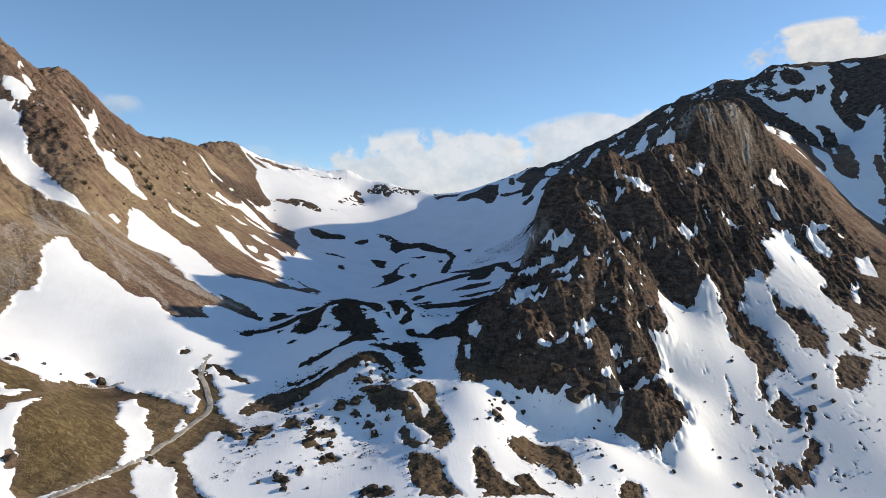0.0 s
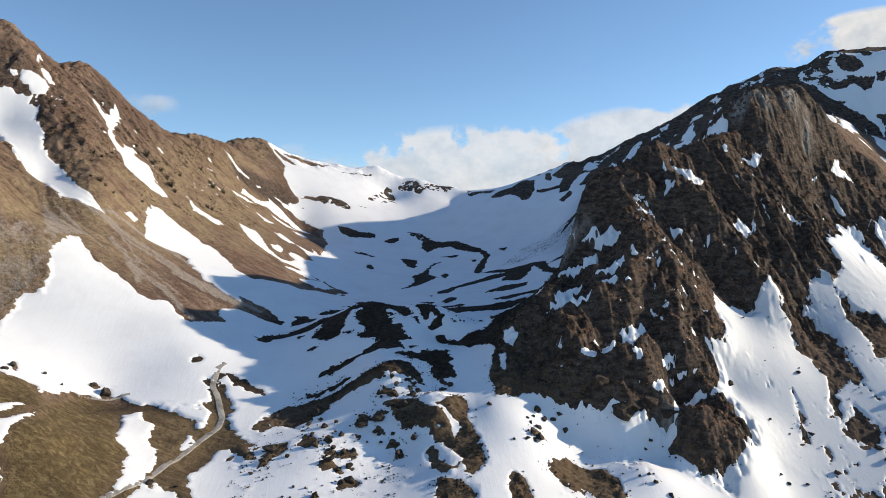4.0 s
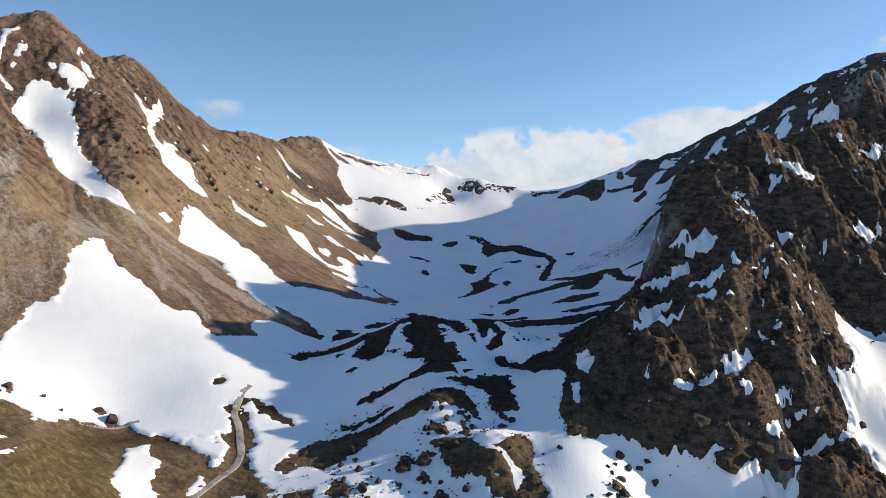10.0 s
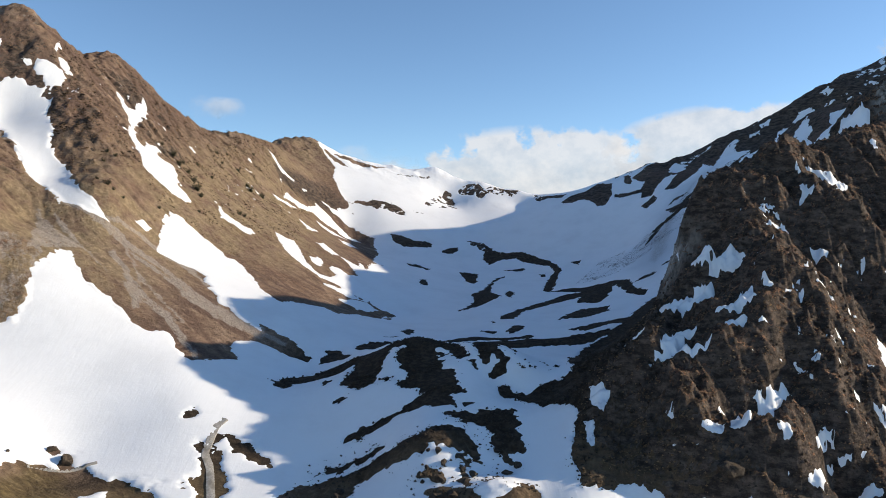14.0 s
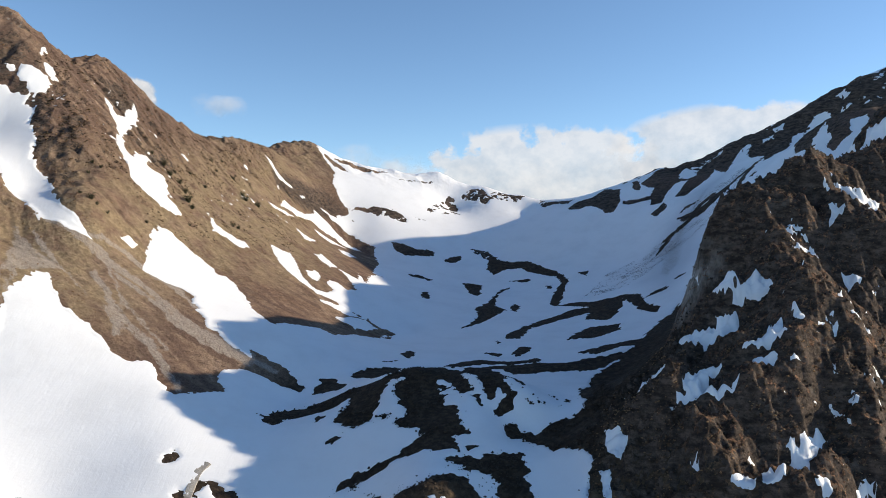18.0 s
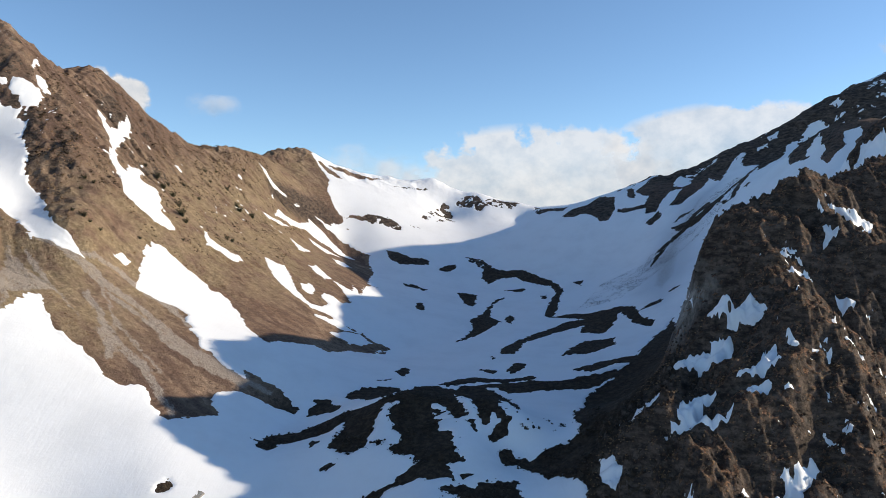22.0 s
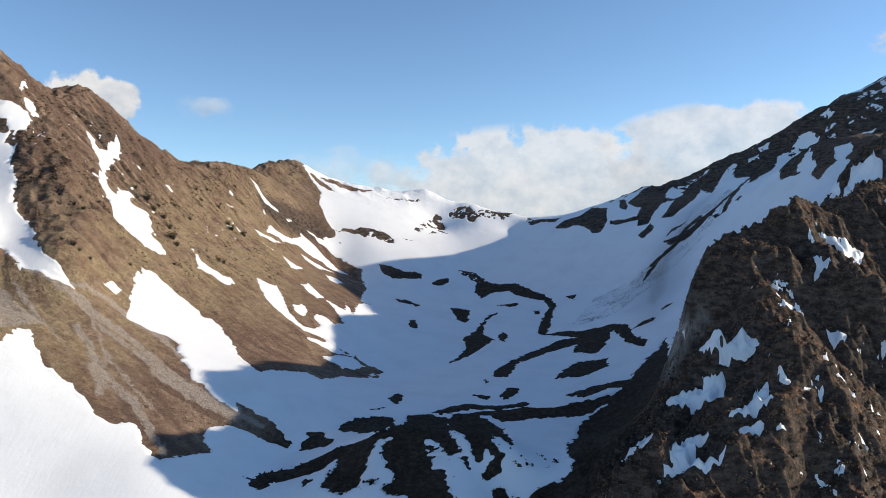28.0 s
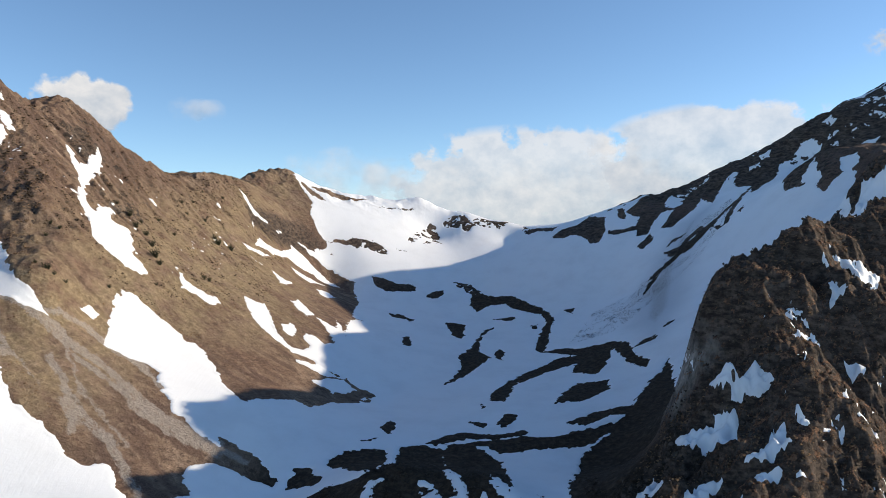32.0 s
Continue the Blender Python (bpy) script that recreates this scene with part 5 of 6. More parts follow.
snow((190, 821), (199, 822), (198, 815), (190, 817))
snow((202, 830), (212, 832), (209, 821), (202, 823))
snow((257, 830), (263, 831), (265, 822), (259, 820))
snow((115, 816), (121, 832), (126, 840), (135, 822), (125, 817))
snow((181, 672), (195, 685), (187, 655), (183, 650), (179, 660))
snow((198, 655), (209, 656), (207, 646), (199, 641), (191, 632))
snow((256, 777), (267, 776), (279, 770), (263, 756), (255, 761))
snow((278, 802), (281, 791), (278, 795))
snow((291, 812), (295, 802), (290, 804))
snow((316, 852), (322, 852), (308, 819), (306, 825))
snow((168, 517), (164, 528), (163, 535), (149, 516), (183, 626), (173, 628), (134, 474), (153, 505), (164, 509))
bare((102, 739), (120, 729), (143, 739), (163, 759), (181, 780), (175, 769), (157, 746), (138, 727), (117, 715), (105,
     725))
bare((150, 714), (155, 718), (154, 711), (150, 708))
bare((83, 771), (97, 780), (98, 775), (85, 766))
bare((-129, 347), (-126, 351), (-123, 349), (-125, 346))
bare((-134, 432), (-117, 429), (-105, 420), (-105, 416), (-117, 416), (-125, 416), (-130, 417))
bare((-151, 399), (-137, 402), (-129, 393), (-141, 377), (-148, 383), (-150, 390))
snow((-138, 408), (-132, 415), (-123, 417), (-117, 416), (-120, 409), (-130, 396))


def speckle(poly, size, cut, seed, bare_spots=True):
    """Melts small holes into the snow of an area, or leaves small scraps of snow on its ground."""
    box = near_patch(poly)
    spots = fbm(XG[box] / size, YG[box] / size, 4, seed, 0.6) + 0.55 * fbm(XG[box] / (5 * size), YG[box] / (5 * size), 2, seed + 9)
    spots = (spots - cut) * size * 0.8 - 6 * (1 - inside(XG[box], YG[box], list(poly), 8))
    COVER[box] = np.minimum(COVER[box], np.maximum(-spots, -9)) if bare_spots else np.maximum(COVER[box], np.minimum(spots, 9))


# eastern flank, boulder slope below the knoll, and the rock mountain
speckle([(125, 330), (120, 360), (160, 420), (230, 440), (390, 420), (390, 260), (200, 250), (140, 290)], 3.2, 1.15, 301)
speckle([(15, 292), (15, 318), (60, 318), (75, 290), (60, 262), (0, 262)], 3.2, 1.15, 311)
speckle([(-98, 300), (-85, 345), (-20, 345), (-5, 318), (-20, 262), (-90, 255)], 3.2, 1.12, 321)
speckle([(-75, 365), (-100, 385), (-60, 410), (0, 420), (10, 395), (-20, 370)], 3.0, 1.0, 331)
speckle([(-125, 258), (-100, 258), (-92, 300), (-105, 335), (-130, 320), (-120, 290)], 3.0, 1.2, 341)
speckle([(40, 350), (70, 400), (85, 440), (150, 475), (230, 520), (290, 520), (250, 450), (170, 405), (120, 370), (90, 335)], 3.0, 1.12, 351, False)
speckle([(-300, 480), (-330, 560), (-240, 760), (-200, 720), (-190, 560), (-250, 500)], 3.5, 1.22, 361, False)
speckle([(40, 870), (150, 815), (250, 780), (400, 790), (400, 900), (250, 850), (150, 850)], 6.0, 0.45, 371)
speckle([(40, 870), (150, 815), (250, 780), (400, 790), (400, 900), (250, 850), (150, 850)], 6.0, 0.95, 381, False)
speckle([(-165, 770), (20, 770), (20, 900), (-165, 900)], 3.6, 0.25, 391, False)
RAGGED_FLANK = [(118, 300), (120, 355), (150, 395), (180, 430), (400, 500), (420, 230), (130, 230)]
# frayed edges, and hollows filled by deep snow
FRAY = (fbm(XG / 3.4, YG / 3.4, 4, 401, 0.7) + 0.5 * fbm(XG / 1.7, YG / 1.7, 2, 407)) * (0.95 - 0.6 * rock_share(XG, YG) + 0.8 * inside(XG, YG, RAGGED_FLANK, 10)) * step(-np.abs(COVER), -6, -1)
SMOOTH = COVER + 0
COVER += FRAY
# no snow stays on the steepest steps of the rock
STEEP = np.hypot(np.gradient(ZG, YS, axis=0), np.gradient(ZG, XS, axis=1))
COVER -= 2.0 * step(STEEP, 2.5, 3.8) * rock_share(XG, YG) * step(-COVER, -7, -2)
SNOW_FLANK = [(116, 362), (150, 402), (185, 440), (206, 470), (260, 478), (300, 480), (330, 420), (330, 300), (118, 300)]
CRAGGY = rock_share(XG, YG) * (1 - inside(XG, YG, SNOW_FLANK, 10))
ZG = Z0 + (ZG - Z0) * (1 - 0.97 * np.maximum(step(SMOOTH, 1.0, 5.5), step(SMOOTH, -1.5 + 1.0 * CRAGGY, 2.0 + 2.5 * CRAGGY) * (1 - 0.85 * CRAGGY)) * (1 - 0.75 * step(YG + 0.15 * np.abs(XG), 850, 890)))
# clods and stones make bare ground uneven
CLODS = np.maximum(inside(XG, YG, RAGGED_FLANK, 10), inside(XG, YG, [(-88, 240), (-88, 345), (-20, 352), (40, 330), (130, 300), (110, 240)], 8))
ZG = ZG + CLODS * step(-SMOOTH, -0.2, 1.6) * (0.35 + fbm(XG / 2.2, YG / 2.2, 3, 411) * 0.55 + (ridged(XG / 6, YG / 6, 3, 413) - 0.3) * 0.8)
SNOW_Z = ZG + np.clip(0.55 * COVER, -0.9, 0.28)
DEEP = np.maximum.reduce([COVER[:-1, :-1], COVER[:-1, 1:], COVER[1:, 1:], COVER[1:, :-1]]) > -0.3


# ---- what the ground is made of ----
SCREE_AREAS = []
SCREE_AREAS.append([(-207, 427), (-190, 412), (-178, 406), (-165, 400), (-147, 387), (-140, 379), (-139, 383), (-147,
    391), (-164, 405), (-178, 410), (-191, 418), (-207, 432)])
SCREE_AREAS.append([(-171, 424), (-154, 420), (-140, 419), (-129, 420), (-131, 431), (-142, 430), (-156, 432), (-175,
    438)])
SCREE_AREAS.append([(-202, 435), (-185, 432), (-170, 428), (-171, 433), (-186, 436), (-203, 439)])
SCREE_AREAS.append([(-189, 407), (-180, 402), (-175, 395), (-173, 399), (-179, 408), (-189, 414)])
SCREE_AREAS.append([(-240, 440), (-215, 439), (-195, 440), (-170, 431), (-141, 423), (-118, 422), (-119, 426), (-141,
    427), (-171, 437), (-198, 447), (-216, 443), (-240, 443)])
SCREE_AREAS.append([(-239, 444), (-211, 442), (-193, 424), (-177, 404), (-164, 399), (-142, 384), (-142, 387), (-164,
    402), (-177, 406), (-193, 427), (-212, 446), (-239, 446)])
SCREE_AREAS.append([(-235, 430), (-215, 418), (-196, 407), (-197, 409), (-216, 421), (-235, 432)])
SCREE_AREAS.append([(-321, 484), (-294, 471), (-252, 448), (-235, 441), (-235, 443), (-253, 450), (-296, 475), (-323,
    488)])
SCREE_AREAS.append([(-250, 432), (-229, 407), (-219, 387), (-217, 388), (-228, 411), (-249, 435)])
SCREE_AREAS.append([(-242, 433), (-223, 422), (-215, 413), (-215, 417), (-224, 427), (-242, 436)])
SCREE_AREAS.append([(-223, 442), (-210, 457), (-185, 456), (-157, 439), (-158, 444), (-186, 462), (-212, 463), (-224,
    444)])
SCREE_AREAS.append([(-197, 461), (-174, 451), (-149, 442), (-150, 446), (-175, 455), (-198, 465)])
SCREE_AREAS.append([(-236, 382), (-234, 387), (-233, 392), (-236, 395), (-236, 389), (-238, 383)])
SCREE_AREAS.append([(-219, 366), (-217, 374), (-216, 383), (-218, 383), (-219, 375), (-221, 367)])
SCREE_AREAS.append([(-192, 421), (-173, 412), (-157, 402), (-157, 404), (-173, 414), (-192, 424)])
SCREE_AREAS.append([(-160, 446), (-137, 437), (-126, 431), (-126, 433), (-137, 439), (-160, 449)])
SCREE_AREAS.append([(-225.1, 394.3), (-248.5, 431.2), (-239.7, 428.4), (-230.4, 424.5), (-213.7, 419.1), (-218.1,
     405.3)])
SCREE_AREAS.append([(-236.6, 378.2), (-237.3, 387.4), (-233.4, 390.6), (-232.6, 380.9)])
PALE_AREAS = []
PALE_AREAS.append([(169.4, 517.2), (176.6, 528.1), (181, 526), (189.5, 528.6), (181, 515.7), (172.4, 510)])
PALE_AREAS.append([(187, 527), (196, 530), (200.1, 530.5), (197.4, 519.3), (190.7, 516), (189.3, 522.7)])
PALE_AREAS.append([(219.7, 526.9), (232.8, 548.1), (226, 527.9), (218.7, 522.6)])
PALE_AREAS.append([(209.3, 535.5), (226.2, 555), (227.4, 545.2), (215.3, 528.7), (208.7, 528.9)])
PALE_AREAS.append([(72.7, 325.1), (82.8, 329.6), (81.5, 324.5), (76.7, 323.3)])
PALE_AREAS.append([(-346, 550), (-345, 558), (-338, 546), (-343, 544)])
CRAG_AREAS = []
CRAG_AREAS.append([(-240, 362), (-217, 388), (-207, 371), (-213, 347), (-198.8, 311.8), (-202.8, 305.7)])
CRAG_AREAS.append([(-308, 462), (-287, 446), (-251, 398), (-240, 387), (-232, 399), (-218, 387), (-241, 362)])
DARK_CRAGS = []
DARK_CRAGS.append([(-312.2, 514.6), (-302.2, 525.4), (-294.9, 517.6), (-297.6, 510.5), (-295.6, 502.4), (-282.7,
    491.1), (-280.4, 481.3), (-289, 489.7), (-298.5, 501.2)])
DARK_CRAGS.append([(-281.3, 506.3), (-276.2, 521.6), (-267, 510.2), (-264, 497.1), (-265.4, 490.9)])
DARK_CRAGS.append([(-299.1, 578.8), (-301.4, 603.5), (-294, 594.6), (-286.6, 571.2), (-291.3, 568.3)])
DARK_CRAGS.append([(-276.3, 505.6), (-269.5, 510.6), (-261.9, 499.7), (-263.7, 495), (-268.5, 494.7)])
DARK_CRAGS.append([(-251.8, 741.8), (-238.2, 740.3), (-216.4, 801.8), (-190.7, 785.9), (-214.5, 731.4), (-232.8,
    712.9)])
DARK_CRAGS.append([(-254.5, 551.9), (-254.5, 582.6), (-245.1, 576.2), (-243.9, 553.1)])
DARK_CRAGS.append([(-235, 579.4), (-211.9, 588.6), (-195.2, 568.3), (-203.1, 552.9), (-221.6, 568.1)])
DARK_CRAGS.append([(-320.7, 516.4), (-318.5, 525.7), (-310.4, 518.7), (-303.2, 529), (-293.3, 515.4), (-286.2, 505.8),
     (-283.3, 492.1), (-280.8, 482.2), (-275.6, 477.4), (-291.3, 494.9), (-298.6, 502.6), (-304.6, 514.8), (-313.9,
     515.9)])
DARK_CRAGS.append([(-338.3, 519.8), (-338.7, 532.6), (-328.8, 534.3), (-327.8, 529.7), (-328.6, 523), (-332.2, 514.4)])
DARK_CRAGS.append([(-284.8, 517), (-283.5, 528.6), (-267, 511.7), (-264.2, 496.9), (-271.3, 500.2)])
DARK_CRAGS.append([(-299.1, 577.7), (-299.1, 594.4), (-291.9, 599.1), (-283.1, 565.9), (-291.9, 571.3)])
DARK_CRAGS.append([(-266.2, 477.8), (-257.5, 482.5), (-239.6, 462.5), (-238.2, 451.1), (-255.3, 466.6)])
DARK_CRAGS.append([(-334.7, 497.8), (-336.7, 509), (-332.2, 511.4), (-328.7, 503.8), (-330.3, 497.5)])
GREY_CRAGS = []
GREY_CRAGS.append([(-348, 488.9), (-342.3, 487.8), (-334.7, 483.3), (-313, 457.3), (-297.5, 435.5), (-278.8, 416.3),
     (-296.5, 448.2), (-282.7, 437.2), (-264.5, 411), (-255.3, 392.6), (-250.1, 379.9), (-250.2, 369.1)])
GREY_CRAGS.append([(-292.1, 444.8), (-294.9, 454.7), (-272.4, 425.9), (-254.4, 394.6), (-257.4, 392.2)])
MEADOW_AREAS = []
MEADOW_AREAS.append([(-149.4, 251.7), (-151.6, 269.6), (-158.9, 293.3), (-160.7, 311.3), (-152.5, 313.6), (-140.9,
    309), (-134.2, 291.3), (-121.4, 277.8), (-117, 262.9), (-116.4, 253.9), (-120, 241.7), (-123.9, 233.6), (-128.5,
    229.3), (-136.3, 225), (-144.2, 241.8), (-147.7, 246.7)])
MEADOW_AREAS.append([(-200.7, 296.7), (-188.1, 295.2), (-172.7, 301.8), (-164.9, 296.1), (-154, 283.5), (-154.7,
    259.5), (-164.4, 244.1)])


def share(areas, soft):
    """How far the places of the fine net lie inside any of the areas, 0 to 1."""
    out = np.zeros(XG.shape)
    for poly in areas:
        cut = near_patch(poly, 20)
        out[cut] = np.maximum(out[cut], inside(EDGE_X[cut], EDGE_Y[cut], poly, soft))
    return out


def give(me, name, values, used=None):
    me.attributes.new(name, "FLOAT", "POINT").data.foreach_set("value", values.ravel() if used is None else values.ravel()[used])


EAST_FLANK = [(100, 290), (118, 345), (150, 400), (180, 440), (400, 520), (420, 230), (120, 230)]
TRACK_BANKS = [(-128, 232), (-142, 300), (-128, 345), (-92, 345), (-82, 300), (-92, 245)]
LOWER_RIBS = [(-100, 240), (-98, 300), (-60, 345), (20, 350), (110, 300), (110, 240)]
BOWL = [(-150, 300), (-125, 400), (-85, 520), (-110, 640), (-140, 760), (-60, 840), (60, 840), (150, 760), (150, 620), (60, 460),
        (40, 425), (60, 395), (45, 365), (20, 345), (0, 330), (-60, 330), (-100, 330)]
ground = tagged(new("ground", sheet("ground", XG, YG, ZG)), "brown alpine grass and rock slopes of a mountain bowl", "ground", kind="structure")
ground.data.materials.append(ground_mat)
ROCK = np.maximum(rock_share(XG, YG), 0.8 * share(CRAG_AREAS, 8))
CLIFF = inside(XG, YG, [(47, 424), (63, 424), (70, 462), (50, 462)], 5) * (1 - step(Z0, 6, 16))
ROCK = np.maximum(ROCK, inside(XG, YG, [(-170, 780), (60, 780), (60, 930), (-120, 930)], 20))
ROCK = np.maximum(ROCK, 0.85 * step(Z0, 72, 104) * step(YG - XG * 0.2, 640, 760) * step(XG, -150, -90))
give(ground.data, "rock", ROCK)
GREY = share(GREY_CRAGS, 3)
give(ground.data, "bleak", np.maximum(np.maximum(0.6 * share(DARK_CRAGS, 6), 0.85 * GREY), np.maximum(step(Z0, 60, 90) * step(YG - XG * 0.2, 570, 640), step(YG, 700, 740)) * step(XG, -190, -165)))
give(ground.data, "pale", np.maximum.reduce([CLIFF, share(PALE_AREAS, 3), GREY]))
give(ground.data, "scree", np.maximum.reduce([share(SCREE_AREAS, 1.6), 0.68 * share(CRAG_AREAS, 8)]))
LOWER = west_share(XG, YG) * (1 - step(Z0 - 0.16 * (YG - 400), 5, 75))
give(ground.data, "pasture", LOWER)
give(ground.data, "wash", np.maximum(ROCK_CARVED.sample(ROCK_CARVED.wash, XG, YG) * step(XG, 0, 20), WEST_CARVED.sample(WEST_CARVED.wash, XG, YG) * (1 - step(XG, -140, -120))) * step(YG, 296, 310))
give(ground.data, "meadow", np.maximum.reduce([share(MEADOW_AREAS, 5), 0.75 * inside(XG, YG, TRACK_BANKS, 8), 0.5 * inside(XG, YG, LOWER_RIBS, 10)]))
give(ground.data, "heath", np.maximum.reduce([inside(XG, YG, BOWL, 12), 0.12 * step(ROCK, 0.4, 0.8), 0.55 * inside(XG, YG, EAST_FLANK, 15), 0.4 * inside(XG, YG, LOWER_RIBS, 10)]))


# ---- snow lying on it, patch by patch ----
def label_cells(mask):
    """A number for each connected patch of true cells, joined run by run."""
    rows, cols = mask.shape
    owner, runs, above = [], [], []
    edges = np.diff(np.pad(mask.astype(np.int8), ((0, 0), (1, 1))), axis=1)

    def root(k):
        while owner[k] != k:
            owner[k] = owner[owner[k]]
            k = owner[k]
        return k

    for r in range(rows):
        starts, ends = np.flatnonzero(edges[r] == 1), np.flatnonzero(edges[r] == -1)
        here, i = [], 0
        for a, b in zip(starts.tolist(), ends.tolist()):
            k = len(owner)
            owner.append(k)
            while i < len(above) and above[i][1] <= a:
                i += 1
            j = i
            while j < len(above) and above[j][0] < b:
                owner[root(k)] = root(above[j][2])
                j += 1
            here.append((a, b, k))
            runs.append((r, a, b, k))
        above = here
    out = np.full(mask.shape, -1, np.int32)
    for r, a, b, k in runs:
        out[r, a:b] = root(k)
    return out


PATCH = label_cells(DEEP)
found, size = np.unique(PATCH[PATCH >= 0], return_counts=True)
# eastern flank: dimmer grazing light put into the snow's colour, no dirt
DIRT_AND_SHADE = 0.8 * inside(XG, YG, [(84, 290), (112, 372), (170, 440), (400, 470), (400, 240), (84, 240)], 12)
# dirty snow under the slide debris
DIRT_AND_SHADE = np.maximum(DIRT_AND_SHADE, 0.97 * inside(XG, YG, [(70, 600), (62, 640), (75, 700), (120, 770), (150, 780), (110, 700), (95, 640)], 16))
small = np.isin(PATCH, found[size < 40])
for patch, cells in sorted(zip(found.tolist(), size.tolist()), key=lambda e: -e[1]):
    if cells < 40:
        break
    me = sheet("snow_patch", XG, YG, SNOW_Z, PATCH == patch)
    me.materials.append(snow_mat)
    if cells > 20000:
        ob = tagged(new("snow_field", me), "wide field of old spring snow filling the mountain bowl", "snow", kind="structure")
    else:
        ob = tagged(new("snow_patch", me), "leftover patch of old white snow on brown slope", "snow patch", "snow patches", kind="structure")
    where = np.zeros(len(me.vertices) * 3)
    me.vertices.foreach_get("co", where)
    columns, rows = np.searchsorted(XS, where[0::3] - 0.01), np.searchsorted(YS, where[1::3] - 0.01)
    give(me, "dirt_and_shade", DIRT_AND_SHADE[rows.clip(0, len(YS) - 1), columns.clip(0, len(XS) - 1)])
crumbs = tagged(new("snow_remnants", sheet("snow_remnants", XG, YG, SNOW_Z, small)), "small scraps of melting snow between rocks", "snow", kind="stuff")
crumbs.data.materials.append(snow_mat)


# ---- helpers for things ----
def part(name, bm, mat, parent=None, label="", smooth=False):
    me = bpy.data.meshes.new(name)
    bm.to_mesh(me)
    bm.free()
    if smooth:
        me.polygons.foreach_set("use_smooth", np.ones(len(me.polygons), bool))
    me.materials.append(mat)
    ob = new(name, me)
    ob.parent = parent
    return tagged(ob, label)


def surface(x, y):
    """The height of the ground or of the snow on it."""
    c, r = int(np.searchsorted(XS, x)), int(np.searchsorted(YS, y))
    return float(max(ZG[r, c], SNOW_Z[r, c]))


# ---- clouds far behind the crests ----
def cloud_material(kind):
    m, n, l, b = material("cloud_" + kind)
    n.remove(b)
    out = n["Material Output"]
    uv = n.new("ShaderNodeTexCoord").outputs["UV"]
    split = n.new("ShaderNodeSeparateXYZ")
    l.new(uv, split.inputs[0])

    def calc(op, a, c):
        t = n.new("ShaderNodeMath")
        t.operation = op
        for value, socket in ((a, t.inputs[0]), (c, t.inputs[1])):
            if isinstance(value, float):
                socket.default_value = value
            else:
                l.new(value, socket)
        return t.outputs[0]

    def puffs(scale, detail, rough):
        t = n.new("ShaderNodeTexNoise")
        t.inputs["Scale"].default_value, t.inputs["Detail"].default_value, t.inputs["Roughness"].default_value = scale, detail, rough
        p = n.new("ShaderNodeMapping")
        p.inputs["Scale"].default_value = (0.005, 0.005, 0.006)
        l.new(n.new("ShaderNodeNewGeometry").outputs["Position"], p.inputs[0])
        l.new(p.outputs[0], t.inputs["Vector"])
        return t.outputs["Fac"]

    x, y = calc("SUBTRACT", split.outputs["X"], 0.5), calc("SUBTRACT", split.outputs["Y"], 0.42)
    far = calc("ADD", calc("POWER", calc("ABSOLUTE", calc("MULTIPLY", x, 2.0), 0.0), 2.4), calc("POWER", calc("ABSOLUTE", calc("MULTIPLY", y, 2.0), 0.0), 2.0))
    lumps = calc("ADD", calc("MULTIPLY", calc("SUBTRACT", puffs(1.0, 5.0, 0.5), 0.5), {"tower": 3.0, "bank": 2.5, "low": 2.2, "wisp": 4.2, "haze": 0.8}[kind]), calc("MULTIPLY", calc("SUBTRACT", puffs(3.5, 5.0, 0.55), 0.5), 0.8))
    dense = calc("ADD", calc("SUBTRACT", {"tower": 0.75, "bank": 0.95, "low": 0.9, "wisp": 0.78, "haze": 1.0}[kind], far), lumps)
    fade = n.new("ShaderNodeMapRange")
    fade.interpolation_type = "SMOOTHSTEP"
    l.new(dense, fade.inputs["Value"])
    fade.inputs["From Min"].default_value, fade.inputs["From Max"].default_value = 0.0, {"tower": 0.40, "bank": 0.32, "low": 1.4, "wisp": 1.6, "haze": 1.2}[kind]
    fade.inputs["To Max"].default_value = {"tower": 1.0, "bank": 0.80, "low": 0.62, "wisp": 0.45, "haze": 0.75}[kind]
    edge = n.new("ShaderNodeMapRange")
    l.new(far, edge.inputs["Value"])
    edge.inputs["From Min"].default_value, edge.inputs["From Max"].default_value = 1.0, 0.72
    tone = n.new("ShaderNodeMapRange")
    l.new(calc("ADD", calc("MULTIPLY", y, 1.0), calc("MULTIPLY", calc("SUBTRACT", puffs(1.7, 5.0, 0.6), 0.5), 2.2)), tone.inputs["Value"])
    tone.inputs["From Min"].default_value, tone.inputs["From Max"].default_value = -0.55, 0.5
    tint = n.new("ShaderNodeMix")
    tint.data_type = "RGBA"
    l.new(tone.outputs[0], tint.inputs["Factor"])
    tint.inputs["A"].default_value, tint.inputs["B"].default_value = (0.50, 0.56, 0.66, 1), (0.90, 0.86, 0.86, 1)
    glow, clear, both = n.new("ShaderNodeEmission"), n.new("ShaderNodeBsdfTransparent"), n.new("ShaderNodeMixShader")
    l.new(tint.outputs["Result"], glow.inputs["Color"])
    glow.inputs["Strength"].default_value = 0.72
    l.new(calc("MULTIPLY", fade.outputs[0], edge.outputs[0]), both.inputs[0])
    l.new(clear.outputs[0], both.inputs[1])
    l.new(glow.outputs[0], both.inputs[2])
    l.new(both.outputs[0], out.inputs["Surface"])
    return m


CLOUD_MATS = {kind: cloud_material(kind) for kind in ("tower", "bank", "low", "wisp", "haze")}
CLOUD_WORDS = {"tower": "bright white cumulus cloud rising behind the crest", "bank": "long pale bank of cumulus cloud behind the saddle",
               "low": "thin hazy cloud low behind the saddle", "wisp": "small faint wisp of white cloud", "haze": "pale haze low over the saddle"}


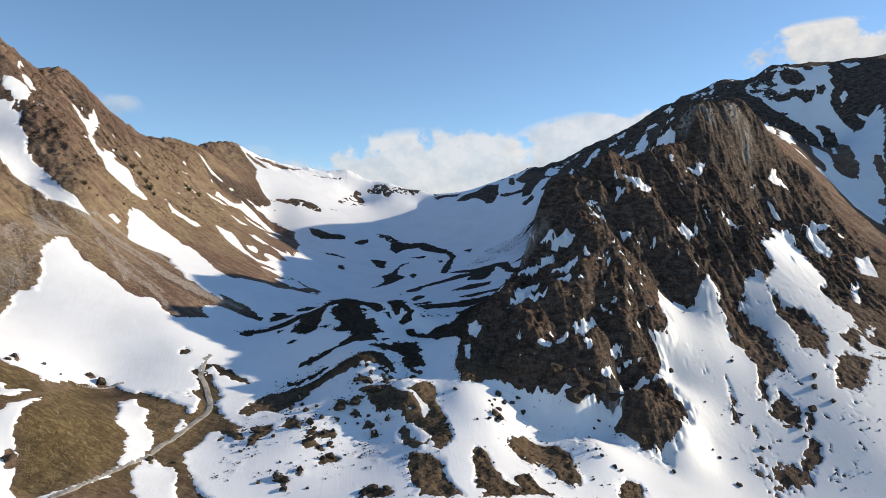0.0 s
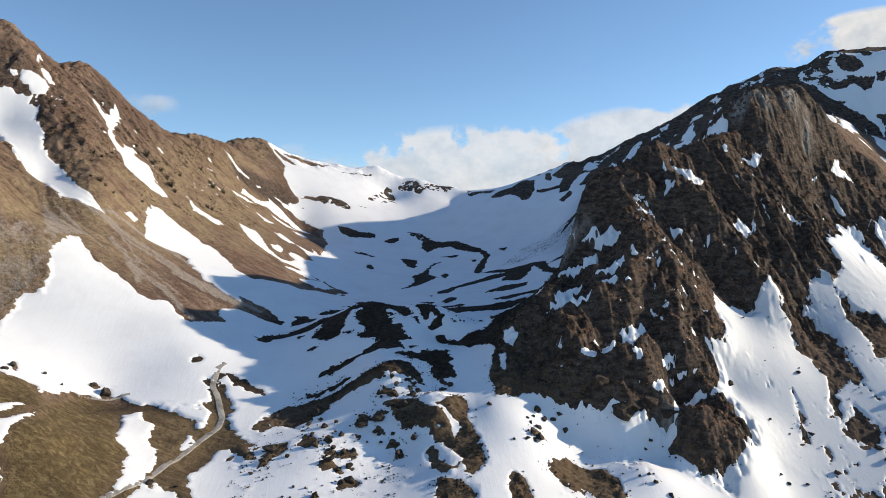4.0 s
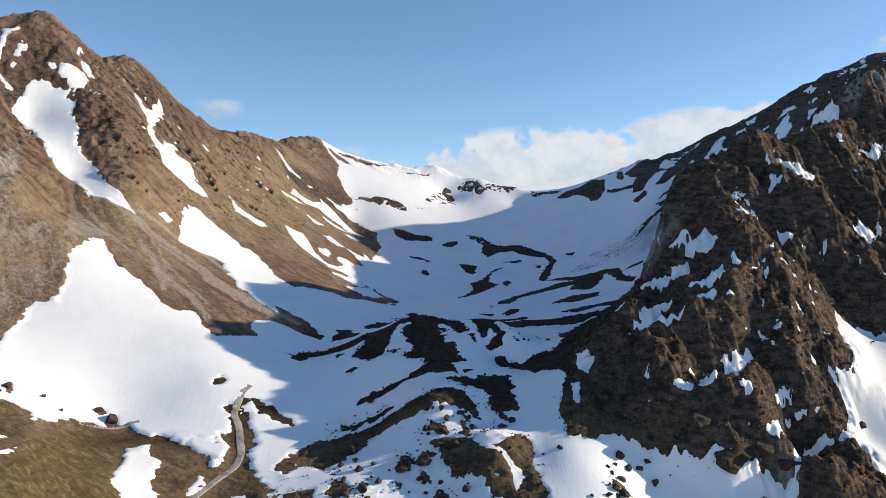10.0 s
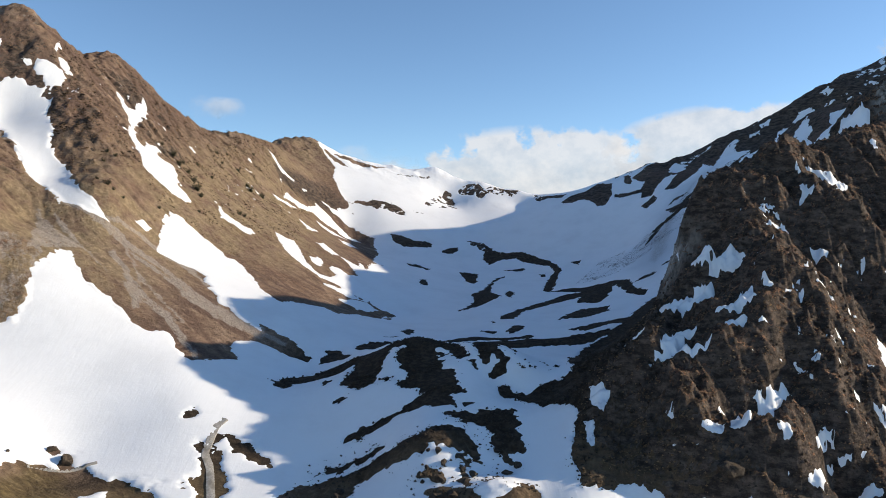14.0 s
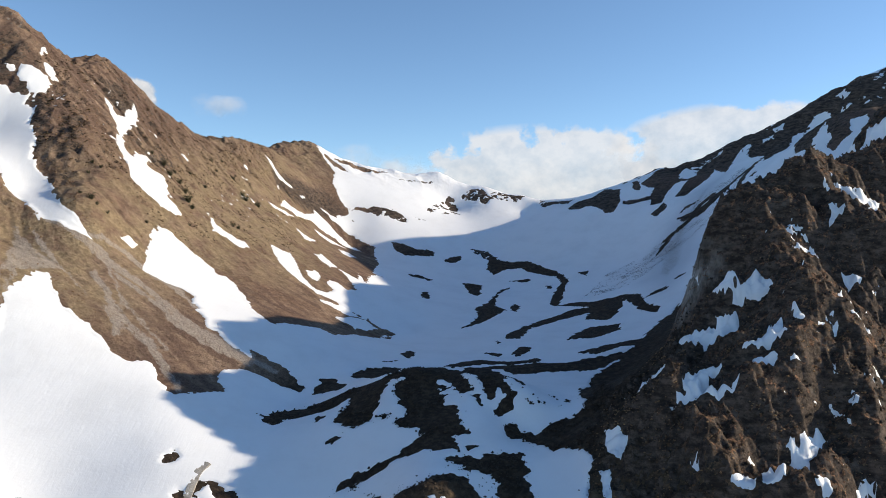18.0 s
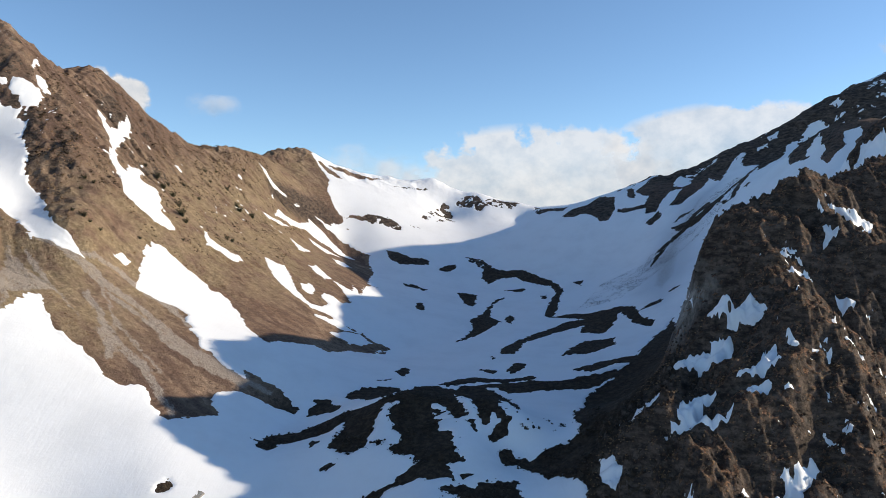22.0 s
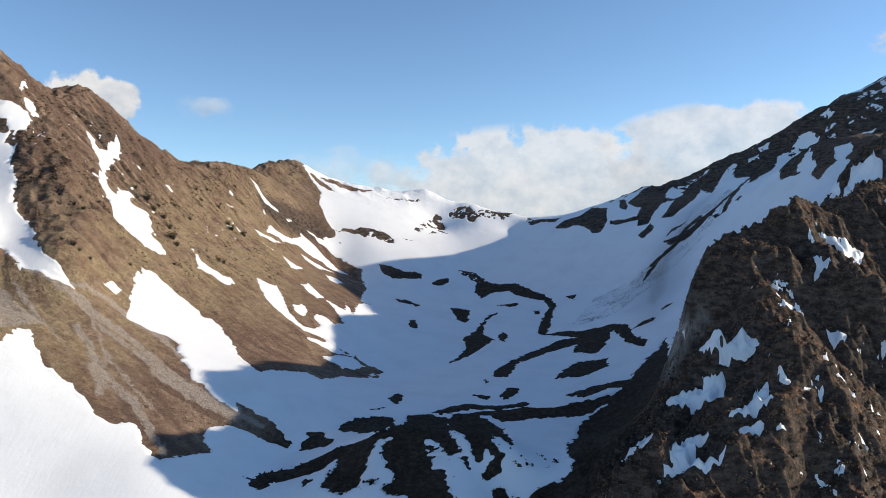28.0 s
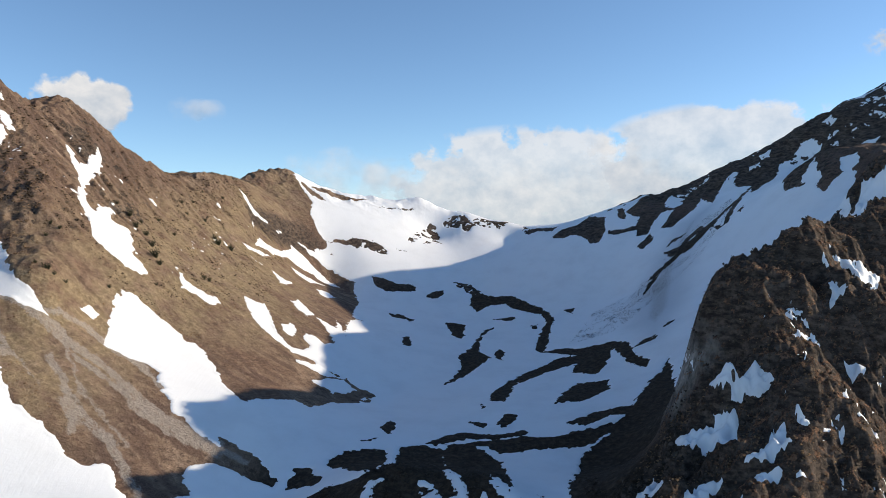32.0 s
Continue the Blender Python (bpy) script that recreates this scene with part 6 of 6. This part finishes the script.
def cloud(x, y, z, width, height, kind):
    """A far bank of cloud: a sheet bent round the valley."""
    bm = bmesh.new()
    uv = bm.loops.layers.uv.new("UVMap")
    n = 12
    across = Vector((y, -x, 0)).normalized()
    inward = Vector((-x, -y, 0)).normalized()
    rows = [[bm.verts.new(Vector((x, y, z + (v - 0.5) * height)) + across * (u / n - 0.5) * width + inward * (0.05 * width * (2 * u / n - 1) ** 2)) for u in range(n + 1)] for v in (0, 1)]
    for u in range(n):
        face = bm.faces.new((rows[0][u], rows[0][u + 1], rows[1][u + 1], rows[1][u]))
        for loop, (a, b) in zip(face.loops, ((u, 0), (u + 1, 0), (u + 1, 1), (u, 1))):
            loop[uv].uv = (a / n, b)
    ob = part("backdrop", bm, CLOUD_MATS[kind])
    tagged(ob, CLOUD_WORDS[kind], "cloud", kind="structure")


cloud(1672, 3082, 841, 738, 305, "tower")
cloud(-705, 3646, 381, 355, 241, "low")
cloud(7, 3719, 327, 1527, 667, "bank")
cloud(906, 3589, 452, 1314, 533, "bank")
cloud(53, 3942, 230, 2982, 604, "haze")
cloud(-1955, 3094, 660, 497, 320, "tower")
cloud(-1588, 3307, 641, 195, 160, "wisp")
cloud(-1465, 3365, 640, 149, 149, "wisp")
cloud(-1461, 3237, 627, 195, 124, "wisp")
cloud(-886, 3614, 386, 710, 302, "low")

# ---- the gravel track up the valley ----
FOOTPATH_LINE = [(-159.5, 310.3), (-155.9, 312.4), (-151.6, 314.6), (-147.7, 317.8), (-143.0, 321.0)]
TRACK_LINE = [(-114.0, 350.0), (-115.0, 345.0), (-114.0, 338.0), (-113.0, 333.0), (-109.3, 328.4), (-105.7, 321.5),
    (-102.6, 314.6), (-102.4, 306.6), (-104.6, 296.5), (-106.3, 287.4), (-108.0, 279.3), (-109.4, 271.2), (-110.6,
    263.2), (-113.0, 256.1), (-116.2, 248.9), (-118.5, 242.8), (-121.0, 237.7), (-123.4, 232.6), (-127.0, 228.4)]
DEBRIS_AREA = [(20, 643), (42, 704), (87, 717), (113, 738), (160, 767), (159, 738), (118, 690), (86, 675), (49, 643)]


def ribbon(name, line, width, mat, label, lift=0.14):
    """A track laid on the ground along a line, slightly crowned, with worn uneven edges."""
    pts = [Vector((x, y)) for x, y in line]
    fine = []
    for i in range(len(pts) - 1):
        p0, p1, p2, p3 = pts[max(i - 1, 0)], pts[i], pts[i + 1], pts[min(i + 2, len(pts) - 1)]
        for k in range(10):
            t = k / 10
            fine.append(0.5 * (2 * p1 + (p2 - p0) * t + (2 * p0 - 5 * p1 + 4 * p2 - p3) * t * t + (3 * p1 - p0 - 3 * p2 + p3) * t ** 3))
    bm = bmesh.new()
    rows = []
    for i, p in enumerate(fine):
        ahead = (fine[min(i + 1, len(fine) - 1)] - fine[max(i - 1, 0)]).normalized()
        side = Vector((-ahead.y, ahead.x))
        wide = width * (1 + 0.12 * noise.noise(Vector((i * 0.23, 0, 1))))
        middle = surface(p.x, p.y)
        row = []
        for s, up in ((-0.56, -0.5), (-0.52, -0.02), (-0.48, 0.0), (-0.2, 0.03), (0, 0.07), (0.2, 0.03), (0.48, 0.0), (0.52, -0.02), (0.56, -0.5)):
            q = p + side * s * wide
            row.append(bm.verts.new((q.x, q.y, 0.5 * middle + 0.5 * surface(q.x, q.y) + lift + up)))
        rows.append(row)
    for a, b in zip(rows, rows[1:]):
        for k in range(len(a) - 1):
            bm.faces.new((a[k], b[k], b[k + 1], a[k + 1]))
    ob = part(name, bm, mat, smooth=True)
    return tagged(ob, label, "track", kind="structure")


ribbon("road", TRACK_LINE, 2.4, track_mat, "grey gravel farm track winding up beside the meadow hump")
ribbon("pavement", FOOTPATH_LINE, 1.2, track_mat, "narrow trodden earth path at the edge of the snow", 0.12)


# ---- loose rocks ----
def rock_mesh(seed, rough, flat):
    """A broken rock about 1 m wide: a ball cut by a few planes and roughened."""
    rnd = random.Random(seed)
    bm = bmesh.new()
    bmesh.ops.create_icosphere(bm, subdivisions=3, radius=0.5)
    cuts = [(Vector((rnd.gauss(0, 1), rnd.gauss(0, 1), rnd.gauss(0.2, 1))).normalized(), rnd.uniform(0.17, 0.36)) for _ in range(14)]
    for v in bm.verts:
        p = v.co.copy()
        for way, far in cuts:
            over = p.dot(way) - far
            if over > 0:
                p -= way * over * 0.97
        p *= 1 + rough * noise.fractal(p * 4 + Vector((seed * 3.1, 0, 0)), 0.8, 2.2, 4)
        v.co = Vector((p.x, p.y, p.z * flat))
    me = bpy.data.meshes.new("boulder")
    bm.to_mesh(me)
    bm.free()
    me.materials.append(boulder_mat)
    return me


ROCKS = [rock_mesh(k, 0.16, 0.62 + 0.06 * (k % 4)) for k in range(8)]
turn_rng = random.Random(5)


def boulder(x, y, width):
    ob = new("boulder", ROCKS[turn_rng.randrange(len(ROCKS))])
    s = width * 1.15
    ob.matrix_world = pose(x, y, surface(x, y) + 0.10 * s, turn_rng.uniform(-14, 14), turn_rng.uniform(-14, 14), turn_rng.uniform(0, 360)) @ Matrix.Diagonal((s, s * turn_rng.uniform(0.7, 1.0), s * turn_rng.uniform(0.75, 1.05), 1))
    big = width > 4
    tagged(ob, "large weathered brown boulder half sunk in snow" if big else "dark weathered rock lying on the snow slope", "boulder", "boulders on the snow")


BLOCKS = [rock_mesh(40 + k, 0.22, 0.95) for k in range(3)]


def outcrop(x, y, width):
    ob = new("rock_outcrop", BLOCKS[turn_rng.randrange(3)])
    ob.matrix_world = pose(x, y + 0.1 * width, surface(x, y) - 0.1 * width, 0, 0, turn_rng.uniform(0, 360)) @ Matrix.Diagonal((width * 1.1, width * 1.0, width * 0.85, 1))
    tagged(ob, "dark rock outcrop at the foot of the mountain wall" if width < 20 else "big brown rock outcrop standing out of the snow slope", "outcrop", "rock outcrops")


# ---- dwarf pines ----
def pine_parts(seed):
    """A low sprawling mountain pine, 1 m wide: bent stems and a ragged crown of needle tufts."""
    rnd = random.Random(seed)
    stems, crown = bmesh.new(), bmesh.new()
    tips = []
    for k in range(7):
        turn, reach, rise = k * 0.9 + rnd.uniform(-0.3, 0.3), rnd.uniform(0.22, 0.48), rnd.uniform(0.3, 0.75)
        before, ring0 = None, None
        for i in range(5):
            t = i / 4
            c = Vector((math.cos(turn) * reach * t, math.sin(turn) * reach * t, rise * t ** 1.4))
            r = 0.028 * (1 - 0.8 * t)
            ring = [stems.verts.new(c + Vector((math.cos(a) * r, math.sin(a) * r, 0))) for a in (0, 2.1, 4.2)]
            if ring0:
                for j in range(3):
                    stems.faces.new((ring0[j], ring0[(j + 1) % 3], ring[(j + 1) % 3], ring[j]))
            ring0 = ring
            if i > 0:
                tips.append((c, 0.11 + 0.10 * t))
    for c, r in tips:
        for _ in range(26):
            way = Vector((rnd.gauss(0, 1), rnd.gauss(0, 1), rnd.gauss(0.3, 0.8))).normalized()
            at = c + way * r * rnd.uniform(0.2, 1.1)
            at.z = max(at.z, 0.02)
            side = way.cross(Vector((rnd.gauss(0, 1), rnd.gauss(0, 1), rnd.gauss(0, 1)))).normalized() * 0.032
            tip = at + way * rnd.uniform(0.06, 0.12)
            crown.faces.new([crown.verts.new(p) for p in (at - side, at + side, tip)])
    return stems, crown


PINES = []
for k in range(3):
    holder = new("dwarf_pine")
    stems, crown = pine_parts(70 + k)
    part("stems", stems, bark_mat, holder)
    part("crown", crown, needle_mat, holder)
    tagged(holder, "low dark green mountain pine on the grassy slope", "shrub", "dwarf pines on the slope")
    PINES.append(holder)
    holder.matrix_world = pose(-228 + 9 * k, 462 + 30 * k, surface(-228 + 9 * k, 462 + 30 * k) - 0.1) @ Matrix.Scale(2.2, 4)


def dwarf_pine(x, y, width):
    ob = copy_thing(PINES[turn_rng.randrange(3)], Matrix.Identity(4))
    s = width * 0.95
    ob.matrix_basis = pose(x, y, surface(x, y) - 0.1, 0, 0, turn_rng.uniform(0, 360)) @ Matrix.Diagonal((s, s, s * turn_rng.uniform(0.9, 1.3), 1))


# loose rocks: x, y, width
boulder(-145.3, 237.7, 5.0)
boulder(-184.3, 307.4, 4.8)
boulder(-183.9, 301.4, 4.5)
boulder(-152.5, 318.6, 6.7)
boulder(-158.3, 320.4, 3.6)
boulder(-174.0, 311.8, 2.4)
boulder(-166.0, 310.1, 1.5)
boulder(-107.8, 262.3, 4.9)
boulder(-99.6, 263.6, 2.4)
boulder(-78.7, 276.5, 2.2)
boulder(-75.4, 290.7, 6.6)
boulder(-76.6, 282.6, 3.7)
boulder(-28.7, 292.7, 3.7)
boulder(-52.3, 284.7, 5.5)
boulder(-49.2, 281.8, 3.2)
boulder(-45.3, 283.9, 3.6)
boulder(-48.5, 290.9, 3.2)
boulder(-43.7, 277.0, 4.8)
boulder(-46.4, 274.9, 3.1)
boulder(-45.2, 293.0, 2.8)
boulder(-52.6, 291.7, 2.8)
boulder(-53.2, 264.6, 3.6)
boulder(-60.8, 259.2, 4.9)
boulder(-57.2, 257.4, 3.3)
boulder(-56.7, 252.4, 3.9)
boulder(-66.5, 256.0, 2.2)
boulder(-48.4, 253.7, 1.7)
boulder(-61.6, 269.2, 1.8)
boulder(-33.5, 286.5, 1.9)
boulder(-78.7, 276.5, 1.9)
boulder(-23.6, 323.1, 3.5)
boulder(-28.3, 311.9, 5.7)
boulder(-65.2, 325.3, 4.8)
boulder(-65.8, 309.2, 3.5)
boulder(-68.1, 286.0, 2.4)
boulder(14.0, 295.6, 1.7)
boulder(-0.0, 312.0, 1.6)
boulder(-25.6, 252.7, 5.7)
boulder(-20.2, 251.9, 4.3)
boulder(-17.4, 337.4, 3.6)
boulder(14.0, 295.6, 1.5)
boulder(33.6, 321.4, 3.2)
boulder(35.5, 317.5, 3.2)
boulder(69.5, 319.9, 2.3)
boulder(66.8, 316.7, 2.9)
boulder(62.8, 307.5, 1.9)
boulder(113.0, 354.9, 4.1)
boulder(92.1, 308.7, 5.5)
boulder(85.9, 306.5, 3.2)
boulder(97.0, 300.9, 2.6)
boulder(130.0, 385.9, 1.6)
boulder(121.1, 321.0, 2.4)
boulder(123.3, 319.0, 2.4)
boulder(146.3, 328.0, 3.6)
boulder(142.5, 342.0, 4.1)
boulder(169.6, 340.0, 5.0)
boulder(169.8, 335.0, 3.4)
boulder(179.6, 348.5, 5.9)
boulder(189.6, 366.1, 5.3)
boulder(186.7, 359.9, 4.5)
boulder(127.4, 308.1, 3.8)
boulder(69.2, 287.7, 3.3)
boulder(71.7, 286.8, 2.4)
boulder(64.6, 291.6, 2.7)
boulder(63.1, 295.5, 1.8)
boulder(59.6, 294.4, 1.8)
boulder(58.5, 278.2, 1.5)
boulder(125.4, 342.2, 2.2)
boulder(131.5, 321.3, 2.1)
boulder(161.8, 375.0, 3.6)
boulder(148.6, 368.5, 2.8)
boulder(192.7, 353.1, 4.4)
boulder(-35.1, 329.7, 4.0)
boulder(-28.9, 330.1, 4.0)
boulder(-32.9, 325.9, 3.1)
boulder(-33.6, 319.4, 5.1)
boulder(-39.4, 320.6, 3.4)
boulder(-37.9, 323.7, 2.6)
boulder(-38.4, 319.2, 2.1)
boulder(-33.8, 312.4, 4.2)
boulder(-27.1, 325.0, 3.5)
boulder(-25.3, 318.6, 3.4)
boulder(-23.3, 332.0, 2.7)
boulder(-25.6, 330.2, 2.2)
boulder(-44.4, 304.6, 7.0)
boulder(-43.4, 307.6, 3.7)
boulder(-37.7, 307.8, 6.6)
boulder(-38.3, 302.3, 4.0)
boulder(-37.0, 301.1, 2.4)
boulder(-31.5, 300.9, 2.4)
boulder(-55.0, 295.2, 4.8)
boulder(-51.2, 299.5, 3.2)
boulder(-58.8, 305.9, 3.8)
boulder(-61.8, 312.6, 3.0)
boulder(-54.5, 308.6, 2.9)
boulder(-64.4, 319.4, 6.2)
boulder(-59.7, 292.2, 5.6)
boulder(-62.5, 300.9, 2.5)
boulder(-31.6, 296.8, 4.0)
boulder(-23.4, 297.1, 3.9)
boulder(-35.8, 298.0, 2.2)
boulder(-14.0, 326.2, 4.3)
boulder(-10.9, 329.9, 3.5)
boulder(5.1, 313.7, 2.9)
boulder(24.3, 318.2, 4.2)
boulder(27.0, 316.1, 3.4)
boulder(19.9, 311.2, 2.1)
boulder(22.4, 314.3, 2.1)
boulder(23.6, 309.0, 3.7)
boulder(23.9, 301.5, 5.6)
boulder(21.2, 309.3, 2.5)
boulder(30.6, 318.5, 3.9)
boulder(21.5, 301.5, 3.2)
boulder(19.1, 297.9, 2.8)
boulder(-38.4, 329.8, 1.9)
boulder(-30.7, 306.2, 2.4)
# rock outcrops
outcrop(61.3, 322.6, 13.1)
outcrop(64.2, 323.8, 8.2)
outcrop(49.7, 327.2, 9.9)
outcrop(71.1, 327.1, 10.0)
outcrop(78.7, 326.4, 11.0)
# dwarf pines
dwarf_pine(-230.8, 461.2, 5.0)
dwarf_pine(-250.9, 488.4, 2.5)
dwarf_pine(-252.8, 495.1, 2.5)
dwarf_pine(-248.0, 495.4, 2.5)
dwarf_pine(-249.1, 563.7, 4.4)
dwarf_pine(-242.1, 557.9, 4.3)
dwarf_pine(-237.2, 560.0, 4.9)
dwarf_pine(-229.8, 553.1, 5.4)
dwarf_pine(-222.4, 543.9, 5.9)
dwarf_pine(-218.4, 541.2, 4.1)
dwarf_pine(-245.2, 569.1, 2.8)
dwarf_pine(-249.3, 597.8, 3.0)
dwarf_pine(-255.9, 642.3, 4.0)
dwarf_pine(-242.6, 652.0, 4.0)
dwarf_pine(-226.3, 638.1, 5.6)
dwarf_pine(-230.5, 641.9, 4.2)
dwarf_pine(-219.7, 645.5, 4.9)
dwarf_pine(-205.5, 570.1, 3.6)
dwarf_pine(-202.4, 571.8, 3.0)
dwarf_pine(-225.0, 466.0, 2.5)
dwarf_pine(-235.4, 459.2, 2.3)
dwarf_pine(-238.2, 597.7, 3.0)
dwarf_pine(-249.9, 639.0, 3.2)
dwarf_pine(-250.0, 700.9, 2.7)
dwarf_pine(-258.9, 682.6, 2.7)
dwarf_pine(-255.1, 659.5, 2.6)
dwarf_pine(-256.0, 561.1, 2.8)

# ---- loose stones and tussocks, too many to count ----
def scatter(name, spots, sizes, flat, mat, label, category, seed):
    """Small broken lumps, eight faces each, joined into one mesh."""
    rng = np.random.default_rng(seed)
    n = len(spots)
    base = np.array([(1, 0, 0), (-0.5, 0.87, 0), (-0.5, -0.87, 0), (0.25, 0.1, 0.9), (-0.3, 0.2, 0.7), (0, 0, -0.8)]) * 0.55
    faces = np.array([(0, 1, 4), (0, 4, 3), (1, 2, 4), (2, 3, 4), (2, 0, 3), (1, 0, 5), (2, 1, 5), (0, 2, 5)])
    turn = rng.uniform(0, 6.283, n)
    p = base[None] * rng.uniform(0.6, 1.3, (n, 6, 3)) * sizes[:, None, None]
    p[..., 2] *= flat
    x = p[..., 0] * np.cos(turn)[:, None] - p[..., 1] * np.sin(turn)[:, None] + spots[:, :1]
    y = p[..., 0] * np.sin(turn)[:, None] + p[..., 1] * np.cos(turn)[:, None] + spots[:, 1:2]
    z = p[..., 2] + spots[:, 2:]
    me = bpy.data.meshes.new(name)
    me.vertices.add(6 * n)
    me.vertices.foreach_set("co", np.stack([x, y, z], -1).ravel())
    me.loops.add(24 * n)
    me.loops.foreach_set("vertex_index", (faces[None] + 6 * np.arange(n)[:, None, None]).ravel().astype(np.int32))
    me.polygons.add(8 * n)
    me.polygons.foreach_set("loop_start", np.arange(0, 24 * n, 3, dtype=np.int32))
    me.update(calc_edges=True)
    me.materials.append(mat)
    return tagged(new(name, me), label, category, kind="stuff")


def sow(count, area, seed, cover_lo, cover_hi, lift):
    """Places inside an area where the snow cover lies between two values."""
    rng = np.random.default_rng(seed)
    ax, ay = [p[0] for p in area], [p[1] for p in area]
    x, y = rng.uniform(min(ax), max(ax), 6 * count), rng.uniform(min(ay), max(ay), 6 * count)
    c, r = np.searchsorted(XS, x), np.searchsorted(YS, y)
    ok = (poly_distance(x, y, area) > 0) & (COVER[r, c] > cover_lo) & (COVER[r, c] < cover_hi)
    clump = fbm(x / 9, y / 9, 3, seed) + 0.5 * rng.uniform(-1, 1, len(x))
    ok &= clump > 0.05
    x, y, c, r = x[ok][:count], y[ok][:count], c[ok][:count], r[ok][:count]
    return np.stack([x, y, np.maximum(ZG[r, c], SNOW_Z[r, c]) + lift], 1)


def spread_sizes(n, small, large, seed):
    return small + (large - small) * np.random.default_rng(seed).power(0.35, n)


spots = sow(9000, ROCK_MASS, 11, -9, 0.2, 0.0)
scatter("broken_rock", spots, spread_sizes(len(spots), 0.4, 1.6, 12), 0.95, boulder_mat, "broken dark rock and ledges on the mountain face", "rock debris", 1)
spots = sow(14000, ROCK_MASS, 13, -9, -0.3, 0.0)
scatter("tussocks", spots, spread_sizes(len(spots), 0.4, 1.1, 14), 0.7, tuft_mat, "withered tawny grass tussocks on rock ledges", "grass", 2)
spots = sow(26000, WEST_SLOPE, 15, -9, -0.5, 0.0)
scatter("slope_tussocks", spots, spread_sizes(len(spots), 0.4, 1.5, 16), 0.6, tuft_mat, "brown withered grass tussocks on the steep slope", "grass", 3)
spots = sow(12000, [(-300, 480), (-330, 560), (-270, 800), (-215, 760), (-175, 600), (-205, 500)], 17, -9, -0.8, 0.0)
scatter("heath_shrubs", spots, spread_sizes(len(spots), 0.5, 1.9, 18), 0.7, heath_mat, "dark low heath shrubs dotting the slope", "shrub", 4)
spots = sow(1500, [(-84, 240), (-84, 350), (10, 345), (95, 322), (130, 300), (110, 255)], 19, 0.2, 3.0, 0.05)
scatter("scattered_stones", spots, spread_sizes(len(spots), 0.2, 1.1, 20), 0.8, boulder_mat, "small dark stones strewn over the snow", "stones", 5)
spots = sow(4200, [(-84, 235), (-84, 350), (12, 350), (60, 318), (95, 300), (110, 245)], 25, -4.0, 0.6, 0.05)
scatter("rubble", spots, spread_sizes(len(spots), 0.3, 1.3, 26), 0.85, boulder_mat, "dark angular rubble on bare ground and along the snow's edge", "rubble", 8)
spots = sow(3200, [(-112, 350), (-115, 395), (-60, 425), (15, 432), (40, 400), (20, 345), (-30, 345)], 27, -9.0, 0.5, 0.08)
scatter("knoll_stones", spots, spread_sizes(len(spots), 0.4, 1.6, 28), 0.8, boulder_mat, "dark stones and clods on the bare knolls under the bowl", "stones", 9)
spots = sow(1300, [(125, 300), (120, 360), (160, 420), (260, 430), (330, 400), (330, 300), (200, 255)], 21, -1.5, 2.5, 0.1)
scatter("flank_stones", spots, spread_sizes(len(spots), 0.3, 1.3, 22), 0.8, boulder_mat, "small dark stones on the eastern snow flank", "stones", 6)
spots = sow(5200, DEBRIS_AREA, 23, 0.5, 9.5, 0.03)
scatter("slide_debris", spots, spread_sizes(len(spots), 0.3, 1.0, 24), 0.35, boulder_mat, "dark earth and stones from a snow slide", "debris", 7)
